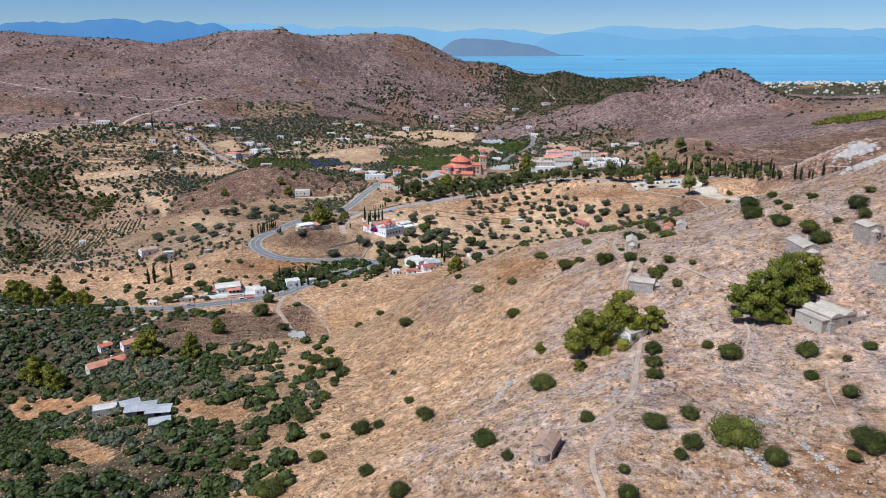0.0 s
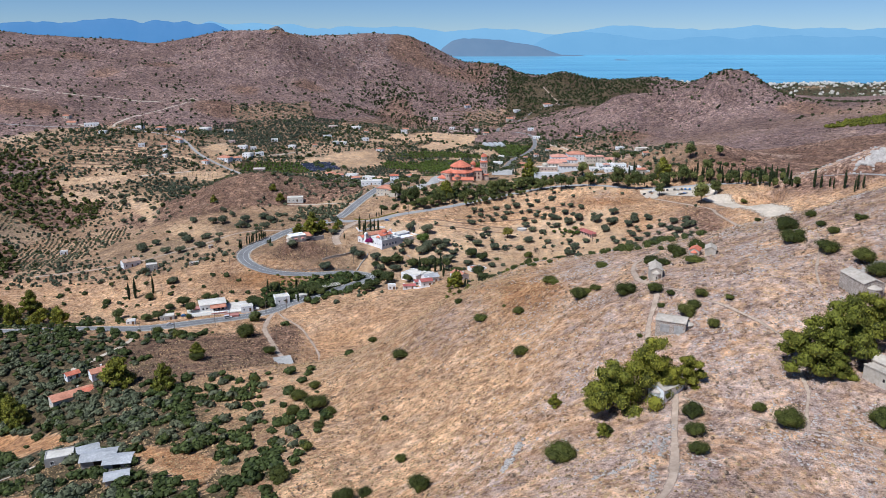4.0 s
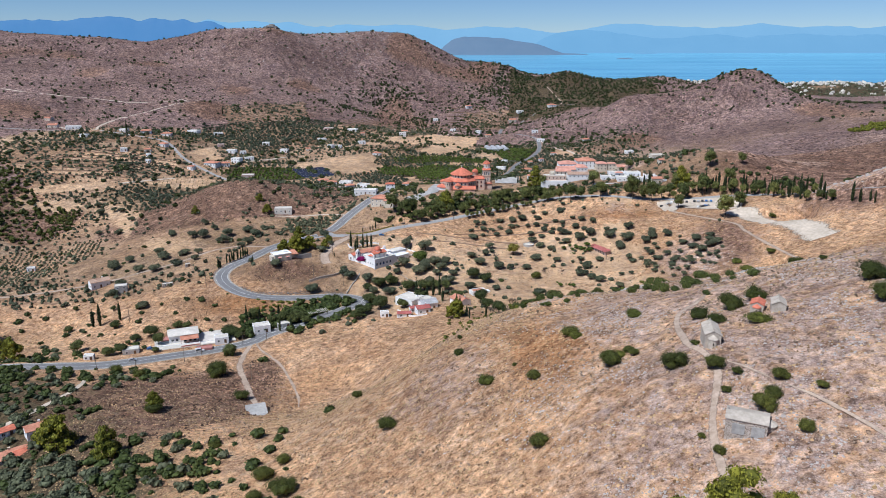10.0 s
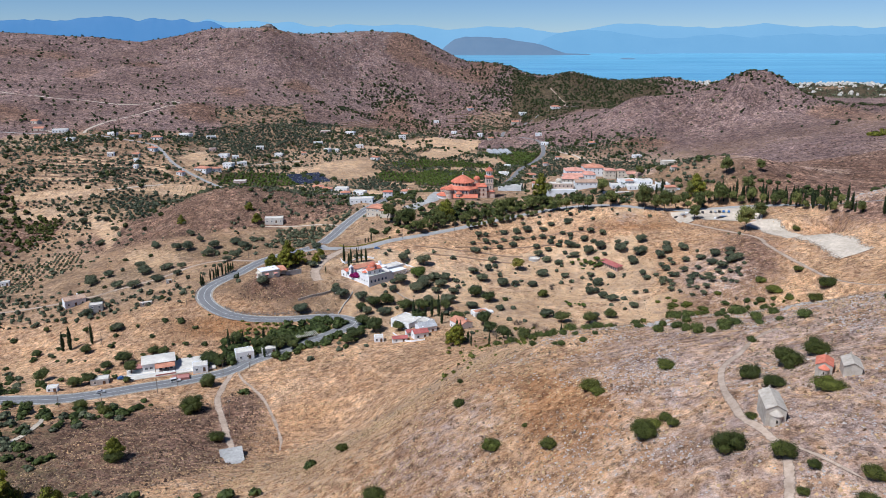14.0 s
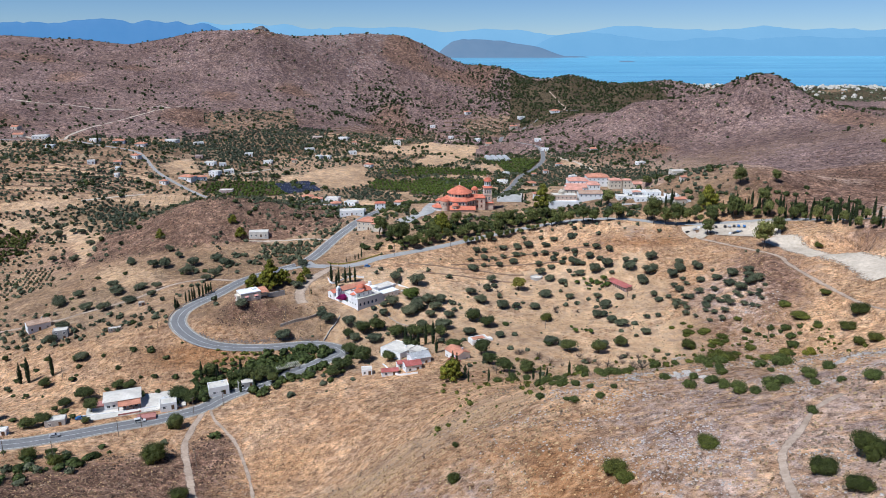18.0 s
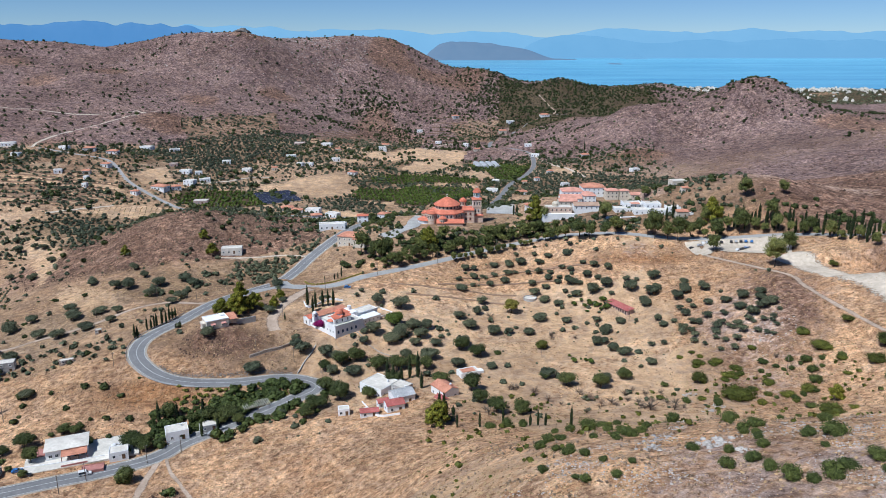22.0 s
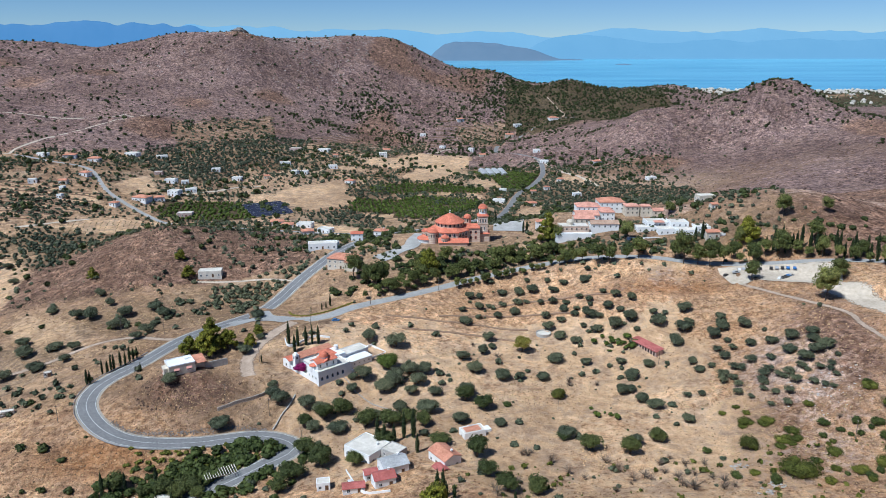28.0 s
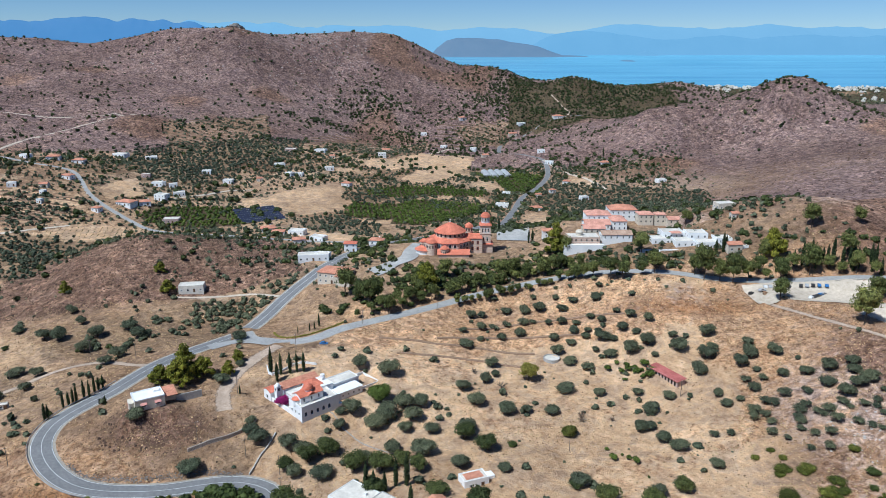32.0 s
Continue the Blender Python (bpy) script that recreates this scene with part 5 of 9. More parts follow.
def set_out(protos, spots, scale=1.0, jitter=0.12, sink=0.05, tall=1.0):
    """Stand copies of the prototypes on the ground at (x, y, radius); the prototypes take the first places."""
    r = np.random.default_rng(len(spots) * 31 + 5)
    for i, s in enumerate(spots):
        x, y = s[0], s[1]
        rad = (s[2] if len(s) > 2 else 1.0) * scale * (1 + jitter * r.standard_normal())
        rad = max(rad, 0.4)
        th = 1 + 0.14 * r.standard_normal()
        m = Matrix.LocRotScale((x, y, level(x, y) - sink * rad), Euler((0, 0, r.random() * 6.28)), None)
        p = protos[i % len(protos)]
        ob = p if i < len(protos) else copy_thing(p, m)
        ob.matrix_basis = m @ Matrix.Diagonal((rad, rad * (0.9 + 0.2 * r.random()), rad * tall * min(max(th, 0.75), 1.3), 1))


olive = tree_kind("olive_tree", "grey-green olive tree on dry tilled soil", "olive tree", "olive trees of the groves", LEAF_OLIVE, 5, 1900, 0.058, 12, 0.22, 1.15, 0.74, core=0.72)
set_out(olive, BOWL_OLIVES + VALLEY_OLIVES, 0.82)
set_out(tree_kind("young_olive_tree", "young spreading olive tree with thin open crown", "olive tree", "young orchard trees", LEAF_OLIVE, 4, 850, 0.060, 9, 0.2, 1.0, 0.6, core=0.45), YOUNG_ORCHARD, 0.85)
set_out(tree_kind("roadside_tree", "tall leafy roadside tree", "tree", "trees along the crest road", LEAF_ROADSIDE, 5, 2200, 0.048, 16, 0.40, 1.9, 0.85, 0.06, core=0.58), ROADSIDE_TREES, 0.88, tall=1.3)
set_out(tree_kind("farmyard_tree", "dense dark green tree beside the road houses", "tree", "trees round the farmyards", LEAF_TREE, 4, 1800, 0.056, 12, 0.25, 1.3, 0.8, core=0.72), FARMYARD_TREES + HAMLET_TREES, 0.85)
set_out(tree_kind("citrus_tree", "small round glossy citrus tree", "citrus tree", "citrus trees of the plot", LEAF_CITRUS, 2, 200, 0.16, 5, 0.2, 1.0, 0.85), CITRUS)


def pine_kind(variants=4, leaves=2600, leaf=0.042, seed0=640):
    """Pines: puffs of needles in tiers over a dome, on a short trunk with spreading limbs."""
    out = []
    for k in range(variants):
        r = np.random.default_rng(seed0 + k)
        bl = [(0, 0, 0.55, 0.5, 0.5, 0.32)]
        for tier, (count, reach_, z) in enumerate(((9, 0.82, 0.36), (8, 0.66, 0.62), (6, 0.46, 0.86), (4, 0.24, 1.06), (1, 0.05, 1.22))):
            for j in range(count):
                t = 2 * math.pi * (j + 0.8 * r.random()) / count
                d = reach_ * (0.72 + 0.42 * r.random())
                q = 0.19 + 0.12 * r.random()
                bl.append((d * math.cos(t), d * math.sin(t), z + 0.12 * r.standard_normal(), q * 1.15, q * 1.15, q * 0.68))
        V, Fc = [], []
        limb(V, Fc, (0, 0, -0.3), (0.03, 0.02, 0.85), 0.06, 0.03)
        for b in bl[1:14]:
            limb(V, Fc, (0, 0, 0.12 + 0.3 * r.random()), (b[0] * 0.85, b[1] * 0.85, b[2] - 0.04), 0.028, 0.010, 4)
        out.append(plant("pine_tree", "crown", (V, Fc), leaf_mass(bl, leaves, leaf, seed0 + 20 + k, 0.80), LEAF_PINE, "broad bright olive-green pine with layered boughs", "pine tree", "pines"))
    return out


set_out(pine_kind(3, 6500, 0.024, 700), PINE_SPOTS[:9], 0.90, tall=1.5)
set_out(pine_kind(), PINE_SPOTS[9:] + SIDE_PINES, 0.95, tall=1.6)


def shrub_kind(name, label, group, leaf_mat, variants, n_leaf, leaf, lump_n, squash, h):
    protos = []
    for k in range(variants):
        r = np.random.default_rng(hash_name(name) + k)
        bl = lumps(r, lump_n, 1.0, 0.0, h, squash, 0.55)
        V, Fc = [], []
        for b in bl[:5]:
            limb(V, Fc, (0, 0, -0.3), (b[0], b[1], b[2]), 0.05, 0.02, 4)
        root = tagged(new(name), label, "shrub", group)
        t = new("stem", mesh_from("stem", V, Fc, BARK))
        c_ = leaf_mass(bl, n_leaf, leaf, hash_name(name) + 9 + k, 0.68)
        c = new("foliage", mesh_from("foliage", c_[0], c_[1], leaf_mat))
        t.parent = c.parent = root
        protos.append(root)
    return protos


set_out(shrub_kind("mastic_shrub", "dense dark green rounded shrub on stony slope", "shrubs of the chapel hill", LEAF_SHRUB, 6, 4200, 0.027, 13, 0.85, 1.1), HILL_SHRUBS + RIDGE_SHRUBS + SLOPE_SHRUBS, 0.92)
set_out(shrub_kind("cushion_shrub", "low spreading yellow-green cushion shrub", "cushion shrubs", LEAF_CUSHION, 4, 4200, 0.022, 12, 0.5, 0.45), CUSHIONS, 0.82, tall=1.25)
set_out(shrub_kind("saddle_shrub", "green rounded shrub in dry grass", "shrubs of the saddle", LEAF_WOOD, 4, 1400, 0.046, 10, 0.8, 0.8), SADDLE_SHRUBS + GLADE_SHRUBS + HEAD_SHRUBS + ROW_SHRUBS, 0.72, tall=1.2)


def cypress_kind(variants=3):
    out = []
    for k in range(variants):
        bl = []
        for j in range(9):
            t = j / 8
            w = 0.074 * math.sin(math.pi * min(1.0, 0.18 + 0.80 * t)) ** 0.75 + 0.015
            bl.append((0, 0, 0.07 + 0.86 * t, w, w, 0.10))
        V, Fc = [], []
        limb(V, Fc, (0, 0, -0.05), (0, 0, 0.2), 0.022, 0.018)
        out.append(plant("cypress_tree", "crown", (V, Fc), leaf_mass(bl, 420, 0.024, 300 + k, 0.85), LEAF_CYPRESS, "slender dark cypress tree", "cypress", "cypresses"))
    return out


cyp = cypress_kind()
tall_spots = [(x, y, 7.5) for x, y in CYPRESS_ROW[:-1]] + [(*CYPRESS_ROW[-1], 4.5)] + [(x, y, 10.0) for x, y in CONVENT_CYPRESSES[:-1]] + [(*CONVENT_CYPRESSES[-1], 5.5)]
tall_spots += [(x, y, 6.0) for x, y in LOWER_CYPRESSES[:7]] + [(x, y, 12.0) for x, y in LOWER_CYPRESSES[7:]] + [(x, y, 11.0) for x, y in BELT_CYPRESSES]
tall_spots += [(229, 1275, 13.0), (-347, 1265, 12.0), (-420, 1075, 12), (74, 800, 10), (77, 803, 9), (58, 860, 11), (20, 860, 10), (-16, 539, 11), (-13, 537, 12), (-9, 538, 10), (-5, 541, 11), (-1, 541, 12), (1, 529, 9), (9, 483, 10), (11, 488, 12), (12, 482, 11), (15, 487, 9), (-96, 499, 9), (-90, 503, 8), (-58, 668, 5), (-56, 671, 5), (-54, 674, 6), (-64, 666, 4), (-118, 508, 9), (-116, 510, 8), (-111, 512, 9), (-100, 515, 9)]
r_ = np.random.default_rng(66)
belt = spline([(214, 693), (232, 684), (250, 674), (263, 651), (273, 625), (278, 597), (286, 569), (300, 540)], 3.4)
tall_spots += [(float(p[0] + r_.normal(0, 3.0)), float(p[1] + r_.normal(0, 2.2)), float(7.0 + 6.5 * r_.random())) for p in belt if r_.random() < 0.5]
set_out(cyp, tall_spots, 1.0, 0.08, 0.0)

# bare almond trees: a fan of thin twigs
bare = []
for k in range(3):
    r = np.random.default_rng(900 + k)
    V, Fc, TV, TF = [], [], [], []
    limb(V, Fc, (0, 0, -0.2), (0, 0, 0.45), 0.07, 0.05)
    for j in range(46):
        t, e = r.random() * 6.28, 0.35 + 0.9 * r.random()
        tip = np.array([math.cos(t) * math.cos(e), math.sin(t) * math.cos(e), 0.45 + 0.9 * math.sin(e)]) * (0.7 + 0.4 * r.random())
        limb(TV, TF, (0, 0, 0.4), tip, 0.028, 0.010, 3)
    root = tagged(new("bare_tree"), "leafless grey-brown almond tree", "tree", "bare almond trees")
    a, b = new("trunk", mesh_from("trunk", V, Fc, BARK)), new("twig_fan", mesh_from("twig_fan", TV, TF, TWIGS))
    a.parent = b.parent = root
    bare.append(root)
set_out(bare, BARE_TREES + ALMONDS, 1.0)
yellow = tree_kind("yellowing_tree", "tall yellow-green tree turning colour", "tree", "", LEAF_YELLOW, 1, 2200, 0.055, 13, 0.3, 1.6, 0.8, core=0.65)
set_out(yellow, [(54, 622, 5.8)])
fig = tree_kind("round_tree", "single dense round dark green tree in the field", "tree", "", LEAF_SHRUB, 1, 2400, 0.050, 11, 0.15, 1.2, 0.85)
set_out(fig, [(66, 577, 4.0)])
set_out(tree_kind("garden_tree", "broad green tree beside the white convent", "tree", "", LEAF_CITRUS, 1, 2600, 0.052, 12, 0.2, 1.3, 0.85), [(-15, 596, 6.4)])


# ---- plants beyond counting ----
def joined(name, templates, x, y, rad, material, label, category, sink=0.1, stretch=None, seed=1, lift=0.0):
    """Many small copies of a few templates in one mesh."""
    r = np.random.default_rng(seed)
    z = levels(x, y)
    n = len(x)
    which = r.integers(0, len(templates), n)
    allV, loops, total, off = [], [], [], 0
    for k, (tv, tf) in enumerate(templates):
        tv = np.array(tv, float)
        sel = np.nonzero(which == k)[0]
        if not len(sel):
            continue
        ang = r.random(len(sel)) * 6.283
        ca, sa = np.cos(ang)[:, None], np.sin(ang)[:, None]
        rr = rad[sel][:, None]
        st = (0.8 + 0.45 * r.random((len(sel), 1))) if stretch is None else stretch
        vx = (tv[None, :, 0] * ca - tv[None, :, 1] * sa) * rr + x[sel][:, None]
        vy = (tv[None, :, 0] * sa + tv[None, :, 1] * ca) * rr + y[sel][:, None]
        vz = tv[None, :, 2] * rr * st + (z[sel] - sink * rad[sel] + lift)[:, None]
        allV.append(np.stack([vx, vy, vz], -1).reshape(-1, 3))
        sizes = [len(q) for q in tf]
        flat_ = np.concatenate([np.array(q) for q in tf])
        loops.append((flat_[None, :] + (np.arange(len(sel)) * len(tv))[:, None] + off).ravel())
        total.append(np.tile(sizes, len(sel)))
        off += len(sel) * len(tv)
    V, Lp, Tt = np.concatenate(allV), np.concatenate(loops), np.concatenate(total)
    me = bpy.data.meshes.new(name)
    me.vertices.add(len(V))
    me.vertices.foreach_set("co", V.ravel())
    me.loops.add(len(Lp))
    me.loops.foreach_set("vertex_index", Lp)
    me.polygons.add(len(Tt))
    me.polygons.foreach_set("loop_start", np.concatenate([[0], np.cumsum(Tt)[:-1]]))
    me.polygons.foreach_set("loop_total", Tt)
    me.update(calc_edges=True)
    me.materials.append(material)
    return tagged(new(name, me), label, category, kind="stuff")


def small_crown(seed, n, leaf, lump_n=3, squash=0.8):
    r = np.random.default_rng(seed)
    return leaf_mass(lumps(r, lump_n, 1.0, 0.05, 0.9, squash, 0.5), n, leaf, seed, 0.9, core_mesh=ICO1)


def tuft(seed, n=5):
    """A clump of dry stalks: a ragged low cone in one piece."""
    r = np.random.default_rng(seed)
    V, Fc = [(0.15 * r.standard_normal(), 0.15 * r.standard_normal(), 0.85 + 0.3 * r.random())], []
    for k in range(n):
        t = 2 * math.pi * (k + 0.4 * r.random()) / n
        q = 0.75 + 0.4 * r.random()
        V.append((q * math.cos(t), q * math.sin(t), -0.1 if k % 2 else 0.12))
    for k in range(n):
        Fc.append((0, 1 + k, 1 + (k + 1) % n))
    return V, Fc


def rock(seed):
    r = np.random.default_rng(seed)
    v = np.array([(-1, -1, -1), (1, -1, -1), (1, 1, -1), (-1, 1, -1), (-1, -1, 1), (1, -1, 1), (1, 1, 1), (-1, 1, 1)], float)
    v = v * (0.55 + 0.4 * r.random((8, 3))) * np.array([1, 0.8, 0.55])
    return [tuple(q) for q in v], [(0, 3, 2, 1), (4, 5, 6, 7), (0, 1, 5, 4), (1, 2, 6, 5), (2, 3, 7, 6), (3, 0, 4, 7)]


def off_ways(x, y, ways, gap=0.8):
    keep = np.ones(len(x), bool)
    for w in ways:
        d, _ = w.reach(x, y)
        keep &= d > w.half + gap
    return keep


def off_platforms(x, y, margin=0.0):
    keep = np.ones(len(x), bool)
    for cx, cy, a, b, turn, _ in PLATFORMS:
        c, s = math.cos(radians(turn)), math.sin(radians(turn))
        u, v = (x - cx) * c + (y - cy) * s, -(x - cx) * s + (y - cy) * c
        keep &= np.maximum(np.abs(u) - a, np.abs(v) - b) > margin
    return keep


def scatter(n, x0, x1, y0, y1, density, seed, ways=GROUND_WAYS, gap=0.8):
    r = np.random.default_rng(seed)
    x, y = x0 + (x1 - x0) * r.random(n), y0 + (y1 - y0) * r.random(n)
    k = r.random(n) < density(x, y)
    x, y = x[k], y[k]
    k = off_ways(x, y, ways, gap) & off_platforms(x, y, 1.0)
    return x[k], y[k]


OUTCROP = [(85, 411), (77, 395), (70, 384), (67, 379), (63, 373), (129, 491), (124, 486), (123, 508), (62, 370)]
ALL_WAYS = GROUND_WAYS + FOOTPATHS
TUFTS = [tuft(k) for k in range(5)]
ROCKS = [rock(k) for k in range(5)]
CUSHION = [small_crown(110 + k, 7, 0.5, 1, 0.6) for k in range(4)]
tx, ty = scatter(105000, -150, 215, 85, 420, lambda x, y: (0.45 + 0.5 * (lattice(x / 14, y / 14, 31) > -0.1)) * (1 - 0.5 * soft(330, 420, y)) * (1 - 0.55 * soft(15, 60, x)), 41, ALL_WAYS, 0.2)
joined("dry_grass_tufts", TUFTS, tx, ty, 0.16 + 0.34 * np.random.default_rng(3).random(len(tx)) ** 2.0, DRY_TUFT, "dry straw and brown grass tufts on the slope", "dry grass", seed=3)
tx, ty = scatter(56000, -150, 215, 85, 420, lambda x, y: np.clip(0.05 + 0.16 * soft(15, 60, x) + 0.75 * lattice(x / 9, y / 9, 33), 0, 1), 43, ALL_WAYS, 0.3)
joined("dead_scrub", CUSHION, tx, ty, 0.20 + 0.42 * np.random.default_rng(4).random(len(tx)) ** 2.2, GREY_TUFT, "grey-brown dead thorny scrub cushions", "dry scrub", seed=4)
tx, ty = scatter(120000, -40, 215, 85, 380, lambda x, y: np.clip(soft(-5, 60, x) * (0.16 + 1.2 * lattice(x / 10, y / 10, 35) + 0.4 * lattice(x / 3, y / 3, 36)), 0, 1), 45, ALL_WAYS, 0.0)
joined("rubble", ROCKS, tx, ty, 0.10 + 0.30 * np.random.default_rng(5).random(len(tx)) ** 2.8, PALE_STONE, "pale limestone rubble strewn over the chapel hill", "stones", sink=0.0, seed=5)
tx, ty = scatter(110000, -290, -60, 300, 830, lambda x, y: 0.75 * (zones(x, y, x)[:, 1] > 0.42), 47)
joined("heath_scrub", TUFTS, tx, ty, 0.16 + 0.40 * np.random.default_rng(6).random(len(tx)) ** 2, RUST_TUFT, "low rusty brown heath scrub on the knolls", "dry scrub", seed=6)
tx, ty = scatter(110000, -260, 260, 420, 720, lambda x, y: 0.16 + 0.4 * (lattice(x / 18, y / 18, 37) > 0.15), 49)
tx2, ty2 = tx, ty
tx, ty = scatter(60000, -300, -55, 300, 870, lambda x, y: (zones(x, y, x)[:, 1] > 0.45) * np.clip(0.35 + 0.9 * lattice(x / 6, y / 6, 38), 0, 1), 48)
joined("brown_heather", TUFTS, tx, ty, 0.30 + 0.55 * np.random.default_rng(33).random(len(tx)) ** 1.5, DARK_HEATHER, "dark brown heather clumps on the knolls", "dry scrub", seed=44)
tx, ty = tx2, ty2
joined("field_weeds", TUFTS, tx, ty, 0.18 + 0.36 * np.random.default_rng(7).random(len(tx)) ** 2, DRY_TUFT, "dry weeds and grass tufts in the fields", "dry grass", seed=7)

SMALL = [small_crown(60 + k, 20, 0.34, 2) for k in range(4)]
TINY = [small_crown(90 + k, 12, 0.40, 1) for k in range(5)]
FINE = [small_crown(80 + k, 64, 0.21, 4) for k in range(4)]


def valley_wood(x, y):
    """Woods of the side valley below the knoll."""
    d = 1.5 * blob(x, y, -225, 350, 66, 80, 25) + 1.4 * blob(x, y, -130, 235, 62, 60, 35) + 1.5 * blob(x, y, -80, 175, 36, 40) + 1.1 * blob(x, y, -295, 470, 44, 50)
    d += 1.2 * blob(x, y, -78, 270, 14, 44, 25) + 1.1 * blob(x, y, -190, 250, 66, 66) + 1.0 * blob(x, y, -150, 420, 18, 10, 30) + 0.9 * blob(x, y, -260, 420, 60, 30) + 1.4 * blob(x, y, -120, 302, 34, 18)
    d *= 1 - 0.98 * np.clip(1.4 * blob(x, y, -122, 380, 34, 42, -15), 0, 1) - 0.9 * blob(x, y, -120, 252, 20, 8, 0) - 0.9 * blob(x, y, -168, 345, 10, 8) - 0.8 * blob(x, y, -105, 200, 8, 20, 30) - 0.8 * blob(x, y, -150, 205, 10, 14)
    d = d * np.where(within(WOOD_CLEARINGS, x + 5 * lattice(x / 8, y / 8, 52), y), 0.03, 1.0)
    return np.clip(d * (1.0 + 0.9 * lattice(x / 13, y / 13, 51)), 0, 1)


grey = lambda x, y: np.clip(0.12 + 0.75 * within(WOOD_GROVES, x, y) + 0.35 * blob(x, y, -215, 365, 55, 60, 20) + 0.7 * blob(x, y, -125, 268, 30, 14) + 0.6 * blob(x, y, -300, 470, 50, 40), 0, 1)
tx, ty = scatter(7600, -390, -40, 100, 520, lambda x, y: valley_wood(x, y) * grey(x, y), 53)
joined("olive_wood", FINE, tx, ty, 1.5 + 1.6 * np.random.default_rng(8).random(len(tx)), LEAF_OLIVE, "dense grey-green olive wood filling the side valley", "olive wood", seed=8)
tx, ty = scatter(8200, -390, -40, 100, 500, lambda x, y: valley_wood(x, y) * (1 - 0.85 * grey(x, y)), 54)
joined("ravine_thicket", FINE, tx, ty, 1.1 + 2.3 * np.random.default_rng(9).random(len(tx)) ** 1.5, LEAF_WOOD, "fresh green thicket along the ravine", "thicket", seed=9)


def grove(x, y):
    """Far olive groves: dense in some plots, open in others."""
    plot = lattice(x / 55, y / 40, 61) + 0.6 * lattice(x / 130, y / 90, 62)
    inside = soft(-760, -600, x) * soft(560, 700, y + 0.6 * np.abs(x + 60)) * (1 - soft(-60, 20, y - (1325 + 0.68 * np.minimum(0, x + 150) - 0.25 * np.maximum(0, x)))) * (1 - soft(300, 420, x))
    inside *= 1 - blob(x, y, -215, 765, 85, 48, 8) * 1.2
    inside *= 1 - 0.97 * soft(-175, -130, x) * (1 - soft(700, 760, y + 0.2 * x))
    inside *= 1 - 0.95 * np.clip(1.8 * blob(x, y, -225, 660, 85, 65), 0, 1)
    inside *= 1 - 1.1 * blob(x, y, 10, 780, 45, 35) - 1.1 * blob(x, y, 130, 800, 70, 35)
    inside = inside * np.where((y > 860) & (tints(x, y)[:, 0] > 0.45), 0.08, 1.0)
    free = ~within(BARE_FAR + BARE_NEAR + ORCHARD_PLOTS + OLIVE_PLOTS + GULLIES + ROW_PLOTS + MEADOWS, x, y)
    return np.clip(inside * (0.50 + 0.50 * (plot > 0.03)) * np.where(free, 1.0, 0.06) * (1 - soft(215, 290, x + 0.12 * (900 - y))), 0, 1)


tx, ty = scatter(56000, -800, 460, 560, 1420, grove, 63)
joined("far_olive_groves", TINY, tx, ty, 0.9 + 1.6 * np.random.default_rng(10).random(len(tx)), LEAF_OLIVE, "grey-green olive groves across the valley floor", "olive grove", seed=10)
tx, ty = scatter(6500, -620, 300, 760, 1420, lambda x, y: 0.55 * grove(x, y) + 0.25 * blob(x, y, -60, 1260, 260, 60) + 0.3 * blob(x, y, 150, 1230, 60, 90), 64)
joined("far_garden_trees", SMALL, tx, ty, 1.8 + 2.2 * np.random.default_rng(11).random(len(tx)), LEAF_TREE, "dark green garden trees among the village houses", "trees", seed=11)
def plant_rows(plots, gap, turn, jitter, keep, seed):
    """Points in rows over the plots, with gaps where trees have died."""
    r = np.random.default_rng(seed)
    xs, ys = [], []
    for p in plots:
        q = np.array(p, float)
        m, reach_ = q.mean(0), np.ptp(q, axis=0).max() * 0.75
        u, v = np.meshgrid(np.arange(-reach_, reach_, gap), np.arange(-reach_, reach_, gap))
        c, s = math.cos(radians(turn)), math.sin(radians(turn))
        x = m[0] + u.ravel() * c - v.ravel() * s + r.normal(0, jitter, u.size)
        y = m[1] + u.ravel() * s + v.ravel() * c + r.normal(0, jitter, u.size)
        k = within([p], x, y) & (r.random(len(x)) < keep)
        xs.append(x[k])
        ys.append(y[k])
    x, y = np.concatenate(xs), np.concatenate(ys)
    k = off_ways(x, y, GROUND_WAYS, 1.5) & off_platforms(x, y, 2.0)
    return x[k], y[k], r


ox, oy, r_ = plant_rows(ORCHARD_PLOTS, 4.4, 8, 0.6, 0.90, 12)
joined("pistachio_orchard", SMALL, ox, oy, 1.6 + 0.8 * r_.random(len(ox)), LEAF_CITRUS, "dense green pistachio orchards planted in rows", "orchard", seed=12)
ox, oy, r_ = plant_rows(OLIVE_PLOTS, 5.0, 20, 1.3, 0.84, 13)
joined("olive_plots", SMALL, ox, oy, 1.3 + 1.3 * r_.random(len(ox)), LEAF_OLIVE, "close-set grey-green olive groves of the valley", "olive grove", seed=13)
ox, oy, r_ = plant_rows(ROW_PLOTS, 4.2, 14, 0.35, 0.93, 14)
joined("young_orchard", TINY, ox, oy, 1.1 + 0.6 * r_.random(len(ox)), LEAF_OLIVE, "young olive orchard set out in close rows", "orchard", seed=14)
ox, oy, r_ = plant_rows(GULLIES, 5.0, 33, 2.6, 0.72, 15)
joined("gully_scrub", SMALL, ox, oy, 1.2 + 2.6 * r_.random(len(ox)) ** 1.6, LEAF_SHRUB, "dark scrub and thickets along the dry gully", "scrub", seed=15)
ox, oy, r_ = plant_rows(MEADOWS, 2.2, 10, 0.7, 0.9, 17)
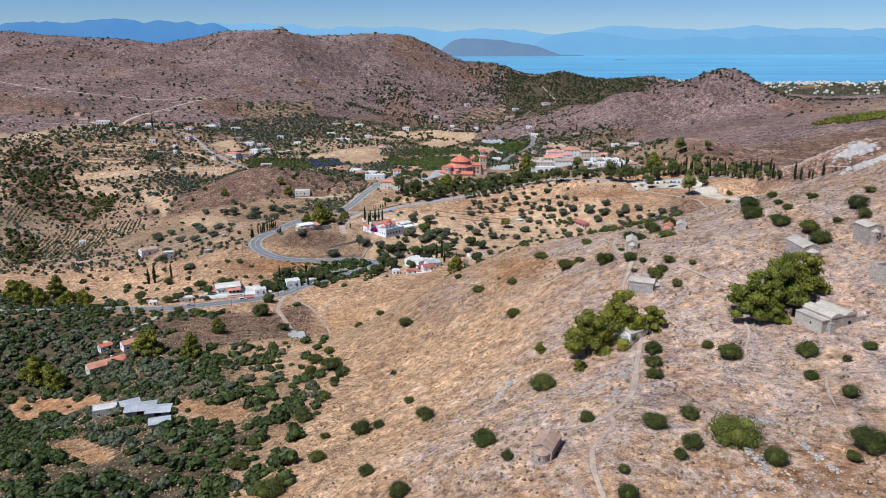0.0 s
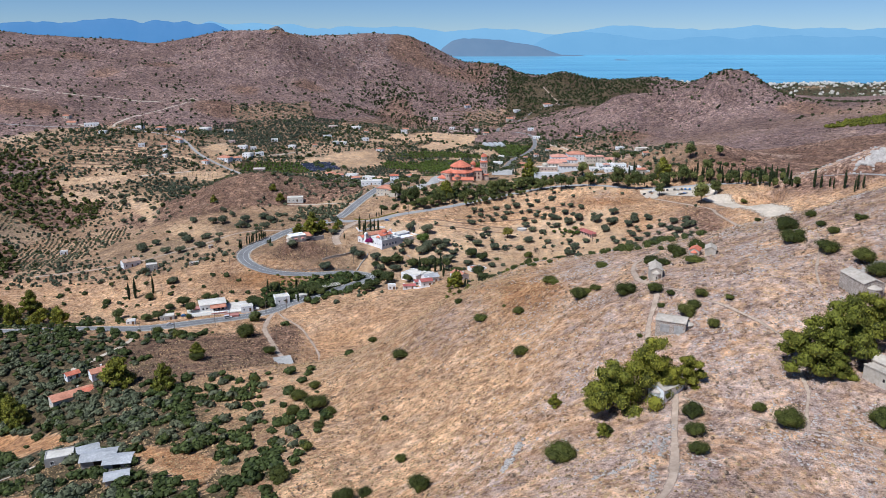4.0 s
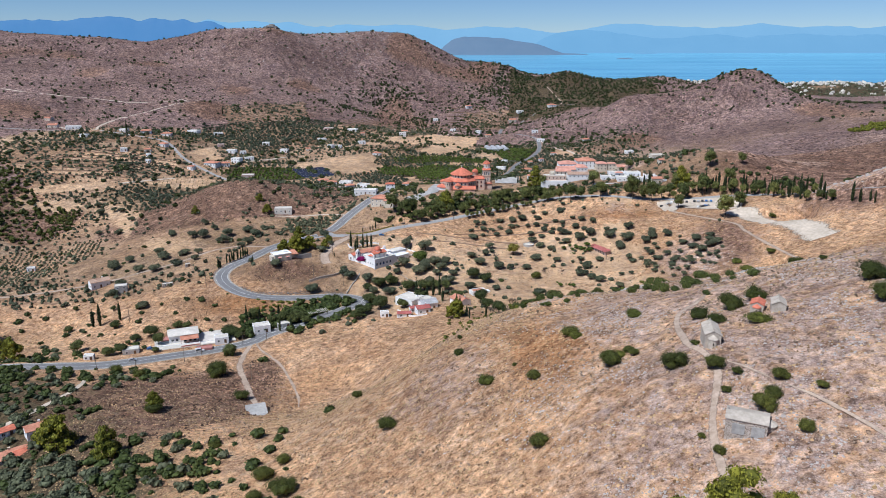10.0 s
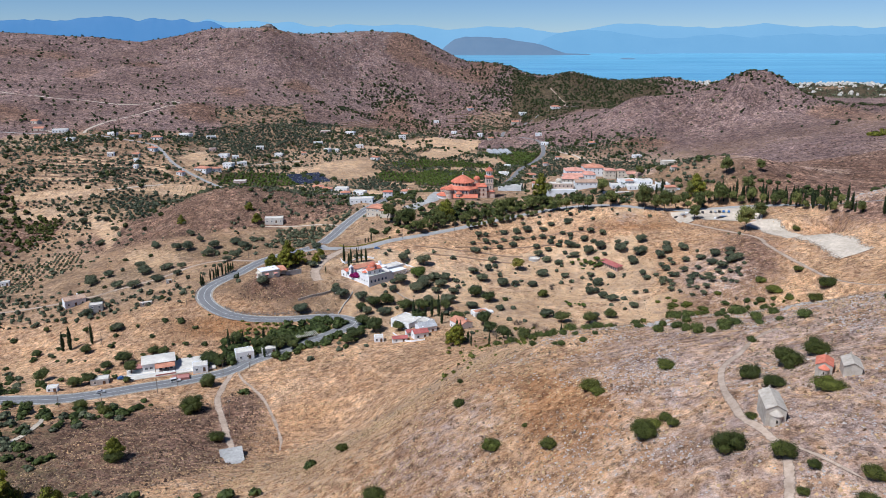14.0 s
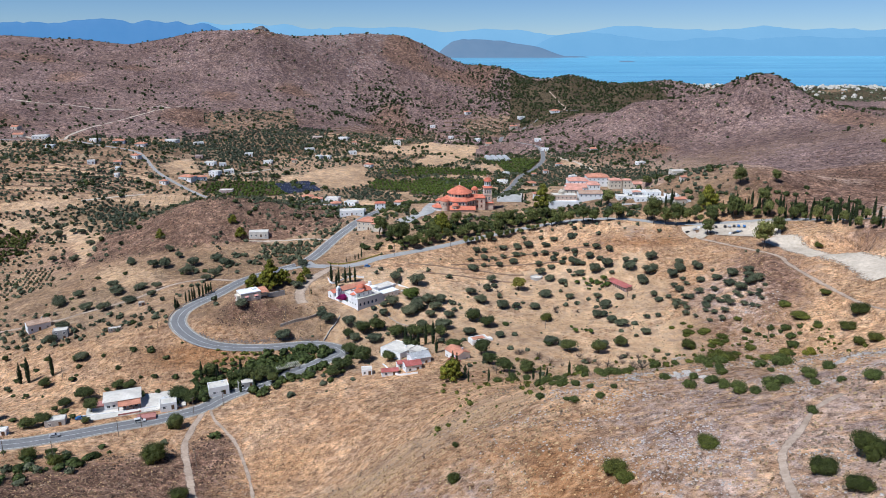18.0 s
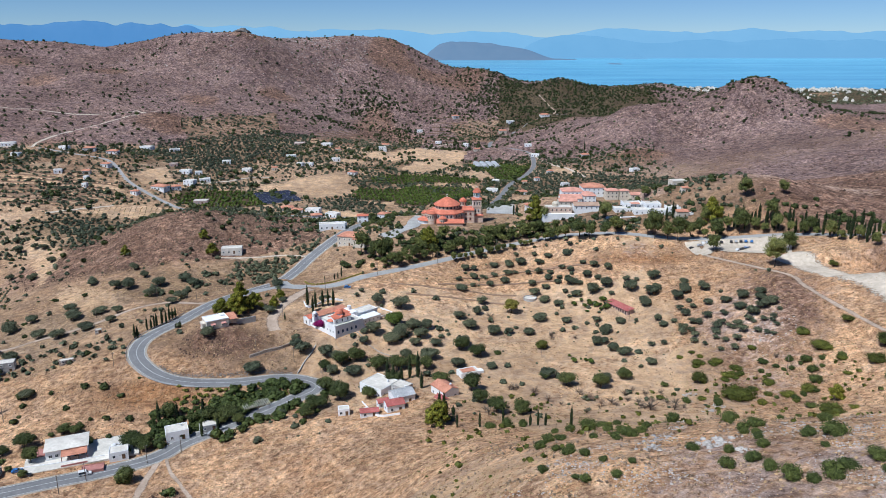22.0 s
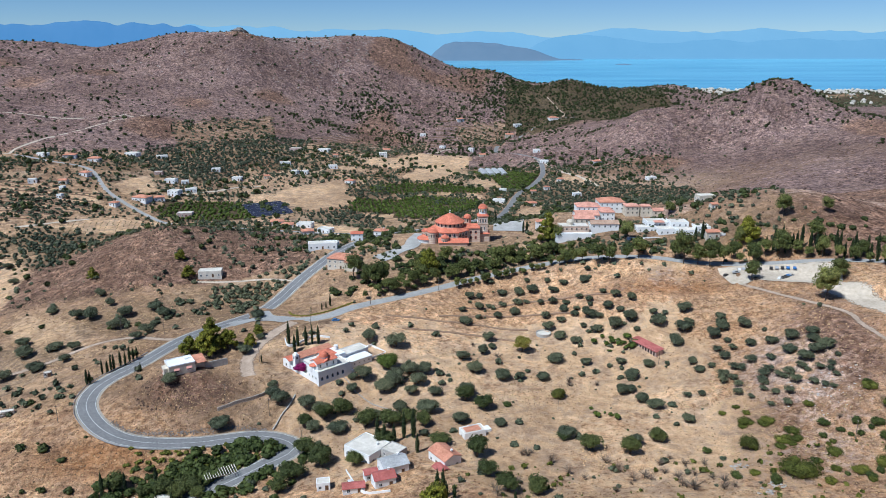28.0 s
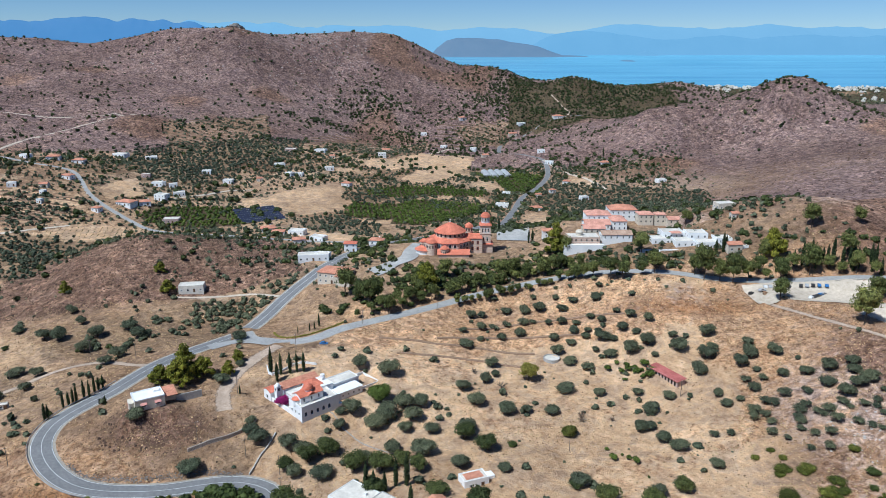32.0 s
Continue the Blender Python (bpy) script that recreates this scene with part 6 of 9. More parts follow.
joined("reed_meadow", TINY, ox, oy, 1.2 + 0.5 * r_.random(len(ox)), LEAF_CUSHION, "yellow-green patch of reeds in the gully", "reeds", seed=29)


def terrace_lines(plots, gap, seed):
    """Level lines across the plots where the terrace walls run."""
    r = np.random.default_rng(seed)
    for p in plots:
        q = np.array(p, float)
        lo, hi = q.min(0), q.max(0)
        for y0 in np.arange(lo[1] + 3, hi[1] - 2, gap):
            x = np.arange(lo[0], hi[0], 3.0)
            y = y0 + 9 * lattice(x / 70, x * 0 + y0 / 40, seed) + r.normal(0, 1.0)
            k = within([p], x, y) & (lattice(x / 22, y / 9, seed + 1) > -0.5)
            yield x[k], y[k], r


tv, tf, rows_x, rows_y = [], [], [], []
for lx, ly, r_ in terrace_lines(TERRACES, 8.5, 44):
    lz = levels(lx, ly)
    for k in range(len(lx) - 1):
        if lx[k + 1] - lx[k] > 3.5:
            continue
        o = len(tv)
        for i in (k, k + 1):
            tv += [(lx[i], ly[i] - 0.5, lz[i] - 0.8), (lx[i], ly[i] - 0.35, lz[i] + 0.9), (lx[i], ly[i] + 0.5, lz[i] + 1.0), (lx[i], ly[i] + 1.6, lz[i] - 0.5)]
        tf += [(o, o + 4, o + 5, o + 1), (o + 1, o + 5, o + 6, o + 2), (o + 2, o + 6, o + 7, o + 3)]
    k = r_.random(len(lx)) < 0.5
    rows_x.append(lx[k])
    rows_y.append(ly[k] + 1.2 + r_.normal(0, 0.8, k.sum()))
tagged(new("terrace_walls", mesh_from("terrace_walls", tv, tf, EARTH_BANK)), "long dry-stone terrace walls across the valley slopes", "terrace walls", kind="stuff")
ox, oy = np.concatenate(rows_x), np.concatenate(rows_y)
joined("terrace_trees", SMALL, ox, oy, 1.2 + 1.6 * r_.random(len(ox)), LEAF_OLIVE, "olive trees in lines along the terrace walls", "olive trees", seed=30)


def hill_shrubs(x, y):
    d = 0.20 * soft(-40, 60, y - (1325 + 0.68 * np.minimum(0, x + 150) + 0.25 * np.maximum(0, -x - 500) - 0.25 * np.maximum(0, x))) * (0.6 + 0.9 * (lattice(x / 70, y / 70, 71) > -0.1))
    d += 1.0 * blob(x, y, -130, 1640, 50, 90, -25) + 1.2 * blob(x, y, 140, 1780, 110, 130, 20) + 0.75 * blob(x, y, 400, 1880, 190, 90) + 0.9 * blob(x, y, -165, 1440, 40, 16)
    d += 0.45 * blob(x, y, 480, 1330, 110, 80) + 0.6 * blob(x, y, 600, 1250, 90, 60) + 0.5 * blob(x, y, 560, 1060, 60, 30)
    d += 0.02 * blob(x, y, 380, 850, 200, 120) + 0.03 * blob(x, y, -215, 765, 85, 48) + 0.35 * blob(x, y, 455, 1300, 70, 50) + 0.10 * blob(x, y, 450, 1300, 150, 110) + 0.6 * blob(x, y, 40, 1470, 120, 60)
    d = d * np.where((x > 250) & (y < 1050), 0.35, 1.0)
    return np.clip(d, 0, 1)


tx, ty = scatter(52000, -1250, 900, 740, 2080, hill_shrubs, 73)
joined("hill_shrubs", TINY, tx, ty, 0.9 + 2.7 * np.random.default_rng(12).random(len(tx)) ** 2.6, LEAF_DARK, "dark green shrubs dotted over the brown hills", "shrubs", seed=16)
tx, ty = scatter(110000, -1150, 900, 720, 2050, lambda x, y: np.clip(0.3 + 0.6 * lattice(x / 14, y / 14, 76), 0, 1) * (zones(x, y, x)[:, 1] > 0.4), 75)
joined("far_heath_scrub", TUFTS[:2], tx, ty, 0.5 + 1.0 * np.random.default_rng(13).random(len(tx)) ** 2, DARK_HEATHER, "brown heath scrub over the far hills", "dry scrub", seed=17)
tx, ty = scatter(5200, -600, -120, 1550, 2000, lambda x, y: np.clip(0.9 * blob(x, y, -230, 1830, 120, 130) + 0.8 * blob(x, y, -363, 1722, 16, 20) + 0.06, 0, 1), 77)
joined("hilltop_rocks", ROCKS, tx, ty, 0.5 + 1.3 * np.random.default_rng(14).random(len(tx)) ** 2, STONE, "grey limestone outcrops along the hill crest", "rocks", sink=0.0, seed=18)
tx, ty = scatter(400, -374, -352, 1712, 1735, lambda x, y: 0.6 + 0 * x, 78)
crag_d = np.exp(-((tx + 363) ** 2 + (ty - 1723) ** 2) / 60)
joined("summit_crag", ROCKS, tx, ty, 0.8 + 1.4 * np.random.default_rng(15).random(len(tx)) + 3.2 * crag_d, GREY_ROCK, "dark rocky crag on the hilltop", "rocks", sink=-0.8, seed=19)
tx, ty = scatter(1500, 280, 420, 590, 690, lambda x, y: blob(x, y, 345, 638, 35, 22), 79)
joined("ridge_crag", ROCKS, tx, ty, 0.6 + 1.8 * np.random.default_rng(16).random(len(tx)) ** 2, STONE, "pale limestone crag on the ridge", "rocks", sink=0.1, seed=20)


def crag_block(seed):
    """A craggy limestone boulder with broken facets."""
    r = np.random.default_rng(seed)
    v, f = ICO2
    cuts = r.standard_normal((9, 3))
    cuts /= np.linalg.norm(cuts, axis=1)[:, None]
    w = v * (0.92 + 0.12 * r.random((len(v), 1)))
    for n, d in zip(cuts, 0.55 + 0.3 * r.random(9)):
        over = np.maximum(0, w @ n - d)
        w = w - over[:, None] * n
    return [tuple(q) for q in w * np.array([1, 0.8, 0.75])], f


CRAGS = [crag_block(90 + k) for k in range(5)]
for x0, y0, wide, deep, count, low, high, seed, label in ((168, 288, 9, 6, 120, 0.6, 2.6, 61, "pale limestone crag on the shoulder of the chapel hill"), (326, 586, 16, 12, 150, 1.0, 4.2, 62, "pale limestone crags above the slope road"),
                                                         (75, 367, 5, 4, 46, 0.4, 1.5, 63, "limestone outcrop on the saddle"), (79, 358, 3, 2, 22, 0.3, 1.2, 64, "limestone outcrop beside the footpath"),
                                                         (176, 548, 16, 18, 120, 0.2, 0.75, 65, "pale grey ledges of rock on the rusty slope")):
    r_ = np.random.default_rng(seed)
    cx_, cy_ = r_.normal(x0, wide * 0.5, count), r_.normal(y0, deep * 0.5, count)
    joined("limestone_crag", CRAGS, cx_, cy_, low + (high - low) * r_.random(count) ** 2.2, STONE, label, "rocks", sink=0.15, seed=seed)


def thicket_patch(x, y):
    """Wooded gullies and slopes of the far hills."""
    d = 1.5 * blob(x, y, 165, 1800, 55, 130, -14) + 1.3 * blob(x, y, 120, 1700, 50, 50) + 0.9 * blob(x, y, -30, 1640, 60, 50) + 0.8 * blob(x, y, -62, 1547, 40, 50) + 0.9 * blob(x, y, -120, 1640, 30, 80, -25) + 0.55 * blob(x, y, 430, 1900, 170, 60) + 1.5 * blob(x, y, -180, 1466, 36, 16) + 1.0 * blob(x, y, 400, 1886, 130, 40) + 0.9 * blob(x, y, -130, 1650, 34, 22, 20) + 0.9 * blob(x, y, -172, 1420, 20, 40)
    d += 1.3 * blob(x, y, 170, 1760, 60, 90, 20) + 0.6 * blob(x, y, 350, 1860, 110, 70) + 0.8 * blob(x, y, 620, 1240, 60, 40) + 0.8 * blob(x, y, 60, 1500, 80, 60) + 0.7 * blob(x, y, 110, 1640, 60, 60) + 0.35 * blob(x, y, 490, 1325, 60, 45)
    d = d + 0.95 * within(FAR_WOOD, x + 20 * lattice(x / 40, y / 40, 57), y)
    return np.clip(d * (0.55 + 0.9 * lattice(x / 25, y / 25, 55)), 0, 1)


tx, ty = scatter(34000, -240, 760, 890, 2020, thicket_patch, 56)
joined("wooded_gullies", TINY, tx, ty, 1.5 + 2.2 * np.random.default_rng(23).random(len(tx)), LEAF_DARK, "dark green scrub woods in the gullies of the hills", "scrub wood", seed=28)
PINE_BELT = [[(468, 950), (506, 972), (600, 950), (600, 915), (500, 918)]]
ox, oy, r_ = plant_rows(PINE_BELT, 4.6, 12, 1.3, 0.93, 18)
joined("pine_belt", FINE[:2], ox, oy, 2.2 + 1.6 * r_.random(len(ox)), LEAF_PINE, "belt of young bright green pines on the slope", "pine wood", seed=41)
ox, oy, r_ = plant_rows(CHURCH_GARDENS, 4.8, 25, 1.8, 0.72, 19)
k = (np.hypot(ox - 18.4, oy - 777) > 27)
joined("church_garden_trees", FINE, ox[k], oy[k], 1.3 + 2.1 * r_.random(k.sum()), LEAF_TREE, "mixed garden trees and shrubs round the church", "trees", seed=42)
ox, oy, r_ = plant_rows(LANE_GROVES, 4.6, 30, 0.9, 0.92, 20)
joined("lane_grove", FINE[:2], ox, oy, 1.7 + 1.0 * r_.random(len(ox)), LEAF_OLIVE, "close olive grove between the lane and the road", "olive grove", seed=43)
# reeds and green thicket inside the hairpin, roadside belt of trees on the right slope
tx, ty = scatter(700, -120, -50, 505, 545, lambda x, y: blob(x, y, -85, 527, 26, 7, -6) * 1.2, 81)
joined("reed_bed", FINE, tx, ty, 0.9 + 0.8 * np.random.default_rng(17).random(len(tx)), LEAF_CUSHION, "green reeds and bramble below the hairpin", "reeds", seed=21)
tx, ty = scatter(900, 150, 420, 640, 790, lambda x, y: np.clip(blob(x, y, 260, 695, 90, 14, -22) + 0.7 * blob(x, y, 340, 655, 70, 14, -25), 0, 1) * 0.6, 83)
joined("slope_trees", FINE, tx, ty, 1.6 + 1.9 * np.random.default_rng(18).random(len(tx)), LEAF_TREE, "belt of small trees along the slope road", "trees", seed=22)
tx, ty = scatter(1000, -60, 200, 670, 760, lambda x, y: np.clip(blob(x, y, 40, 728, 70, 9, 4) + 0.7 * blob(x, y, -30, 706, 30, 9, 30) + 0.9 * blob(x, y, 135, 712, 50, 8, -14), 0, 1) * 0.7, 84, gap=3.0)
joined("crest_thicket", FINE, tx, ty, 1.8 + 1.9 * np.random.default_rng(19).random(len(tx)), LEAF_TREE, "thicket of trees between the church and the road", "trees", seed=23)
tx, ty = scatter(220, -185, -90, 640, 725, lambda x, y: np.clip(blob(x, y, -128, 690, 26, 22, 30) + 0.6 * blob(x, y, -165, 672, 26, 12), 0, 1), 86)
joined("lane_olives", FINE, tx, ty, 1.7 + 1.3 * np.random.default_rng(20).random(len(tx)), LEAF_OLIVE, "olive grove at the foot of the brown hill", "olive grove", seed=24)
tx, ty = scatter(500, -50, 110, 660, 760, lambda x, y: 0.25 * soft(0, 6, y - (690 + 0.33 * x)) * (1 - soft(100, 112, x)) + 0.5 * blob(x, y, 10, 752, 40, 5), 88)
joined("church_slope_shrubs", FINE, tx, ty, 0.9 + 1.8 * np.random.default_rng(24).random(len(tx)), LEAF_TREE, "shrubs and hedges on the bank below the church", "shrubs", seed=33)
tx, ty = scatter(2400, -460, -130, 480, 860, lambda x, y: 0.22 * (1 - 0.85 * blob(x, y, -210, 650, 70, 70)) * (zones(x, y, x)[:, 1] < 0.4) * (0.3 + (lattice(x / 35, y / 35, 58) > 0.0)), 89)
joined("valley_shrubs", FINE, tx, ty, 0.8 + 1.8 * np.random.default_rng(25).random(len(tx)), LEAF_TREE, "scattered green shrubs and small trees in the near valley", "shrubs", seed=34)
tx, ty = scatter(1500, -130, -45, 490, 545, lambda x, y: np.clip(1.3 * blob(x, y, -85, 517, 32, 11, 30) + 0.9 * blob(x, y, -66, 530, 14, 10), 0, 1) * 0.55, 93)
joined("roadside_grove", FINE, tx, ty, 1.5 + 2.0 * np.random.default_rng(26).random(len(tx)), LEAF_WOOD, "dense dark grove between the road and the hairpin", "trees", seed=35)
tx, ty = scatter(1500, -70, 130, 480, 640, lambda x, y: np.clip(0.55 * blob(x, y, -22, 540, 34, 16) + 0.30 * blob(x, y, 0, 590, 24, 14) + 0.10 + 0.25 * blob(x, y, 70, 497, 50, 8), 0, 1) * 0.7, 94)
joined("field_shrubs", FINE, tx, ty, 0.6 + 1.9 * np.random.default_rng(27).random(len(tx)) ** 1.6, LEAF_OLIVE, "small olive shrubs and saplings in the bowl field", "shrubs", seed=36)
tx, ty = scatter(2600, 0, 200, 380, 520, lambda x, y: 0.10 + 0.35 * (lattice(x / 22, y / 22, 59) > 0.2) * soft(430, 470, y), 95)
joined("saddle_scrub", CUSHION, tx, ty, 0.5 + 1.2 * np.random.default_rng(28).random(len(tx)) ** 2, LEAF_CUSHION, "low green scrub dotted over the saddle", "shrubs", seed=37)
tx, ty = scatter(20000, -215, -60, 490, 610, lambda x, y: np.clip(0.8 * blob(x, y, -150, 525, 45, 24) + 0.9 * blob(x, y, -105, 573, 32, 20), 0, 1) * (0.35 + 0.65 * (lattice(x / 9, y / 9, 60) > 0)), 96)
joined("hairpin_scrub", TUFTS, tx, ty, 0.15 + 0.38 * np.random.default_rng(29).random(len(tx)) ** 2, RUST_TUFT, "rusty dry scrub on the slopes round the hairpin", "dry scrub", seed=38)
rx_ = np.array(OUTCROP, float).repeat(26, axis=0) + np.random.default_rng(30).normal(0, 1.7, (26 * len(OUTCROP), 2))
joined("rock_outcrop", ROCKS, rx_[:, 0], rx_[:, 1], 0.2 + 0.7 * np.random.default_rng(31).random(len(rx_)) ** 2, STONE, "pale limestone outcrop breaking through the saddle", "rocks", sink=0.3, seed=39)
# coastal town far beyond the hills
tx, ty = scatter(9000, 250, 2000, 2120, 2440, lambda x, y: 0.6 + 0 * x, 87)
joined("coastal_trees", [small_crown(130 + k, 3, 0.5, 1) for k in range(3)], tx, ty, 1.8 + 2.4 * np.random.default_rng(21).random(len(tx)), LEAF_OLIVE, "trees and gardens on the coastal plain", "trees", seed=25)

# ---- building materials ----
def tile_material(name, dark, light):
    m = Mat(name, 0.85, spec=0.2)
    c = m.ramp(m.noise(1.3, 4, 0.7), [(0.3, dark), (0.7, light)])
    v = m.ramp(m.noise(0.25, 3), [(0.35, (0.78, 0.74, 0.72)), (0.65, (1.08, 1.08, 1.08))])
    m.color(m.mix(1.0, c, v, "MULTIPLY"))
    m.bump(m.noise(5.0, 2), 0.8, 0.06)
    return m.mat


WHITEWASH = surface("whitewash", (0.82, 0.82, 0.81), (0.90, 0.90, 0.89), 0.9, 0.9, 0.15, 0.2, stain=0.08)
CREAM = surface("cream_render", (0.60, 0.53, 0.43), (0.74, 0.67, 0.56), 0.9, 0.9, 0.2, stain=0.12)
PINK_WASH = surface("faded_pink_render", (0.52, 0.36, 0.32), (0.66, 0.50, 0.44), 1.2, 0.9, 0.2)
ROOF_TILE = tile_material("orange_roof_tiles", (0.47, 0.20, 0.125), (0.68, 0.33, 0.22))
RED_TILE = tile_material("red_roof_tiles", (0.52, 0.150, 0.090), (0.74, 0.260, 0.165))
SALMON_TILE = tile_material("salmon_roof_tiles", (0.56, 0.26, 0.19), (0.76, 0.42, 0.32))
OLD_TILE = tile_material("weathered_roof_tiles", (0.36, 0.235, 0.165), (0.58, 0.415, 0.31))
RED_METAL = tile_material("faded_red_sheet_roof", (0.36, 0.10, 0.09), (0.50, 0.17, 0.15))
CONCRETE = surface("concrete", (0.36, 0.35, 0.33), (0.56, 0.54, 0.51), 1.0, 0.95, 0.3)
ROOF_SCREED = surface("pale_roof_screed", (0.64, 0.59, 0.51), (0.82, 0.77, 0.69), 0.8, 0.9, 0.2)
SHEET = surface("galvanised_sheet", (0.36, 0.37, 0.38), (0.62, 0.62, 0.62), 1.5, 0.5, 0.15, 0.5)
RUBBLE_WALL = Mat("rubble_stone_wall", 0.95, spec=0.1)
_c = RUBBLE_WALL.ramp(RUBBLE_WALL.cells(4.5, "Distance"), [(0.0, (0.64, 0.58, 0.52)), (0.45, (0.50, 0.44, 0.385)), (0.8, (0.25, 0.205, 0.17))])
RUBBLE_WALL.color(RUBBLE_WALL.mix(1.0, _c, RUBBLE_WALL.ramp(RUBBLE_WALL.noise(0.7, 4), [(0.3, (0.75, 0.74, 0.72)), (0.7, (1.12, 1.1, 1.08))]), "MULTIPLY"))
RUBBLE_WALL.bump(RUBBLE_WALL.cells(4.5, "Distance"), 0.8, 0.12)
RUBBLE_WALL = RUBBLE_WALL.mat
CHURCH_STONE = Mat("banded_church_stone", 0.9, spec=0.2)
_n = CHURCH_STONE.node("ShaderNodeSeparateXYZ")
CHURCH_STONE.link(CHURCH_STONE.place(), _n.inputs[0])
_band = CHURCH_STONE.math("GREATER_THAN", CHURCH_STONE.math("FRACT", CHURCH_STONE.math("MULTIPLY", _n.outputs[2], 0.8)), 0.62)
_s = CHURCH_STONE.ramp(CHURCH_STONE.noise(2.0, 4), [(0.3, (0.54, 0.42, 0.33)), (0.7, (0.70, 0.57, 0.47))])
CHURCH_STONE.color(CHURCH_STONE.mix(CHURCH_STONE.math("MULTIPLY", _band, 0.6), _s, (0.50, 0.285, 0.215)))
CHURCH_STONE = CHURCH_STONE.mat
GLASS = surface("dark_window_glass", (0.020, 0.026, 0.034), (0.045, 0.055, 0.068), 1.0, 0.12, 0.0, 0.6, stain=0.0)
# Near-black slabs on uncut walls; the shade inside openings is put into their colour.
DARK_GAP = surface("dark_opening", (0.018, 0.015, 0.013), (0.035, 0.030, 0.026), 1.0, 0.95, 0.0, stain=0.0)
BLUE_PAINT = surface("blue_paint", (0.06, 0.16, 0.36), (0.09, 0.22, 0.46), 2.0, 0.6, 0.0)
BROWN_WOOD = surface("brown_wood", (0.11, 0.06, 0.035), (0.22, 0.13, 0.075), 3.0, 0.8, 0.2)
POLE_WOOD = surface("weathered_pole", (0.13, 0.10, 0.08), (0.26, 0.21, 0.17), 3.0, 0.9, 0.2)
AWNING = surface("salmon_awning", (0.58, 0.27, 0.22), (0.70, 0.36, 0.30), 2.0, 0.9, 0.0)
TERRACE_RED = surface("red_terrace_tiles", (0.40, 0.17, 0.145), (0.54, 0.26, 0.22), 1.0, 0.85, 0.2)
PANEL_BLUE = surface("solar_cells", (0.030, 0.035, 0.060), (0.050, 0.056, 0.090), 0.6, 0.2, 0.0, 0.6)


class Shape:
    """Gathers the pieces of one part's mesh."""

    def __init__(self):
        self.v, self.f = [], []

    def add(self, v, f):
        o = len(self.v)
        self.v += [tuple(map(float, q)) for q in v]
        self.f += [tuple(a + o for a in q) for q in f]
        return self

    def box(self, x0, x1, y0, y1, z0, z1, taper=0.0):
        t = taper
        return self.add([(x0, y0, z0), (x1, y0, z0), (x1, y1, z0), (x0, y1, z0), (x0 + t, y0 + t, z1), (x1 - t, y0 + t, z1), (x1 - t, y1 - t, z1), (x0 + t, y1 - t, z1)],
                        [(0, 3, 2, 1), (4, 5, 6, 7), (0, 1, 5, 4), (1, 2, 6, 5), (2, 3, 7, 6), (3, 0, 4, 7)])

    def gable(self, x0, x1, y0, y1, z, rise, over=0.35, thick=0.18):
        """Ridge along x, with a thickness."""
        ym = (y0 + y1) / 2
        drop = rise * over / ((y1 - y0) / 2)
        p = []
        for x in (x0 - over, x1 + over):
            p += [(x, y0 - over, z - drop), (x, ym, z + rise), (x, y1 + over, z - drop), (x, y1 + over, z - drop + thick), (x, ym, z + rise + thick), (x, y0 - over, z - drop + thick)]
        q = [(0, 1, 4, 5), (1, 2, 3, 4), (6, 11, 10, 7), (7, 10, 9, 8)]
        q += [(5, 4, 10, 11), (4, 3, 9, 10), (0, 6, 7, 1), (1, 7, 8, 2), (0, 5, 11, 6), (2, 8, 9, 3)]
        return self.add(p, q)

    def hip(self, x0, x1, y0, y1, z, rise, over=0.5, thick=0.2):
        x0, x1, y0, y1 = x0 - over, x1 + over, y0 - over, y1 + over
        long_x = (x1 - x0) >= (y1 - y0)
        d = min(x1 - x0, y1 - y0) / 2
        a, b = ((x0 + d, (y0 + y1) / 2), (x1 - d, (y0 + y1) / 2)) if long_x else (((x0 + x1) / 2, y0 + d), ((x0 + x1) / 2, y1 - d))
        v = [(x0, y0, z), (x1, y0, z), (x1, y1, z), (x0, y1, z), (x0, y0, z + thick), (x1, y0, z + thick), (x1, y1, z + thick), (x0, y1, z + thick), (*a, z + thick + rise), (*b, z + thick + rise)]
        f = [(0, 3, 2, 1), (0, 1, 5, 4), (1, 2, 6, 5), (2, 3, 7, 6), (3, 0, 4, 7)]
        f += [(4, 5, 9, 8), (5, 6, 9), (6, 7, 8, 9), (7, 4, 8)] if long_x else [(4, 5, 8), (5, 6, 9, 8), (6, 7, 9), (7, 4, 8, 9)]
        return self.add(v, f)

    def lathe(self, profile, seg, cx=0.0, cy=0.0, arc=(0, 360), phase=0.0):
        """Turn a profile of (radius, height) round an upright axis."""
        full = arc[1] - arc[0] >= 359.9
        n = seg if full else seg + 1
        v, f = [], []
        for r, z in profile:
            for k in range(n):
                t = radians(arc[0] + (arc[1] - arc[0]) * k / seg + phase)
                v.append((cx + r * math.cos(t), cy + r * math.sin(t), z))
        for j in range(len(profile) - 1):
            for k in range(seg):
                a, b = j * n + k, j * n + (k + 1) % n
                f.append((a, b, b + n, a + n))
        return self.add(v, f)

    def wall_with_gable(self, x0, x1, y0, y1, z0, z1, rise):
        """Walls with pointed ends under a gable along x."""
        ym = (y0 + y1) / 2
        v = [(x0, y0, z0), (x1, y0, z0), (x1, y1, z0), (x0, y1, z0), (x0, y0, z1), (x1, y0, z1), (x1, y1, z1), (x0, y1, z1), (x0, ym, z1 + rise), (x1, ym, z1 + rise)]
        return self.add(v, [(0, 3, 2, 1), (0, 1, 5, 4), (2, 3, 7, 6), (1, 2, 6, 9, 5), (3, 0, 4, 8, 7), (4, 5, 9, 8), (6, 7, 8, 9)])


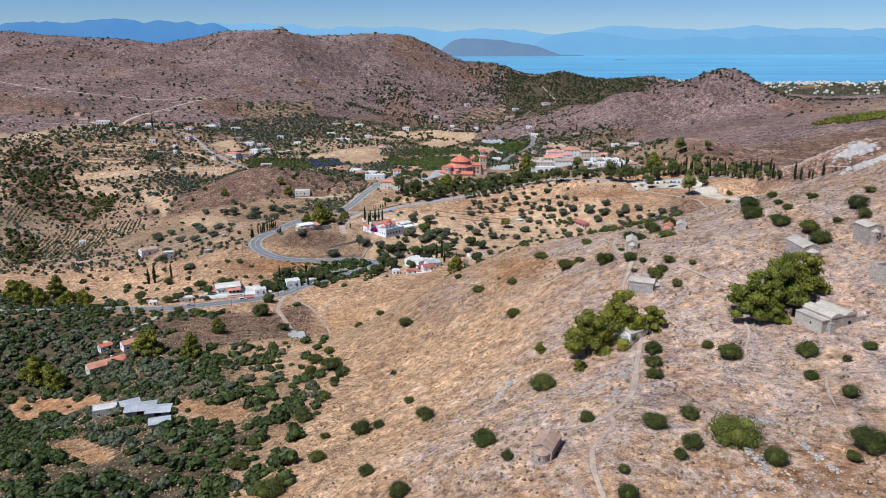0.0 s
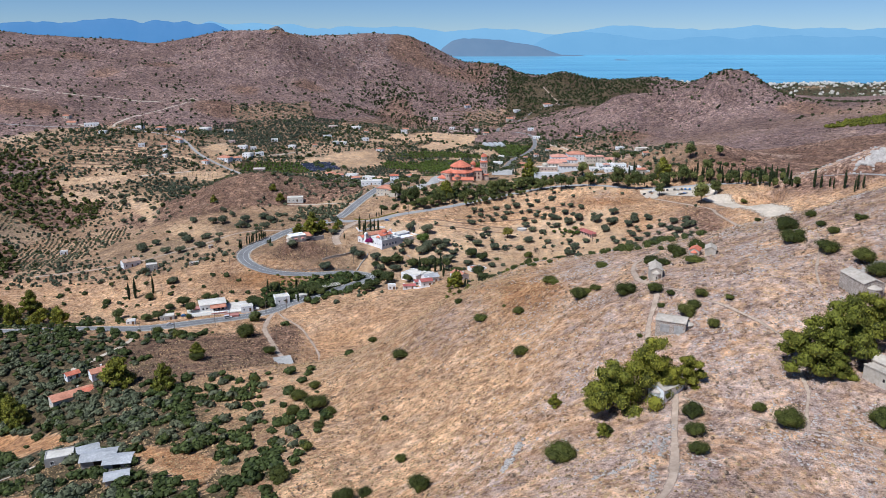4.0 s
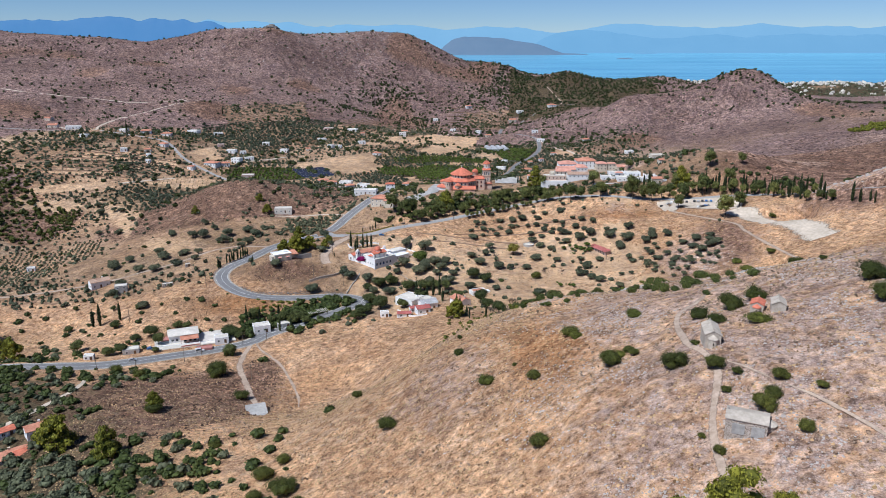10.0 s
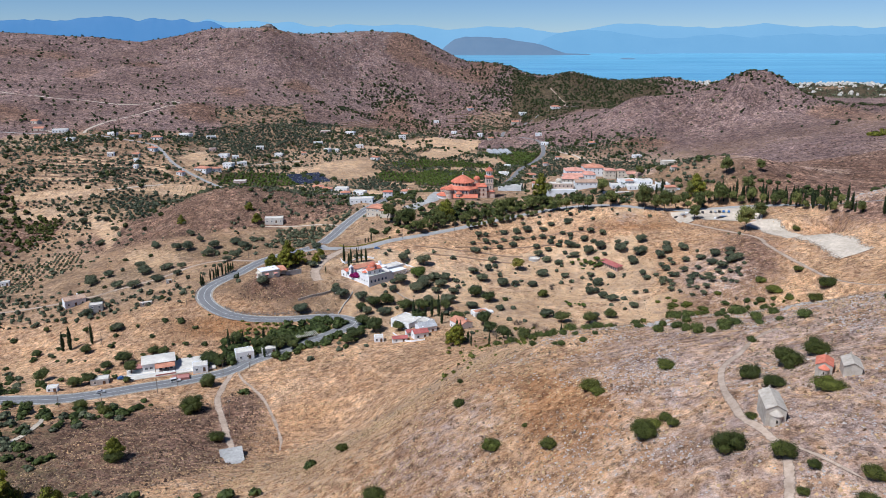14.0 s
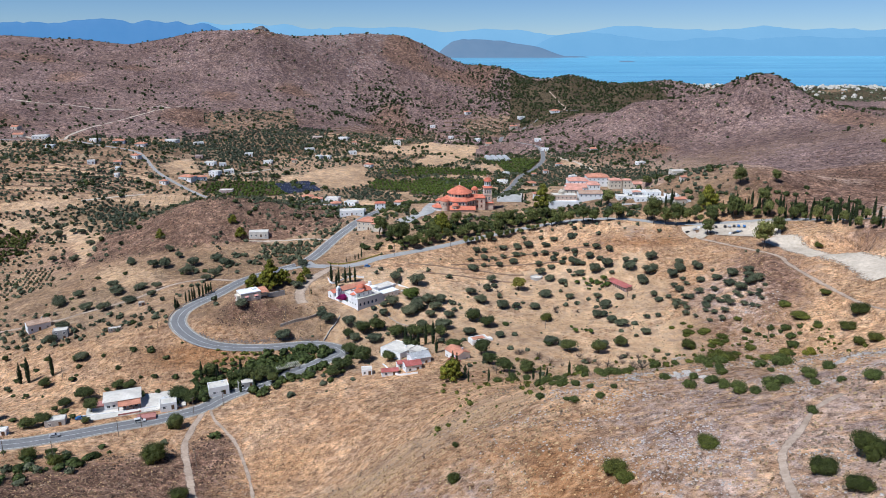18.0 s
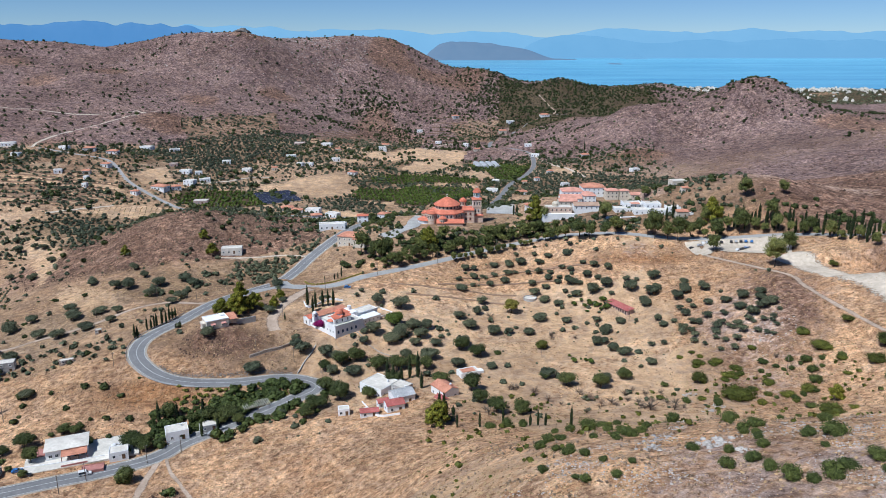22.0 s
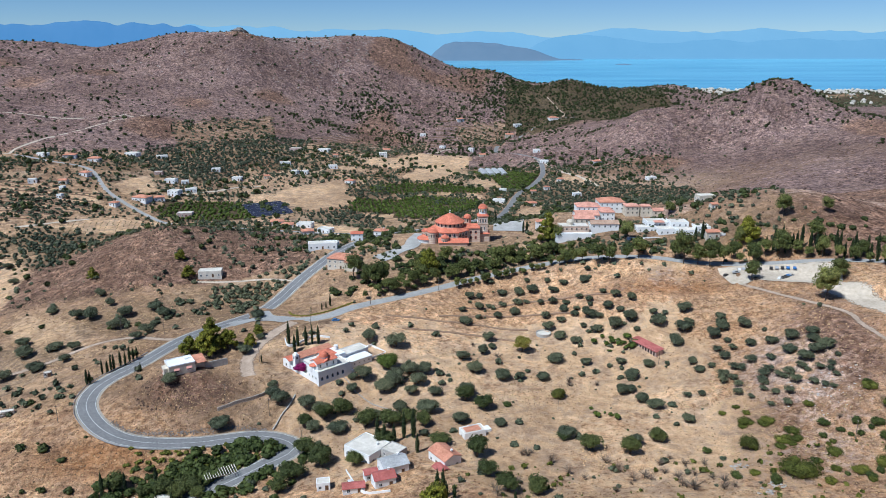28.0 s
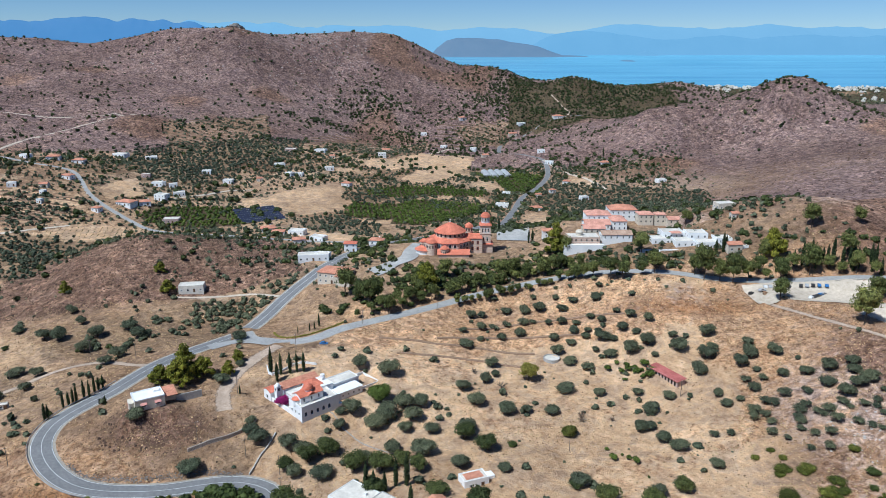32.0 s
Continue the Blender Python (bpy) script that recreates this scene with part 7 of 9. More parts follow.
def part(name, shape, material, parent, label=""):
    ob = new(name, mesh_from(name, shape.v, shape.f, material))
    ob.parent = parent
    return tagged(ob, label) if label else ob


def thing(name, x, y, turn, label, category, z=None, group=""):
    root = tagged(new(name), label, category, group)
    root.matrix_basis = pose(x, y, level(x, y) if z is None else z, 0, 0, turn)
    return root


def opening(parent, name, side, at, z, w, h, wall, frame=WHITEWASH, fill=GLASS, arch=False, sub=True, proud=0.05):
    """A window or door on the wall plane side ('x-', 'x+', 'y-', 'y+') that lies at wall; at runs along it."""
    ax, sgn = side[0], 1 if side[1] == "+" else -1
    fr = 0.12 if w < 1.6 else 0.16

    def lay(sh, u0, u1, z0, z1, d0, d1):
        a, b = sorted((wall + sgn * d0, wall + sgn * d1))
        if ax == "x":
            sh.box(a, b, u0, u1, z0, z1)
        else:
            sh.box(u0, u1, a, b, z0, z1)

    f = Shape()
    lay(f, at - w / 2 - fr, at - w / 2, z, z + h, -0.05, proud + 0.04)
    lay(f, at + w / 2, at + w / 2 + fr, z, z + h, -0.05, proud + 0.04)
    lay(f, at - w / 2 - fr, at + w / 2 + fr, z + h, z + h + fr, -0.05, proud + 0.04)
    if name != "door":
        lay(f, at - w / 2 - fr * 1.5, at + w / 2 + fr * 1.5, z - fr, z, -0.05, proud + 0.10)
        lay(f, at - 0.03, at + 0.03, z, z + h, -0.05, proud)
    win = part(name, f, frame, parent)
    p = Shape()
    lay(p, at - w / 2, at + w / 2, z, z + h, -0.05, 0.015)
    if arch:
        n = 8
        for k in range(n):
            t0, t1 = math.pi * k / n, math.pi * (k + 1) / n
            r = w / 2
            zc = z + h
            u0, u1 = at + r * math.cos(t1), at + r * math.cos(t0)
            lay(p, u0, u1, zc - 0.01, zc + r * min(math.sin(t0), math.sin(t1)) + r * 0.1, -0.05, proud + 0.05)
    part("pane" if name != "door" else "leaf", p, fill, win)
    return win


def parapet_roof(root, x0, x1, y0, y1, z, material=ROOF_SCREED, rim=WHITEWASH, high=0.5):
    part("roof", Shape().box(x0 + 0.25, x1 - 0.25, y0 + 0.25, y1 - 0.25, z - 0.2, z + 0.06), material, root)
    r = Shape()
    r.box(x0, x1, y0, y0 + 0.25, z - 0.01, z + high).box(x0, x1, y1 - 0.25, y1, z - 0.01, z + high)
    r.box(x0, x0 + 0.25, y0 + 0.25, y1 - 0.25, z - 0.01, z + high).box(x1 - 0.25, x1, y0 + 0.25, y1 - 0.25, z - 0.01, z + high)
    part("parapet", r, rim, root)


def house(x, y, turn, w, d, h, roof, label, wall=WHITEWASH, tiles=ROOF_TILE, name="house", base=2.5, seed=0, extras=True, group="", z=None, storeys=None):
    """A plain house: body, roof, windows on all sides, a door, a chimney."""
    r = np.random.default_rng(int(abs(x) * 7 + abs(y) * 13 + seed))
    root = thing(name, x, y, turn, label, "house", z, group)
    hx, hy = w / 2, d / 2
    st = storeys or max(1, round(h / 3.0))
    if roof == "gable":
        part("wall", Shape().wall_with_gable(-hx, hx, -hy, hy, -base, h, d * 0.20), wall, root)
        part("roof", Shape().gable(-hx, hx, -hy, hy, h + 0.02, d * 0.20), tiles, root)
    else:
        part("wall", Shape().box(-hx, hx, -hy, hy, -base, h), wall, root)
        if roof == "hip":
            part("roof", Shape().hip(-hx, hx, -hy, hy, h, min(w, d) * 0.20), tiles, root)
        else:
            parapet_roof(root, -hx, hx, -hy, hy, h + 0.0, rim=wall, high=0.35)
    for s in range(st):
        zz = 0.9 + s * (h / st)
        n = max(2, int(w / 3.4))
        for k in range(n):
            at = -hx + w * (k + 0.5) / n
            if s == 0 and k == n // 2:
                opening(root, "door", "y-", at, 0.0, 1.0, 2.1, -hy, BROWN_WOOD, BROWN_WOOD)
            else:
                opening(root, "window", "y-", at, zz, 1.0, 1.15, -hy)
        m = max(1, int(d / 4.0))
        for k in range(m):
            for side, wl in (("x-", -hx), ("x+", hx)):
                opening(root, "window", side, -hy + d * (k + 0.5) / m, zz, 1.0, 1.15, wl)
    if extras:
        cx = hx * (0.3 + 0.3 * r.random())
        top = h + (d * 0.12 if roof != "flat" else 0)
        part("chimney", Shape().box(cx - 0.35, cx + 0.35, hy * 0.3, hy * 0.3 + 0.7, h - 0.2, top + 1.0).box(cx - 0.45, cx + 0.45, hy * 0.3 - 0.1, hy * 0.3 + 0.8, top + 1.0, top + 1.15), wall, root)
    return root


# ---- the domed church ----
def church():
    root = thing("church", 18.4, 777.0, 0, "large domed church of banded stone with red roofs and bell tower", "church", 63.5)
    part("wall", Shape().lathe([(14.0, -4), (14.0, 8.2)], 8, phase=22.5).lathe([(14.0, 8.2), (9.0, 8.4)], 8, phase=22.5), CHURCH_STONE, root)
    part("lower_roof", Shape().lathe([(14.9, 7.9), (14.9, 8.3), (9.6, 11.3)], 8, phase=22.5), RED_TILE, root, "red-tiled skirt roof")
    part("drum", Shape().lathe([(9.9, 10.6), (9.9, 13.7), (9.3, 13.8)], 32), CHURCH_STONE, root)
    for k in range(20):
        t = 360 * k / 20
        c, s = math.cos(radians(t)), math.sin(radians(t))
        w = Shape().box(-0.10, 0.12, -0.62, 0.62, 0, 1.5).box(-0.1, 0.12, -0.45, 0.45, 1.5, 1.8).box(-0.1, 0.12, -0.22, 0.22, 1.8, 1.98)
        ob = part("drum_window", w, GLASS, root)
        ob.matrix_basis = pose(9.9 * c, 9.9 * s, 11.4, 0, 0, t)
    prof = [(10.7, 13.4), (10.7, 13.75)] + [(10.6 * (1 - q) ** 0.86, 13.75 + 5.9 * q ** 0.92) for q in (0.08, 0.2, 0.33, 0.47, 0.6, 0.73, 0.86, 0.95)] + [(0.0, 19.65)]
    part("dome", Shape().lathe(prof, 32), RED_TILE, root, "broad red-tiled dome")
    part("cross", Shape().lathe([(0.5, 19.2), (0.3, 20.0), (0.0, 20.1)], 8).box(-0.1, 0.1, -0.1, 0.1, 20.0, 22.0).box(-0.6, 0.6, -0.1, 0.1, 21.1, 21.35), WHITEWASH, root)
    # windows of the octagon: two rows, three to a side, under red hood moulds
    for k in range(8):
        t = 45 * k
        d = 14.0 * math.cos(radians(22.5))
        for j in (-1, 0, 1):
            for row, (zz, hh) in enumerate(((1.6, 1.9), (5.0, 1.7))):
                w = Shape().box(-0.1, 0.10, -0.75, 0.75, 0, hh).box(-0.1, 0.10, -0.5, 0.5, hh, hh + 0.4).box(-0.1, 0.10, -0.25, 0.25, hh + 0.4, hh + 0.6)
                hd = Shape().box(-0.1, 0.22, -1.0, -0.75, 0.6, hh + 0.2).box(-0.1, 0.22, 0.75, 1.0, 0.6, hh + 0.2).box(-0.1, 0.22, -0.85, 0.85, hh + 0.6, hh + 0.85)
                hd.box(-0.1, 0.2, -0.9, -0.5, hh, hh + 0.6).box(-0.1, 0.2, 0.5, 0.9, hh, hh + 0.6)
                a = part("window", hd, RED_TILE if row == 0 else WHITEWASH, root)
                c, s = math.cos(radians(t)), math.sin(radians(t))
                a.matrix_basis = pose(d * c - 3.1 * j * s, d * s + 3.1 * j * c, zz, 0, 0, t)
                part("pane", w, GLASS, a)
    # apses and low chapels on the side of the altar
    for cx, cy, r, h, rise in ((-14.5, -6.0, 2.9, 8.0, 2.6), (-17.5, -1.5, 2.6, 6.8, 2.2), (-12.0, -9.5, 3.6, 8.2, 2.8), (-3.6, -14.6, 2.7, 5.2, 2.4)):
        ap = part("apse", Shape().lathe([(r, -4), (r, h)], 16, cx, cy), CHURCH_STONE, root)
        part("apse_roof", Shape().lathe([(r + 0.4, h - 0.1), (r + 0.4, h + 0.2), (r * 0.55, h + rise * 0.7), (0, h + rise)], 16, cx, cy), RED_TILE, ap)
        for k in range(7):
            t = 180 + 30 * k - 20
            w = Shape().box(-0.1, 0.08, -0.35, 0.35, 0, 1.7).box(-0.1, 0.08, -0.2, 0.2, 1.7, 1.95)
            o = part("apse_window", w, GLASS, ap)
            o.matrix_basis = pose(cx + r * math.cos(radians(t)), cy + r * math.sin(radians(t)), h - 3.4, 0, 0, t)
    part("porch", Shape().lathe([(6.2, -4), (6.2, 2.6)], 20, -16.5, -5.0), WHITEWASH, root)
    part("porch_roof", Shape().lathe([(7.0, 2.5), (7.0, 2.8), (2.2, 5.2)], 20, -16.5, -5.0), RED_TILE, root)
    part("side_porch", Shape().box(-8, 12, -17.6, -12.5, -4, 2.2), CHURCH_STONE, root)
    part("side_porch_roof", Shape().add([(-8.5, -18.2, 2.2), (13, -18.2, 2.2), (13, -12.3, 4.4), (-8.5, -12.3, 4.4), (-8.5, -18.2, 2.0), (13, -18.2, 2.0), (13, -12.3, 2.0), (-8.5, -12.3, 2.0)],
                                       [(0, 1, 2, 3), (4, 7, 6, 5), (0, 4, 5, 1), (1, 5, 6, 2), (3, 2, 6, 7), (0, 3, 7, 4)]), RED_TILE, root)
    # narthex towards the tower
    nx_ = part("narthex", Shape().box(9.5, 21.5, -4.5, 8.5, -4, 9.4), CHURCH_STONE, root)
    part("narthex_roof", Shape().gable(9.0, 21.0, -4.5, 8.5, 9.4, 1.8, 0.5), RED_TILE, nx_)
    part("porch_block", Shape().box(21.5, 28.5, -2.0, 8.0, -4, 4.6), CHURCH_STONE, nx_)
    part("porch_block_roof", Shape().hip(21.5, 28.5, -2.4, 8.0, 4.6, 1.2, 0.4), RED_TILE, nx_)
    for j in range(2):
        for zz in (1.5, 5.6):
            opening(nx_, "window", "y-", 15.0 + 3.4 * j, zz, 1.3, 1.9, -4.5, RED_TILE, GLASS)
    # bell tower: square shaft, arcaded stages, red domed cap
    tw = part("bell_tower", Shape().box(20.2, 27.2, -1.0, 6.0, -4, 17.0).box(19.9, 27.5, -1.3, 6.3, 11.4, 11.9).box(19.9, 27.5, -1.3, 6.3, 16.9, 17.4), CHURCH_STONE, root, "square stone bell tower")
    for side, wl, mid in (("y-", -1.0, 23.7), ("x-", 20.2, 2.5), ("x+", 27.2, 2.5), ("y+", 6.0, 23.7)):
        for j in (-1, 0, 1):
            opening(tw, "tower_window", side, mid + 1.9 * j, 12.6, 1.0, 2.8, wl, WHITEWASH, DARK_GAP)
        for j in (-0.5, 0.5):
            opening(tw, "tower_window", side, mid + 2.4 * j, 6.8, 1.0, 2.6, wl, WHITEWASH, DARK_GAP)
    part("tower_roof", Shape().lathe([(5.9, 17.3), (3.6, 19.0)], 4, 23.7, 2.5, phase=45), RED_TILE, tw)
    lan = Shape()
    for k in range(8):
        t = radians(45 * k + 22.5)
        part("lantern_column", Shape().lathe([(0.34, 18.3), (0.34, 22.2)], 8, 23.7 + 2.5 * math.cos(t), 2.5 + 2.5 * math.sin(t)), WHITEWASH, tw)
    lan.lathe([(3.1, 18.2), (3.1, 18.9), (0, 18.9)], 8, 23.7, 2.5, phase=22.5).lathe([(3.0, 22.1), (3.1, 22.7), (0, 22.7)], 8, 23.7, 2.5, phase=22.5)
    part("lantern", lan, WHITEWASH, tw)
    part("lantern_dome", Shape().lathe([(3.6, 22.5), (3.6, 22.8), (3.0, 24.0), (1.8, 25.2), (0, 25.9)], 8, 23.7, 2.5, phase=22.5), RED_TILE, tw)
    part("tower_cross", Shape().box(23.6, 23.8, 2.4, 2.6, 25.8, 27.4).box(23.2, 24.2, 2.4, 2.6, 26.7, 26.95), WHITEWASH, tw)
    # turret beside the dome
    tu = part("turret", Shape().lathe([(2.7, 6), (2.7, 14.0)], 8, 13.0, 9.5, phase=22.5), CHURCH_STONE, root)
    part("turret_dome", Shape().lathe([(3.2, 13.8), (3.2, 14.1), (2.6, 15.4), (1.4, 16.4), (0, 16.9)], 8, 13.0, 9.5, phase=22.5), RED_TILE, tu)
    for k in range(8):
        t = 45 * k
        o = part("turret_window", Shape().box(-0.1, 0.08, -0.4, 0.4, 0, 2.0), DARK_GAP, tu)
        o.matrix_basis = pose(13.0 + 2.5 * math.cos(radians(t)), 9.5 + 2.5 * math.sin(radians(t)), 11.2, 0, 0, t)


church()
tagged(strip(Way([(-30, 735), (-18, 747), (-9, 758), (-7, 774), (-2, 792)], 6, 3, 3), 5.5, 0.5, CONCRETE, "pavement", rows=4), "pale concrete forecourt curving past the church", "pavement", kind="structure")
# paved court behind the church
tagged(strip(Way([(64, 806), (66, 830), (68, 860), (72, 884)], 14, 3, 3), 12.0, 0.45, CONCRETE, "pavement", rows=6), "grey paved court behind the church", "pavement", kind="structure")


# ---- the white convent above the hairpin ----
def convent():
    u = (0.74, 0.67)      # along the front wall
    turn = math.degrees(math.atan2(12.5, 13.0))
    root = thing("convent", -46, 577, turn - 2, "whitewashed hillside convent with red-tiled chapel, courtyard and terraces", "convent", 45.0)
    # local x runs along the front wall, local y along the side wall, away from the road
    part("front_block", Shape().box(0, 18.5, 0, 10, -3, 7.2), WHITEWASH, root)
    parapet_roof(root, 0, 18.5, 0, 10, 7.2, ROOF_SCREED, WHITEWASH, 0.6)
    for k in range(5):
        opening(root, "window", "y-", 1.9 + 2.9 * k, 3.2, 0.9, 1.2, 0, BLUE_PAINT, GLASS, arch=True)
    for k in range(3):
        opening(root, "window", "x-", 2.2 + 2.8 * k, 3.4, 0.8, 1.1, 0, WHITEWASH, GLASS)
    # chapel with a little red dome on the front block
    ch = part("chapel", Shape().wall_with_gable(1.5, 12.5, 3.0, 8.8, 7.0, 10.4, 1.3), WHITEWASH, root)
    part("chapel_roof", Shape().gable(1.5, 12.5, 3.0, 8.8, 10.45, 1.3, 0.3), RED_TILE, ch)
    part("transept_roof", Shape().add(*[(lambda s: (s.v, s.f))(Shape().gable(0, 6.4, -2.0, 2.0, 10.4, 1.2, 0.3))][0]), RED_TILE, ch).matrix_basis = pose(7.0, 2.6, 0.0, 0, 0, 90)
    part("drum", Shape().lathe([(2.0, 10.8), (2.0, 12.3)], 12, 7.0, 5.9), WHITEWASH, ch)
    part("dome", Shape().lathe([(2.35, 12.2), (2.3, 12.6), (1.9, 13.6), (1.1, 14.3), (0, 14.6)], 16, 7.0, 5.9), RED_TILE, ch)
    part("apse", Shape().lathe([(1.9, 6.6), (1.9, 9.2)], 12, 1.4, 5.9), WHITEWASH, ch)
    part("apse_roof", Shape().lathe([(2.2, 9.1), (2.2, 9.3), (0, 10.3)], 12, 1.4, 5.9), RED_TILE, ch)
    for k in range(3):
        opening(ch, "window", "y-", 3.2 + 3.6 * k, 8.0, 0.7, 1.2, 3.0, WHITEWASH, GLASS, arch=True)
    # terrace wing with the outer wall and the courtyard
    part("terrace_wall", Shape().box(0, 0.5, 10, 29, -3, 3.0).box(0.5, 6, 28.5, 29, -3, 3.0), WHITEWASH, root)
    part("terrace_floor", Shape().box(0.5, 18, 10, 28.5, -3, 1.6), ROOF_SCREED, root)
    part("cell_block", Shape().box(3.5, 11.5, 12.0, 18.5, 1.4, 6.6), WHITEWASH, root)
    part("cell_block_roof", Shape().box(3.3, 11.7, 11.8, 18.7, 6.6, 6.9), ROOF_SCREED, root)
    for k in range(3):
        opening(root, "window", "x-", 13.2 + 2.1 * k, 2.8, 0.8, 1.3, 3.5, WHITEWASH, GLASS)
    opening(root, "window", "y-", 7.5, 3.2, 1.0, 1.3, 12.0, WHITEWASH, GLASS)
    # refectory under the long orange roof
    rf = part("refectory", Shape().wall_with_gable(4.0, 22.0, 21.5, 28.0, 1.4, 6.8, 1.5), WHITEWASH, root)
    part("refectory_roof", Shape().gable(4.0, 22.0, 21.5, 28.0, 6.85, 1.5, 0.4), ROOF_TILE, rf)
    for k in range(6):
        opening(rf, "window", "y-", 5.5 + 2.9 * k, 3.0, 0.8, 1.4, 21.5, WHITEWASH, GLASS)
    part("lean_to_roof", Shape().add([(10, 18.6, 5.0), (21, 18.6, 5.0), (21, 21.6, 5.8), (10, 21.6, 5.8), (10, 18.6, 4.8), (21, 18.6, 4.8), (21, 21.6, 5.6), (10, 21.6, 5.6)],
                                  [(0, 1, 2, 3), (4, 7, 6, 5), (0, 4, 5, 1), (1, 5, 6, 2), (2, 6, 7, 3), (3, 7, 4, 0)]), OLD_TILE, root)
    # little belfry and the corner house by the gate
    bf = part("belfry", Shape().box(1.0, 3.2, 22.0, 24.2, 1.0, 8.6).box(0.9, 3.3, 21.9, 24.3, 6.0, 6.25).box(0.9, 3.3, 21.9, 24.3, 8.4, 8.65), WHITEWASH, root)
    part("belfry_dome", Shape().lathe([(1.2, 8.6), (1.1, 9.1), (0.6, 9.7), (0, 9.9)], 10, 2.1, 23.1), WHITEWASH, bf)
    for side, wl, mid in (("x-", 1.0, 23.1), ("y-", 22.0, 2.1)):
        opening(bf, "bell_arch", side, mid, 6.5, 0.9, 1.3, wl, WHITEWASH, DARK_GAP)
    gh_ = part("gate_house", Shape().wall_with_gable(-0.5, 4.0, 25.0, 31.0, -3, 5.2, 1.0), WHITEWASH, root)
    part("gate_roof", Shape().gable(-0.5, 4.0, 25.0, 31.0, 5.25, 1.0, 0.3), RED_TILE, gh_)
    opening(gh_, "window", "x-", 28.0, 1.8, 1.2, 1.6, -0.5, WHITEWASH, DARK_GAP)
    # guest wing and long wing towards the hill
    part("guest_wing", Shape().box(13.0, 23.0, 11.0, 20.5, -1, 7.6), WHITEWASH, root)
    part("guest_roof", Shape().hip(13.0, 19.0, 13.5, 20.5, 7.6, 1.3), RED_TILE, root)
    part("water_tank", Shape().lathe([(1.1, 8.6), (1.1, 10.0), (0, 10.1)], 12, 21.4, 17.0).box(20.4, 22.4, 16.0, 18.0, 7.6, 8.6), WHITEWASH, root)
    part("north_wing", Shape().box(21.0, 38.0, 12.5, 20.0, -1, 5.4), WHITEWASH, root)
    parapet_roof(root, 21.0, 38.0, 12.5, 20.0, 5.4, ROOF_SCREED, WHITEWASH, 0.4)
    for k in range(6):
        opening(root, "window", "y-", 24.5 + 2.2 * k, 3.0, 0.8, 1.1, 12.5, WHITEWASH, GLASS)
    part("east_wing", Shape().box(19.0, 35.0, 5.5, 11.5, -3, 4.2), WHITEWASH, root)
    part("east_roof", Shape().box(18.7, 35.3, 5.2, 11.8, 4.2, 4.5), WHITEWASH, root)
    for k in range(5):
        opening(root, "window", "y-", 21.5 + 2.9 * k, 2.3, 0.7, 0.8, 5.5, WHITEWASH, DARK_GAP)
    part("yard_wall", Shape().box(38, 46, 19.6, 20.0, -1, 2.8).box(45.6, 46, 8, 19.6, -1, 2.4).box(35, 45.6, 7.7, 8.0, -1, 2.2), WHITEWASH, root)
    part("lower_terrace", Shape().box(18.5, 21.0, 1.0, 3.2, -3, 2.2).box(18.5, 24.0, 0.4, 3.2, -3, 0.8), WHITEWASH, root)
    # bougainvillea over the terrace wall
    v, f = leaf_mass([(0, 0, 0.6, 2.9, 2.2, 2.0), (2.0, 0.9, 0.2, 2.1, 1.6, 1.5), (-1.9, 0.7, 0.2, 1.9, 1.6, 1.4), (0.4, -0.8, -0.6, 2.2, 1.4, 1.2)], 1300, 0.20, 77)
    bg = tagged(new("bougainvillea", mesh_from("bougainvillea", v, f, BLOSSOM)), "magenta bougainvillea in bloom over the white terrace wall", "bougainvillea")
    bg.matrix_basis = root.matrix_basis @ pose(1.2, 17.5, 3.6)


convent()


# ---- houses along the road ----
def hut():
    root = thing("villa", -112, 583.5, 32, "small cream flat-roofed villa with orange-tiled porch", "house", 51.0)
    part("wall", Shape().box(-6, 6, -4.5, 4.5, -2.5, 4.6), CREAM, root)
    parapet_roof(root, -6.1, 6.1, -4.6, 4.6, 4.6, WHITEWASH, WHITEWASH, 0.5)
    part("roof_box", Shape().box(2.6, 5.2, 0.5, 3.5, 4.6, 5.5), WHITEWASH, root)
    part("side_bay", Shape().box(-8.0, -6.0, -3.4, 1.5, -2.5, 3.8), CREAM, root)
    for at in (-2.6, 3.0):
        w = opening(root, "window", "y-", at, 1.6, 1.8, 1.3, -4.5, WHITEWASH, GLASS)
        part("awning", Shape().add([(at - 1.3, -4.5, 3.3), (at + 1.3, -4.5, 3.3), (at + 1.3, -5.6, 2.7), (at - 1.3, -5.6, 2.7), (at - 1.3, -4.5, 3.2), (at + 1.3, -4.5, 3.2), (at + 1.3, -5.6, 2.6), (at - 1.3, -5.6, 2.6)],
                                   [(0, 1, 2, 3), (4, 7, 6, 5), (2, 6, 7, 3), (0, 3, 7, 4), (1, 5, 6, 2)]), AWNING, w)
    opening(root, "window", "x-", 0.0, 1.2, 0.9, 1.3, -8.0, AWNING, GLASS)
    part("porch_roof", Shape().add([(6.0, -3.5, 3.4), (11.5, -3.5, 3.4), (11.5, 4.5, 4.6), (6.0, 4.5, 4.6), (6.0, -3.5, 3.2), (11.5, -3.5, 3.2), (11.5, 4.5, 4.4), (6.0, 4.5, 4.4)],
                                   [(0, 1, 2, 3), (4, 7, 6, 5), (0, 4, 5, 1), (1, 5, 6, 2), (2, 6, 7, 3)]), ROOF_TILE, root)
    part("porch_wall", Shape().box(6.0, 11.2, -0.5, 4.2, -2.5, 3.3), CREAM, root)
    part("garden_wall", Shape().box(11.2, 22.0, -1.2, -0.7, -3, 1.6), CONCRETE, root)


hut()


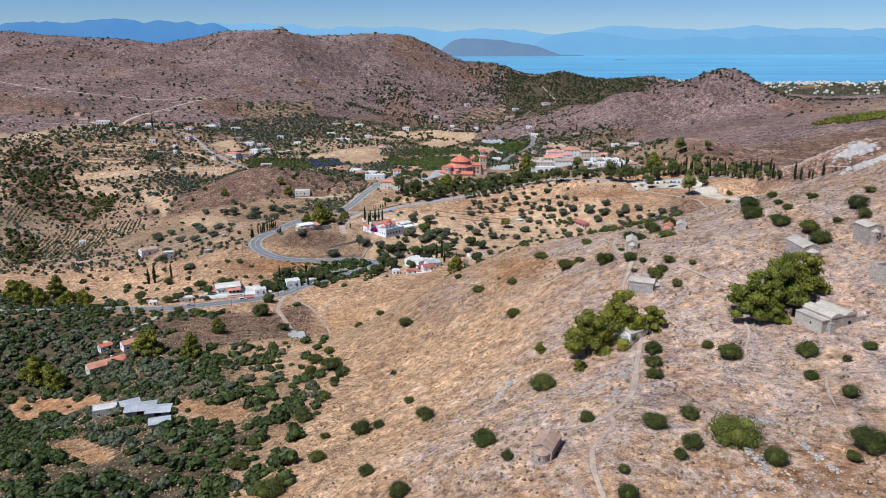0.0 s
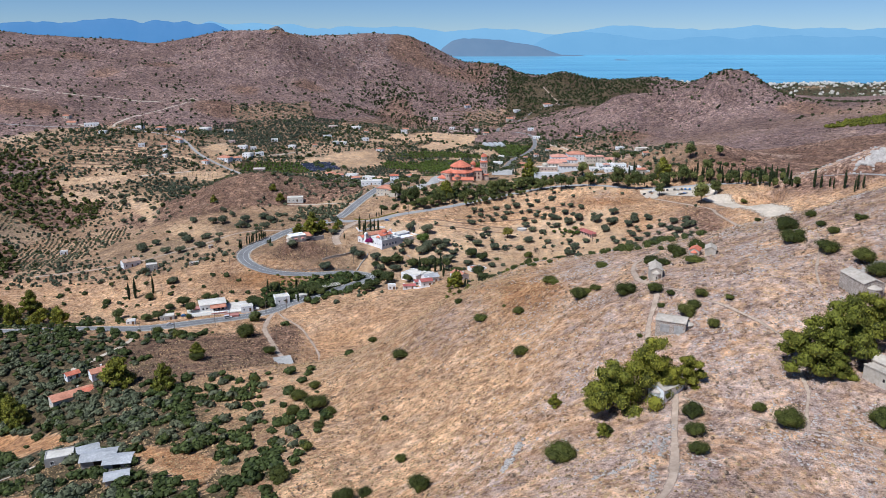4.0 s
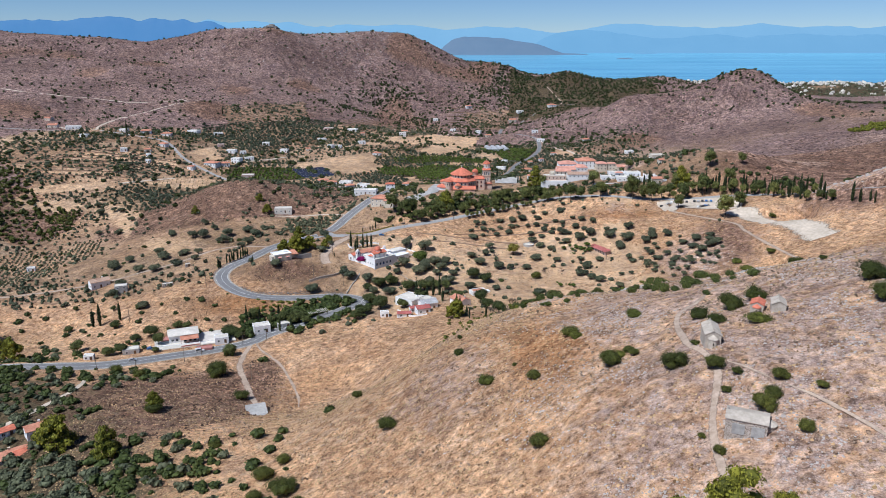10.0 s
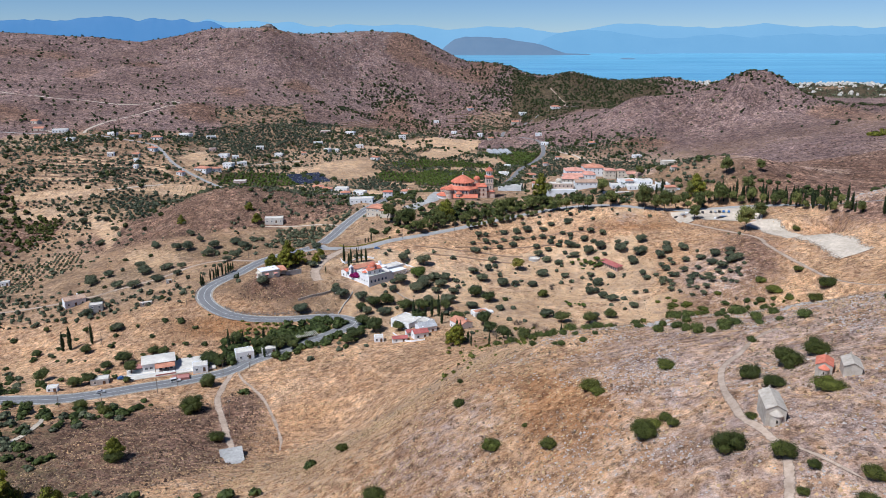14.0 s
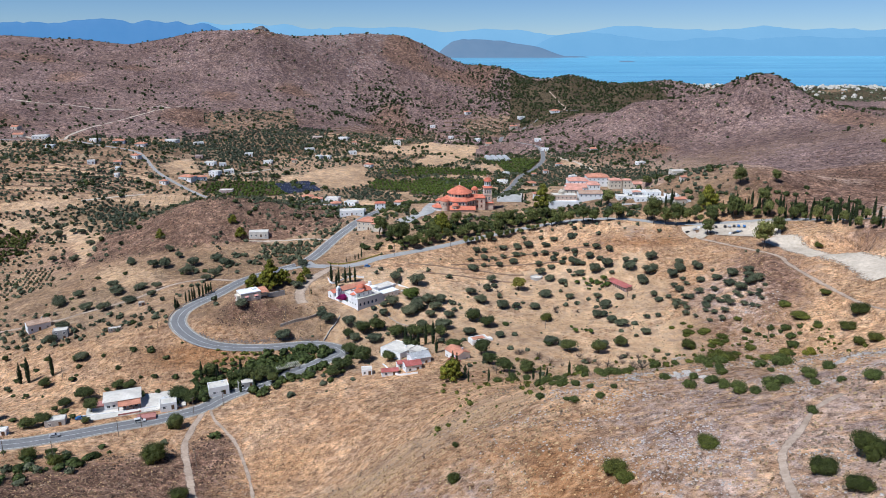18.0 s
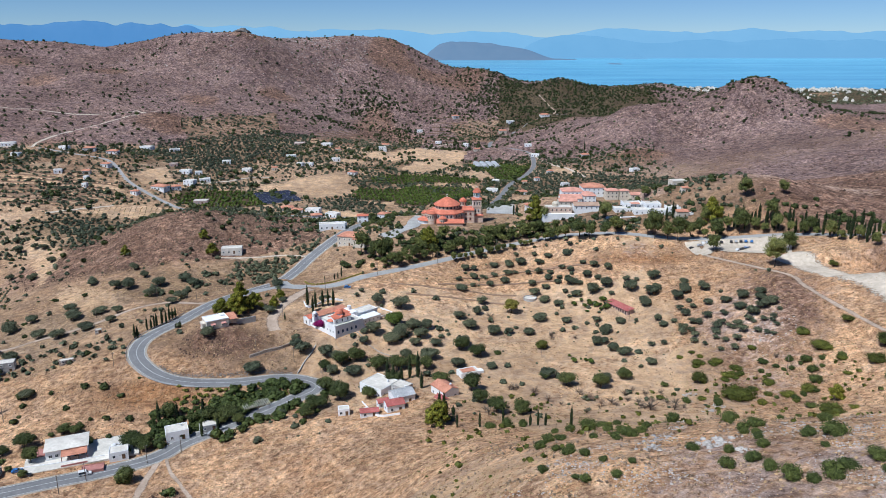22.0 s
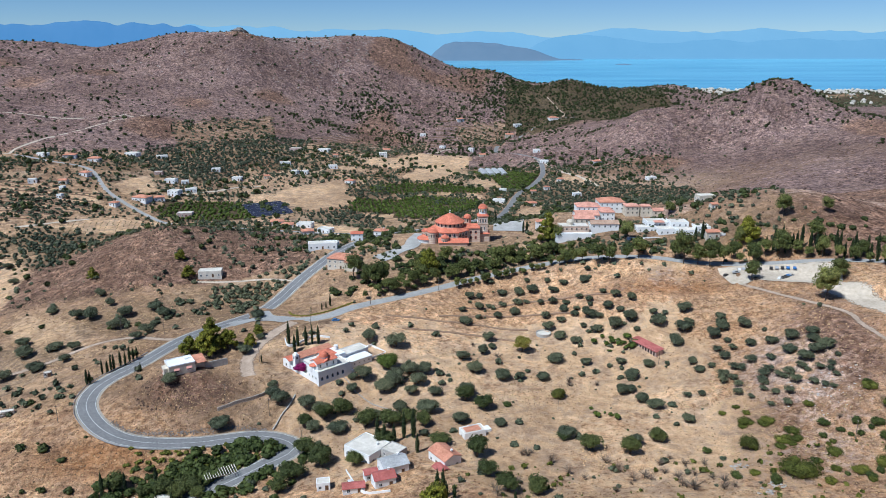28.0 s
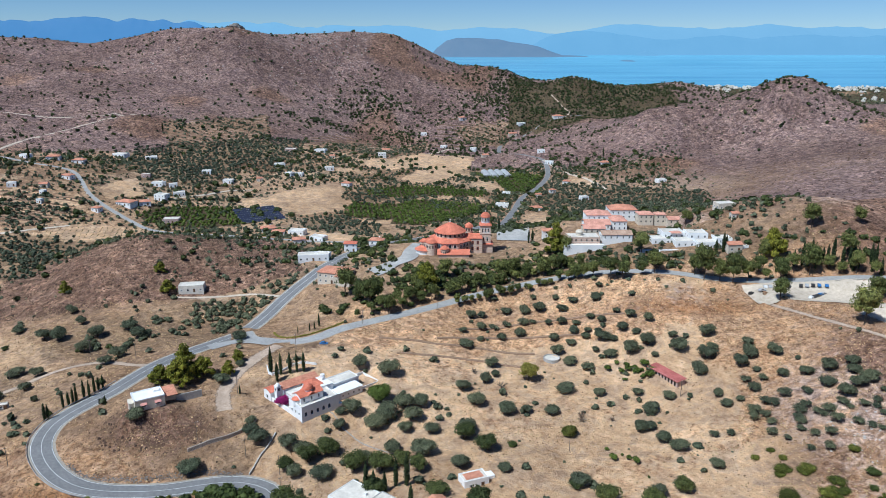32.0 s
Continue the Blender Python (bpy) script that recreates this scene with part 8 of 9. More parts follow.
def taverna():
    root = thing("taverna", -149.5, 487, 22, "white roadside taverna with screed roof and red-tiled veranda", "taverna", 31.5)
    part("wall", Shape().box(-8, 8, -4.5, 6.5, -2, 4.2), WHITEWASH, root)
    part("roof", Shape().hip(-8, 8, -4.5, 6.5, 4.2, 1.0, 0.6), ROOF_SCREED, root)
    part("veranda_roof", Shape().add([(-2, -8.5, 2.9), (8, -8.5, 2.9), (8, -4.4, 4.0), (-2, -4.4, 4.0), (-2, -8.5, 2.7), (8, -8.5, 2.7), (8, -4.4, 3.8), (-2, -4.4, 3.8)],
                                     [(0, 1, 2, 3), (4, 7, 6, 5), (0, 4, 5, 1), (1, 5, 6, 2), (3, 7, 4, 0)]), ROOF_TILE, root)
    for x in (-1.8, 1.4, 4.6, 7.8):
        part("post", Shape().box(x - 0.12, x + 0.12, -8.4, -8.16, -2, 2.8), BROWN_WOOD, root)
    for x in (-6.2, -3.8):
        opening(root, "window", "y-", x, 1.2, 1.2, 1.2, -4.5, WHITEWASH, GLASS)
    for x in (0.6, 3.4, 6.0):
        opening(root, "door", "y-", x, 0.0, 1.4, 2.2, -4.5, WHITEWASH, GLASS)
    for y in (-2, 3):
        opening(root, "window", "x-", y, 1.2, 1.2, 1.2, -8, WHITEWASH, GLASS)
        opening(root, "window", "x+", y, 1.2, 1.2, 1.2, 8, WHITEWASH, GLASS)
    part("side_terrace", Shape().box(-12.5, -8.0, 0, 6.5, -2, 0.5), TERRACE_RED, root)
    part("front_wall", Shape().box(-2, 8, -12.2, -12.0, -2, 0.9), TERRACE_RED, root)
    t2 = thing("terrace", -133.5, 474.5, 18, "red-paved open terrace with red rim beside the road", "terrace", 31.3)
    part("paving", Shape().box(-4, 4, -2.2, 2.2, -1.5, 0.5), TERRACE_RED, t2)
    part("rim", Shape().box(-4.2, 4.2, -2.4, -2.2, -1.5, 0.8).box(-4.2, 4.2, 2.2, 2.4, -1.5, 0.8).box(-4.2, -4.0, -2.2, 2.2, -1.5, 0.8).box(4.0, 4.2, -2.2, 2.2, -1.5, 0.8), TERRACE_RED, t2)
    yard = Shape().box(-22, 22, -6.5, 12.5, -0.6, 0.16)
    y_ob = part("yard_paving", yard, ROOF_SCREED, root)
    y_ob.matrix_basis = pose(6, -6.0, 0)


taverna()
ka = house(-126.5, 484, 20, 7.5, 6.0, 3.2, "flat", "small white flat-roofed annexe beside the taverna yard", name="annexe", extras=False, z=31.4)
hs = house(-107, 499, 24, 9.5, 7.0, 4.1, "flat", "white flat-roofed roadside house with two dark doors", extras=True, z=31.8, storeys=1)
house(-95, 505.5, 24, 8.0, 5.0, 2.6, "flat", "low grey-roofed shed beside the road", wall=CONCRETE, name="shed", extras=False)
house(-172.5, 468.5, 18, 8.5, 5.5, 2.8, "flat", "low grey roadside shed under trees", wall=CONCRETE, name="shed", extras=False)
house(-190, 456, 14, 5.0, 4.0, 2.4, "flat", "small pale roadside kiosk", wall=WHITEWASH, name="kiosk", extras=False)
house(-246, 592, 40, 13, 8, 4.4, "gable", "white farmhouse with weathered gabled roof among olives", tiles=OLD_TILE)
house(-221, 571, 20, 8, 6, 5.4, "flat", "unfinished white two-storey house with flat roof", wall=CONCRETE, extras=False, storeys=2)
house(-338, 668, 20, 6, 4, 3.0, "flat", "small white pump house among orchard rows", name="pump_house", extras=False)
house(-142.5, 736, 8, 15, 8, 4.0, "flat", "pale grey concrete house at the foot of the brown hill", wall=ROOF_SCREED, extras=False)
house(-184, 600, 20, 3.5, 3.0, 2.2, "flat", "little stone field hut beside the lane", wall=RUBBLE_WALL, name="field_hut", extras=False)
house(-187, 567, 25, 7.0, 3.0, 2.0, "flat", "ruined grey stone shelter in dry grass", wall=RUBBLE_WALL, name="ruin", extras=False)
# the big house with the orange roof
rh = house(-52, 732, -18, 19, 13, 6.6, "hip", "large pale house with broad orange-tiled hipped roof", wall=CREAM, z=57.0, storeys=2)
part("wing", Shape().box(4, 13, -9.5, -4, -3, 6.0), CREAM, rh)
part("wing_roof", Shape().hip(4, 13, -9.5, -4, 6.0, 1.6), ROOF_TILE, rh)
house(-72, 769, 8, 20, 8, 4.0, "flat", "long grey-white shed beside the lane", wall=WHITEWASH, name="shed", extras=False)

# hamlet below the convent
house(-19.5, 532, -38, 14, 13, 4.4, "flat", "flat-roofed white house with pale screed roof", z=37.3)
house(-8.5, 528, -38, 8, 7, 3.0, "flat", "low shed with galvanised sheet roof", wall=CONCRETE, name="shed", extras=False)
house(-8, 514, 25, 10, 8, 4.0, "gable", "white cottage under grey corrugated roof", tiles=SHEET)
house(-11, 504.5, 20, 8, 6, 3.6, "gable", "white cottage with pink sheet roof", tiles=RED_METAL)
house(-16.5, 511, 20, 5, 4, 3.0, "gable", "small outhouse with red sheet roof", tiles=RED_METAL, name="outhouse", extras=False)
house(-22, 502, 10, 8, 4, 2.6, "gable", "low red-roofed lean-to beside the plot", tiles=RED_METAL, name="lean_to", extras=False)
house(-34, 507, 10, 5, 4, 3.0, "flat", "small white roadside shed", name="shed", extras=False)
h5 = house(12, 521, -55, 11, 8, 4.4, "gable", "white cottage with orange and red tiled roofs", tiles=ROOF_TILE, z=40.0)
part("porch", Shape().box(3, 8.5, -8.0, -4.0, -3, 2.6), WHITEWASH, h5)
part("porch_roof", Shape().gable(3, 8.5, -8.0, -4.0, 2.65, 0.8), RED_METAL, h5)
ws = house(24, 543, 22, 10, 6, 3.6, "flat", "small white block with red-tiled flat roof in the field", name="store", z=38.7, extras=False)
part("red_roof", Shape().box(-3.6, 3.4, -1.8, 2.2, 3.68, 3.86), ROOF_TILE, ws)
part("annexe", Shape().box(5.0, 8.5, -1, 2.5, -2, 2.4).box(5.2, 8.3, -0.8, 2.3, 2.4, 2.5), WHITEWASH, ws)
# pink shed, round tank and the little chapel plot
ps = thing("stable", 117.3, 615, -63, "long low pink shed with faded red sheet roof", "shed", 47.6)
part("wall", Shape().box(-9.5, 9.5, -2.4, 2.4, -2, 2.6), PINK_WASH, ps)
part("roof", Shape().add([(-9.9, -3.0, 2.5), (9.9, -3.0, 2.5), (9.9, 2.8, 3.3), (-9.9, 2.8, 3.3), (-9.9, -3.0, 2.35), (9.9, -3.0, 2.35), (9.9, 2.8, 3.15), (-9.9, 2.8, 3.15)],
                         [(0, 1, 2, 3), (4, 7, 6, 5), (0, 4, 5, 1), (1, 5, 6, 2), (2, 6, 7, 3), (3, 7, 4, 0)]), RED_METAL, ps)
for k in range(9):
    part("doorway", Shape().box(-8.6 + 2.0 * k, -7.6 + 2.0 * k, -2.44, -2.3, -0.4, 1.9), DARK_GAP, ps)
tk = thing("cistern", 67.8, 642, 0, "round pale concrete irrigation cistern", "cistern")
part("wall", Shape().lathe([(4.2, -1.5), (4.2, 1.2), (3.8, 1.2), (3.8, 0.4)], 28), CONCRETE, tk)
part("floor", Shape().lathe([(3.8, 0.7), (0, 0.7)], 28), ROOF_SCREED, tk)
# concrete slab at the end of the stony track
sl = thing("concrete_slab", -81.5, 385, 20, "bare sloping concrete slab at the end of the track", "slab")
part("slab", Shape().box(-4.5, 4.5, -8, 8, -2.5, 0.7), CONCRETE, sl)

# ---- red-roofed farm in the side valley and the sheet-roofed farm below it ----
fm = house(-167.5, 338, 42, 18, 7.5, 3.6, "gable", "long farmhouse under red-orange tiles among olives", wall=CREAM, tiles=ROOF_TILE, z=42.3)
part("cross_roof", Shape().gable(4, 10, -5.5, 3, 3.4, 1.4), RED_TILE, fm)
part("cross_wall", Shape().box(4.2, 9.8, -5.2, 2.6, -3, 3.3), CREAM, fm)
house(-161, 352, 40, 8, 6, 3.4, "gable", "small white cottage with orange-tiled roof", tiles=ROOF_TILE)
house(-176, 356, 45, 6, 4.5, 2.6, "gable", "low outhouse with red-tiled roof", tiles=RED_TILE, name="outhouse", extras=False)
house(-131.5, 259.5, 22, 9, 6, 3.0, "flat", "grey shed with white sheet roof among olives", wall=CONCRETE, name="shed", extras=False)
for x, y, w, d, t, lab in ((-114, 252, 11, 7.5, 15, "farm shed under wide grey sheet roof"), (-104.5, 245.5, 8.5, 6.5, 10, "farm shed under pale sheet roof"), (-99, 232, 7, 5, 20, "small shed with bright sheet roof"),
                           (-122, 260.5, 7, 5, 30, "open lean-to with patched sheet roof")):
    s_ = thing("farm_shed", x, y, t, lab, "shed", level(x, y) + 0.4, "farm sheds")
    part("wall", Shape().box(-w / 2 + 0.3, w / 2 - 0.3, -d / 2 + 0.3, d / 2 - 0.3, -2.5, 2.2), CONCRETE, s_)
    part("roof", Shape().gable(-w / 2, w / 2, -d / 2, d / 2, 2.3, 0.7, 0.3, 0.1), SHEET, s_)
    opening(s_, "door", "y-", 0, 0, 2.2, 2.0, -d / 2 + 0.3, BROWN_WOOD, DARK_GAP)


# ---- chapels of the stony hill ----
def chapel(x, y, turn, w, d, h, roof_mat, label, rise=0.9, apse=1.5, wall=RUBBLE_WALL, z=None, lift=0.0):
    root = thing("stone_chapel", x, y, turn, label, "chapel", (level(x, y) if z is None else z) + lift, "chapels of the hill")
    hx, hy = w / 2, d / 2
    part("wall", Shape().wall_with_gable(-hx, hx, -hy, hy, -3, h, rise), wall, root)
    part("roof", Shape().gable(-hx, hx, -hy, hy, h + 0.02, rise, 0.18, 0.16), roof_mat, root)
    if apse:
        part("apse", Shape().lathe([(apse, -3), (apse, h * 0.72)], 14, -hx, 0, (90, 270)), wall, root)
        part("apse_roof", Shape().lathe([(apse + 0.15, h * 0.70), (apse + 0.15, h * 0.75), (0, h * 0.75 + 0.9)], 14, -hx, 0, (90, 270)), roof_mat, root)
        part("slit_window", Shape().box(-hx - apse - 0.06, -hx - apse + 0.2, -0.14, 0.14, h * 0.3, h * 0.5), DARK_GAP, root)
    opening(root, "door", "x+", 0, 0, 0.9, 1.8, hx, wall, DARK_GAP)
    opening(root, "window", "y-", -hx * 0.3, h * 0.45, 0.4, 0.6, -hy, wall, DARK_GAP)
    opening(root, "window", "y-", hx * 0.4, h * 0.45, 0.35, 0.6, -hy, wall, DARK_GAP)
    part("roof_cross", Shape().box(hx - 0.35, hx - 0.2, -0.07, 0.07, h + rise, h + rise + 0.7).box(hx - 0.34, hx - 0.21, -0.25, 0.25, h + rise + 0.35, h + rise + 0.48), wall, root)
    return root


LIME_ROOF = surface("lime_plaster_roof", (0.45, 0.385, 0.315), (0.66, 0.585, 0.49), 1.0, 0.95, 0.3)
chapel(20.6, 131.2, 65, 6.3, 4.1, 2.7, OLD_TILE, "small stone chapel with weathered tile roof and rounded apse", wall=RUBBLE_WALL)
chapel(69.2, 261.5, 78, 8.0, 3.8, 3.3, LIME_ROOF, "pale lime-plastered chapel with gable roof beside the path", 1.0, 1.2, LIME_ROOF)
chapel(86.6, 276.0, 62, 4.4, 3.3, 2.4, RED_TILE, "tiny plastered chapel with red-tiled roof", 0.8, 1.0, LIME_ROOF)
chapel(90.5, 272.5, 70, 5.2, 3.5, 2.1, LIME_ROOF, "low chapel with pale plastered walls and vault", 0.9, 0, LIME_ROOF)
cb = chapel(62.8, 221.5, 155, 7.8, 5.4, 3.0, LIME_ROOF, "broad ruined chapel with flat plastered roof and blind arches", 0.6, 1.6)
for a in (-2.2, 1.4):
    part("blind_arch", Shape().box(a - 1.2, a + 1.2, 2.6, 2.82, 0, 2.2), CONCRETE, cb)
    part("blind_arch", Shape().box(a - 1.2, a + 1.2, -2.82, -2.6, 0, 2.2), CONCRETE, cb)
chapel(109.3, 216.0, 91, 11.0, 5.4, 3.8, LIME_ROOF, "stone chapel with pale gable roof below the ridge", 1.1, 1.7)
chapel(128.4, 216.0, 92, 6.6, 5.0, 4.3, LIME_ROOF, "tall stone chapel with pale roof on the ridge", 0.9, 1.2)
chapel(52.5, 190.5, 35, 7.0, 4.5, 3.0, LIME_ROOF, "whitewashed chapel half hidden under the pines", 0.9, 1.2, WHITEWASH)
# the ruined monastery: two vaulted chapels and open walls
def vault(x0, x1, y0, y1, z, rise):
    """A shallow barrel of plaster lying along y, with its end walls filled."""
    n = 8
    v = [(x0 + (x1 - x0) * k / n, yy, z + rise * math.sin(math.pi * k / n) + lift_) for lift_ in (0.0, 0.2) for yy in (y0, y1) for k in range(n + 1)]
    m_ = n + 1
    f = [(2 * m_ + k, 2 * m_ + k + 1, 3 * m_ + k + 1, 3 * m_ + k) for k in range(n)]
    f += [tuple(range(2 * m_ + n, 2 * m_ - 1, -1)) + (0, n), tuple(range(3 * m_, 4 * m_)) + (m_ + n, m_), (0, 2 * m_, 3 * m_, m_), (n, m_ + n, 4 * m_ - 1, 3 * m_ - 1)]
    return Shape().add(v, f)


rm = thing("ruined_monastery", 95.6, 173.6, 20, "ruined stone monastery with two plastered vaults and roofless cells", "monastery ruin", 128.6)
part("lean_to", Shape().box(0, 2.4, 0.4, 9.0, -3, 3.1), LIME_ROOF, rm, "pale plastered side wall")
part("lean_to_roof", Shape().box(-0.15, 2.4, 0.2, 9.0, 3.12, 3.4), LIME_ROOF, rm)
part("nave", Shape().box(2.4, 6.4, 0, 9.4, -3, 3.8), RUBBLE_WALL, rm)
part("nave_vault", vault(2.3, 6.5, -0.15, 9.4, 3.82, 0.9), LIME_ROOF, rm, "pale plastered barrel roof")
part("second_nave", Shape().box(6.4, 10.6, -0.2, 9.2, -3, 3.9), RUBBLE_WALL, rm)
part("second_vault", vault(6.5, 10.7, -0.35, 9.2, 3.92, 0.8), LIME_ROOF, rm, "pale plastered barrel roof")
part("buttress", Shape().box(1.0, 3.0, -1.5, 0.4, -3, 2.8, 0.4), RUBBLE_WALL, rm)
part("cell_wall", Shape().box(10.6, 19.0, -0.4, 0.3, -3, 3.2).box(18.3, 19.0, 0.3, 7.0, -3, 2.3).box(10.6, 19.0, 6.8, 7.5, -3, 2.6).box(14.4, 15.0, 0.3, 6.8, -3, 2.0), RUBBLE_WALL, rm, "broken rubble walls without a roof")
part("back_wall", Shape().box(8.0, 24.0, 14.0, 14.7, -3, 2.8).box(23.3, 24.0, 8.0, 14.0, -3, 2.2).box(12.0, 12.7, 9.5, 14.0, -3, 1.8).box(17.5, 18.1, 9.5, 14.0, -3, 2.6), RUBBLE_WALL, rm, "broken rubble walls without a roof")
part("slit_window", Shape().box(-0.05, 0.1, 3.6, 4.1, 1.2, 1.9), DARK_GAP, rm)
for x_, z_ in ((8.4, 1.6), (12.4, 1.2), (16.2, 1.4)):
    part("window", Shape().box(x_ - 0.3, x_ + 0.3, -0.45, 0.1, z_, z_ + 0.8), DARK_GAP, rm)
part("door", Shape().box(10.8, 11.6, -0.45, 0.1, -0.4, 1.2), DARK_GAP, rm)
ru = thing("ruined_cell", 124, 193, 28, "roofless stone cells with broken walls", "ruin")
part("wall", Shape().box(-6, 6, -3.4, -2.8, -3, 2.0).box(-6, -5.4, -2.8, 3, -3, 2.5).box(5.4, 6, -2.8, 3, -3, 1.6).box(-6, 1, 3, 3.6, -3, 2.2).box(0.5, 1.1, -2.8, 3, -3, 1.4), RUBBLE_WALL, ru)
opening(ru, "door", "y-", 3.0, 0, 0.9, 1.6, -3.4, RUBBLE_WALL, DARK_GAP)

# ---- monastery above the crest road ----
def block(root, name, x0, x1, y0, y1, z0, z1, roof, wall=WHITEWASH, tiles=SALMON_TILE, rows=1, faces=("y-", "x-", "x+"), step=3.2):
    b = part(name, Shape().box(x0, x1, y0, y1, z0, z1), wall, root)
    if roof == "hip":
        part("tiled_roof", Shape().hip(x0, x1, y0, y1, z1, min(x1 - x0, y1 - y0) * 0.17, 0.4), tiles, b)
    elif roof == "gable":
        part("tiled_roof", Shape().gable(x0, x1, y0, y1, z1, (y1 - y0) * 0.17, 0.4), tiles, b)
    else:
        part("flat_roof", Shape().box(x0 + 0.3, x1 - 0.3, y0 + 0.3, y1 - 0.3, z1, z1 + 0.12), ROOF_SCREED, b)
        rim = Shape().box(x0, x1, y0, y0 + 0.28, z1, z1 + 0.5).box(x0, x0 + 0.28, y0 + 0.3, y1, z1, z1 + 0.5).box(x1 - 0.28, x1, y0 + 0.3, y1, z1, z1 + 0.5)
        part("parapet", rim, wall, b)
    for side in faces:
        lo, hi, wl = (x0, x1, y0 if side == "y-" else y1) if side[0] == "y" else (y0, y1, x0 if side == "x-" else x1)
        n = max(1, int((hi - lo) / step))
        for r_ in range(rows):
            for k in range(n):
                opening(b, "window", side, lo + (hi - lo) * (k + 0.5) / n, z1 - 2.3 - 3.0 * r_, 0.9, 1.3, wl, wall, GLASS)
    return b


def monastery():
    root = thing("monastery", 135, 785, 0, "terraced white monastery with red-tiled roofs above the road", "monastery", 76.0)
    block(root, "main_house", -22, -5, 10, 24, -4, 7.2, "hip", rows=2)
    block(root, "back_house", -3, 16, 22, 38, -10, 8.0, "hip", rows=2, tiles=ROOF_TILE)
    block(root, "middle_house", -26, -9, -6, 7, -4, 4.6, "gable", rows=1)
    block(root, "cross_house", -7, 3, -2, 14, -4, 5.8, "hip", rows=2)
    block(root, "pink_house", 14, 24, 10, 20, -4, 7.5, "hip", CREAM, rows=2)
    block(root, "gate_tower", 25, 32, 8, 15, -4, 8.0, "hip", CREAM, rows=2)
    block(root, "east_house", 32, 40, 2, 10, -4, 6.0, "gable", CREAM, rows=2)
    sb = block(root, "stone_front", -43, -23, -39, -28, -6, 4.4, "flat", CHURCH_STONE, rows=1)
    part("chapel_drum", Shape().lathe([(2.3, 4.4), (2.3, 6.4)], 12, -35, -33), CREAM, sb)
    part("chapel_dome", Shape().lathe([(2.6, 6.3), (2.4, 7.0), (1.4, 8.0), (0, 8.4)], 12, -35, -33), CREAM, sb)
    part("base_terrace", Shape().box(-46, -21, -42, -38.8, -8, 0.4), WHITEWASH, sb)
    block(root, "white_front", -21, -2, -36, -26, -6, 5.4, "gable", WHITEWASH, rows=1, tiles=OLD_TILE)
    block(root, "store_house", -30, -16, -22, -12, -5, 5.8, "gable", CREAM, rows=1)
    tw = Shape().box(-2, 24, -57, -56, -9, 1.6)
    for k in range(8):
        tw.box(-1 + 3.2 * k, 0.2 + 3.2 * k, -57.8, -57.0, -9, 0.8)
    part("retaining_wall", tw, WHITEWASH, root)
    for k, (x0, x1, y0, y1, z1) in enumerate(((8, 19.5, -46, -36, 5.0), (20, 31.5, -54, -42, 5.6), (32, 44, -58, -48, 6.0), (16, 29.5, -40, -28, 7.5), (30, 42, -46, -34, 8.5), (44.5, 54, -54, -44, 7.5), (46, 60, -64, -56, 5.5))):
        block(root, "white_cell", x0, x1, y0, y1, -8, z1, "flat", WHITEWASH, rows=1)
    part("entrance_roof", Shape().hip(21, 27, -41, -37, 7.7, 1.0), SALMON_TILE, root)


monastery()
house(186, 722, 8, 9, 6, 4.2, "gable", "small beige house with tiled roof beside the monastery", wall=CREAM)
house(88, 800, 0, 9, 7, 4.5, "hip", "little white house behind the dark pine")
house(203, 785, 10, 12, 8, 4.0, "flat", "lone ochre stone house on the brown slope", wall=CREAM, extras=False)

# ---- village houses through the valley ----
VILLAGE_WEST = [(-425, 1079, 14, 0), (-395, 1077, 17, 1), (-366, 1072, 16, 1), (-358, 1156, 20, 0), (-323, 1156, 16, 0), (-289, 1050, 11, 4), (-269, 1029, 15, 0),
                (-253, 992, 15, 3), (-242, 1008, 14, 0), (-240, 1092, 12, 0), (-210, 1067, 13, 0), (-275, 964, 20, 1), (-262, 973, 13, 1), (-226, 938, 18, 4), (-146, 1121, 12, 0),
                (-90, 1097, 13, 1)]
VILLAGE_MIDDLE = [(-133, 904, 15, 1), (-121, 889, 13, 1), (-106, 892, 17, 0), (-84, 864, 15, 0), (-97, 851, 12, 1), (-50, 792, 11, 5), (-34, 817, 13, 1), (66, 1477, 12, 3),
                  (221, 1227, 16, 1), (105, 997, 14, 1), (74, 1019, 16, 0), (53, 1647, 16, 1), (77, 1354, 12, 2), (-177, 1239, 18, 4), (-141, 1251, 18, 0), (-174, 1153, 15, 0)]
VILLAGE_EAST = [(-65, 1282, 14, 3), (-67, 1388, 14, 2), (-558, 1145, 14, 2), (-498, 1091, 24, 0), (-530, 1100, 16, 2), (-455, 1030, 12, 0), (-347, 1007, 13, 1),
                (-382, 972, 10, 0), (-355, 977, 10, 2), (-349, 962, 6, 0), (-293, 943, 10, 1), (-255, 1030, 10, 0), (-181, 1083, 8, 2), (-342, 942, 6, 0), (-156, 1117, 10, 0),
                (-117, 1156, 13, 0)]
VILLAGE_NORTH = [(-121, 1213, 8, 2), (-66, 771, 12, 0), (19, 1501, 12, 0), (142, 1624, 19, 2), (-15, 1569, 13, 0), (84, 1086, 10, 0), (160, 1653, 17, 0), (229, 1669, 23, 1),
                 (152, 1317, 13, 0), (156, 1264, 14, 0), (261, 1120, 14, 0), (136, 1102, 8, 1), (118, 1080, 8, 2), (160, 1150, 11, 1), (165, 1069, 11, 0), (199, 757, 6, 2)]
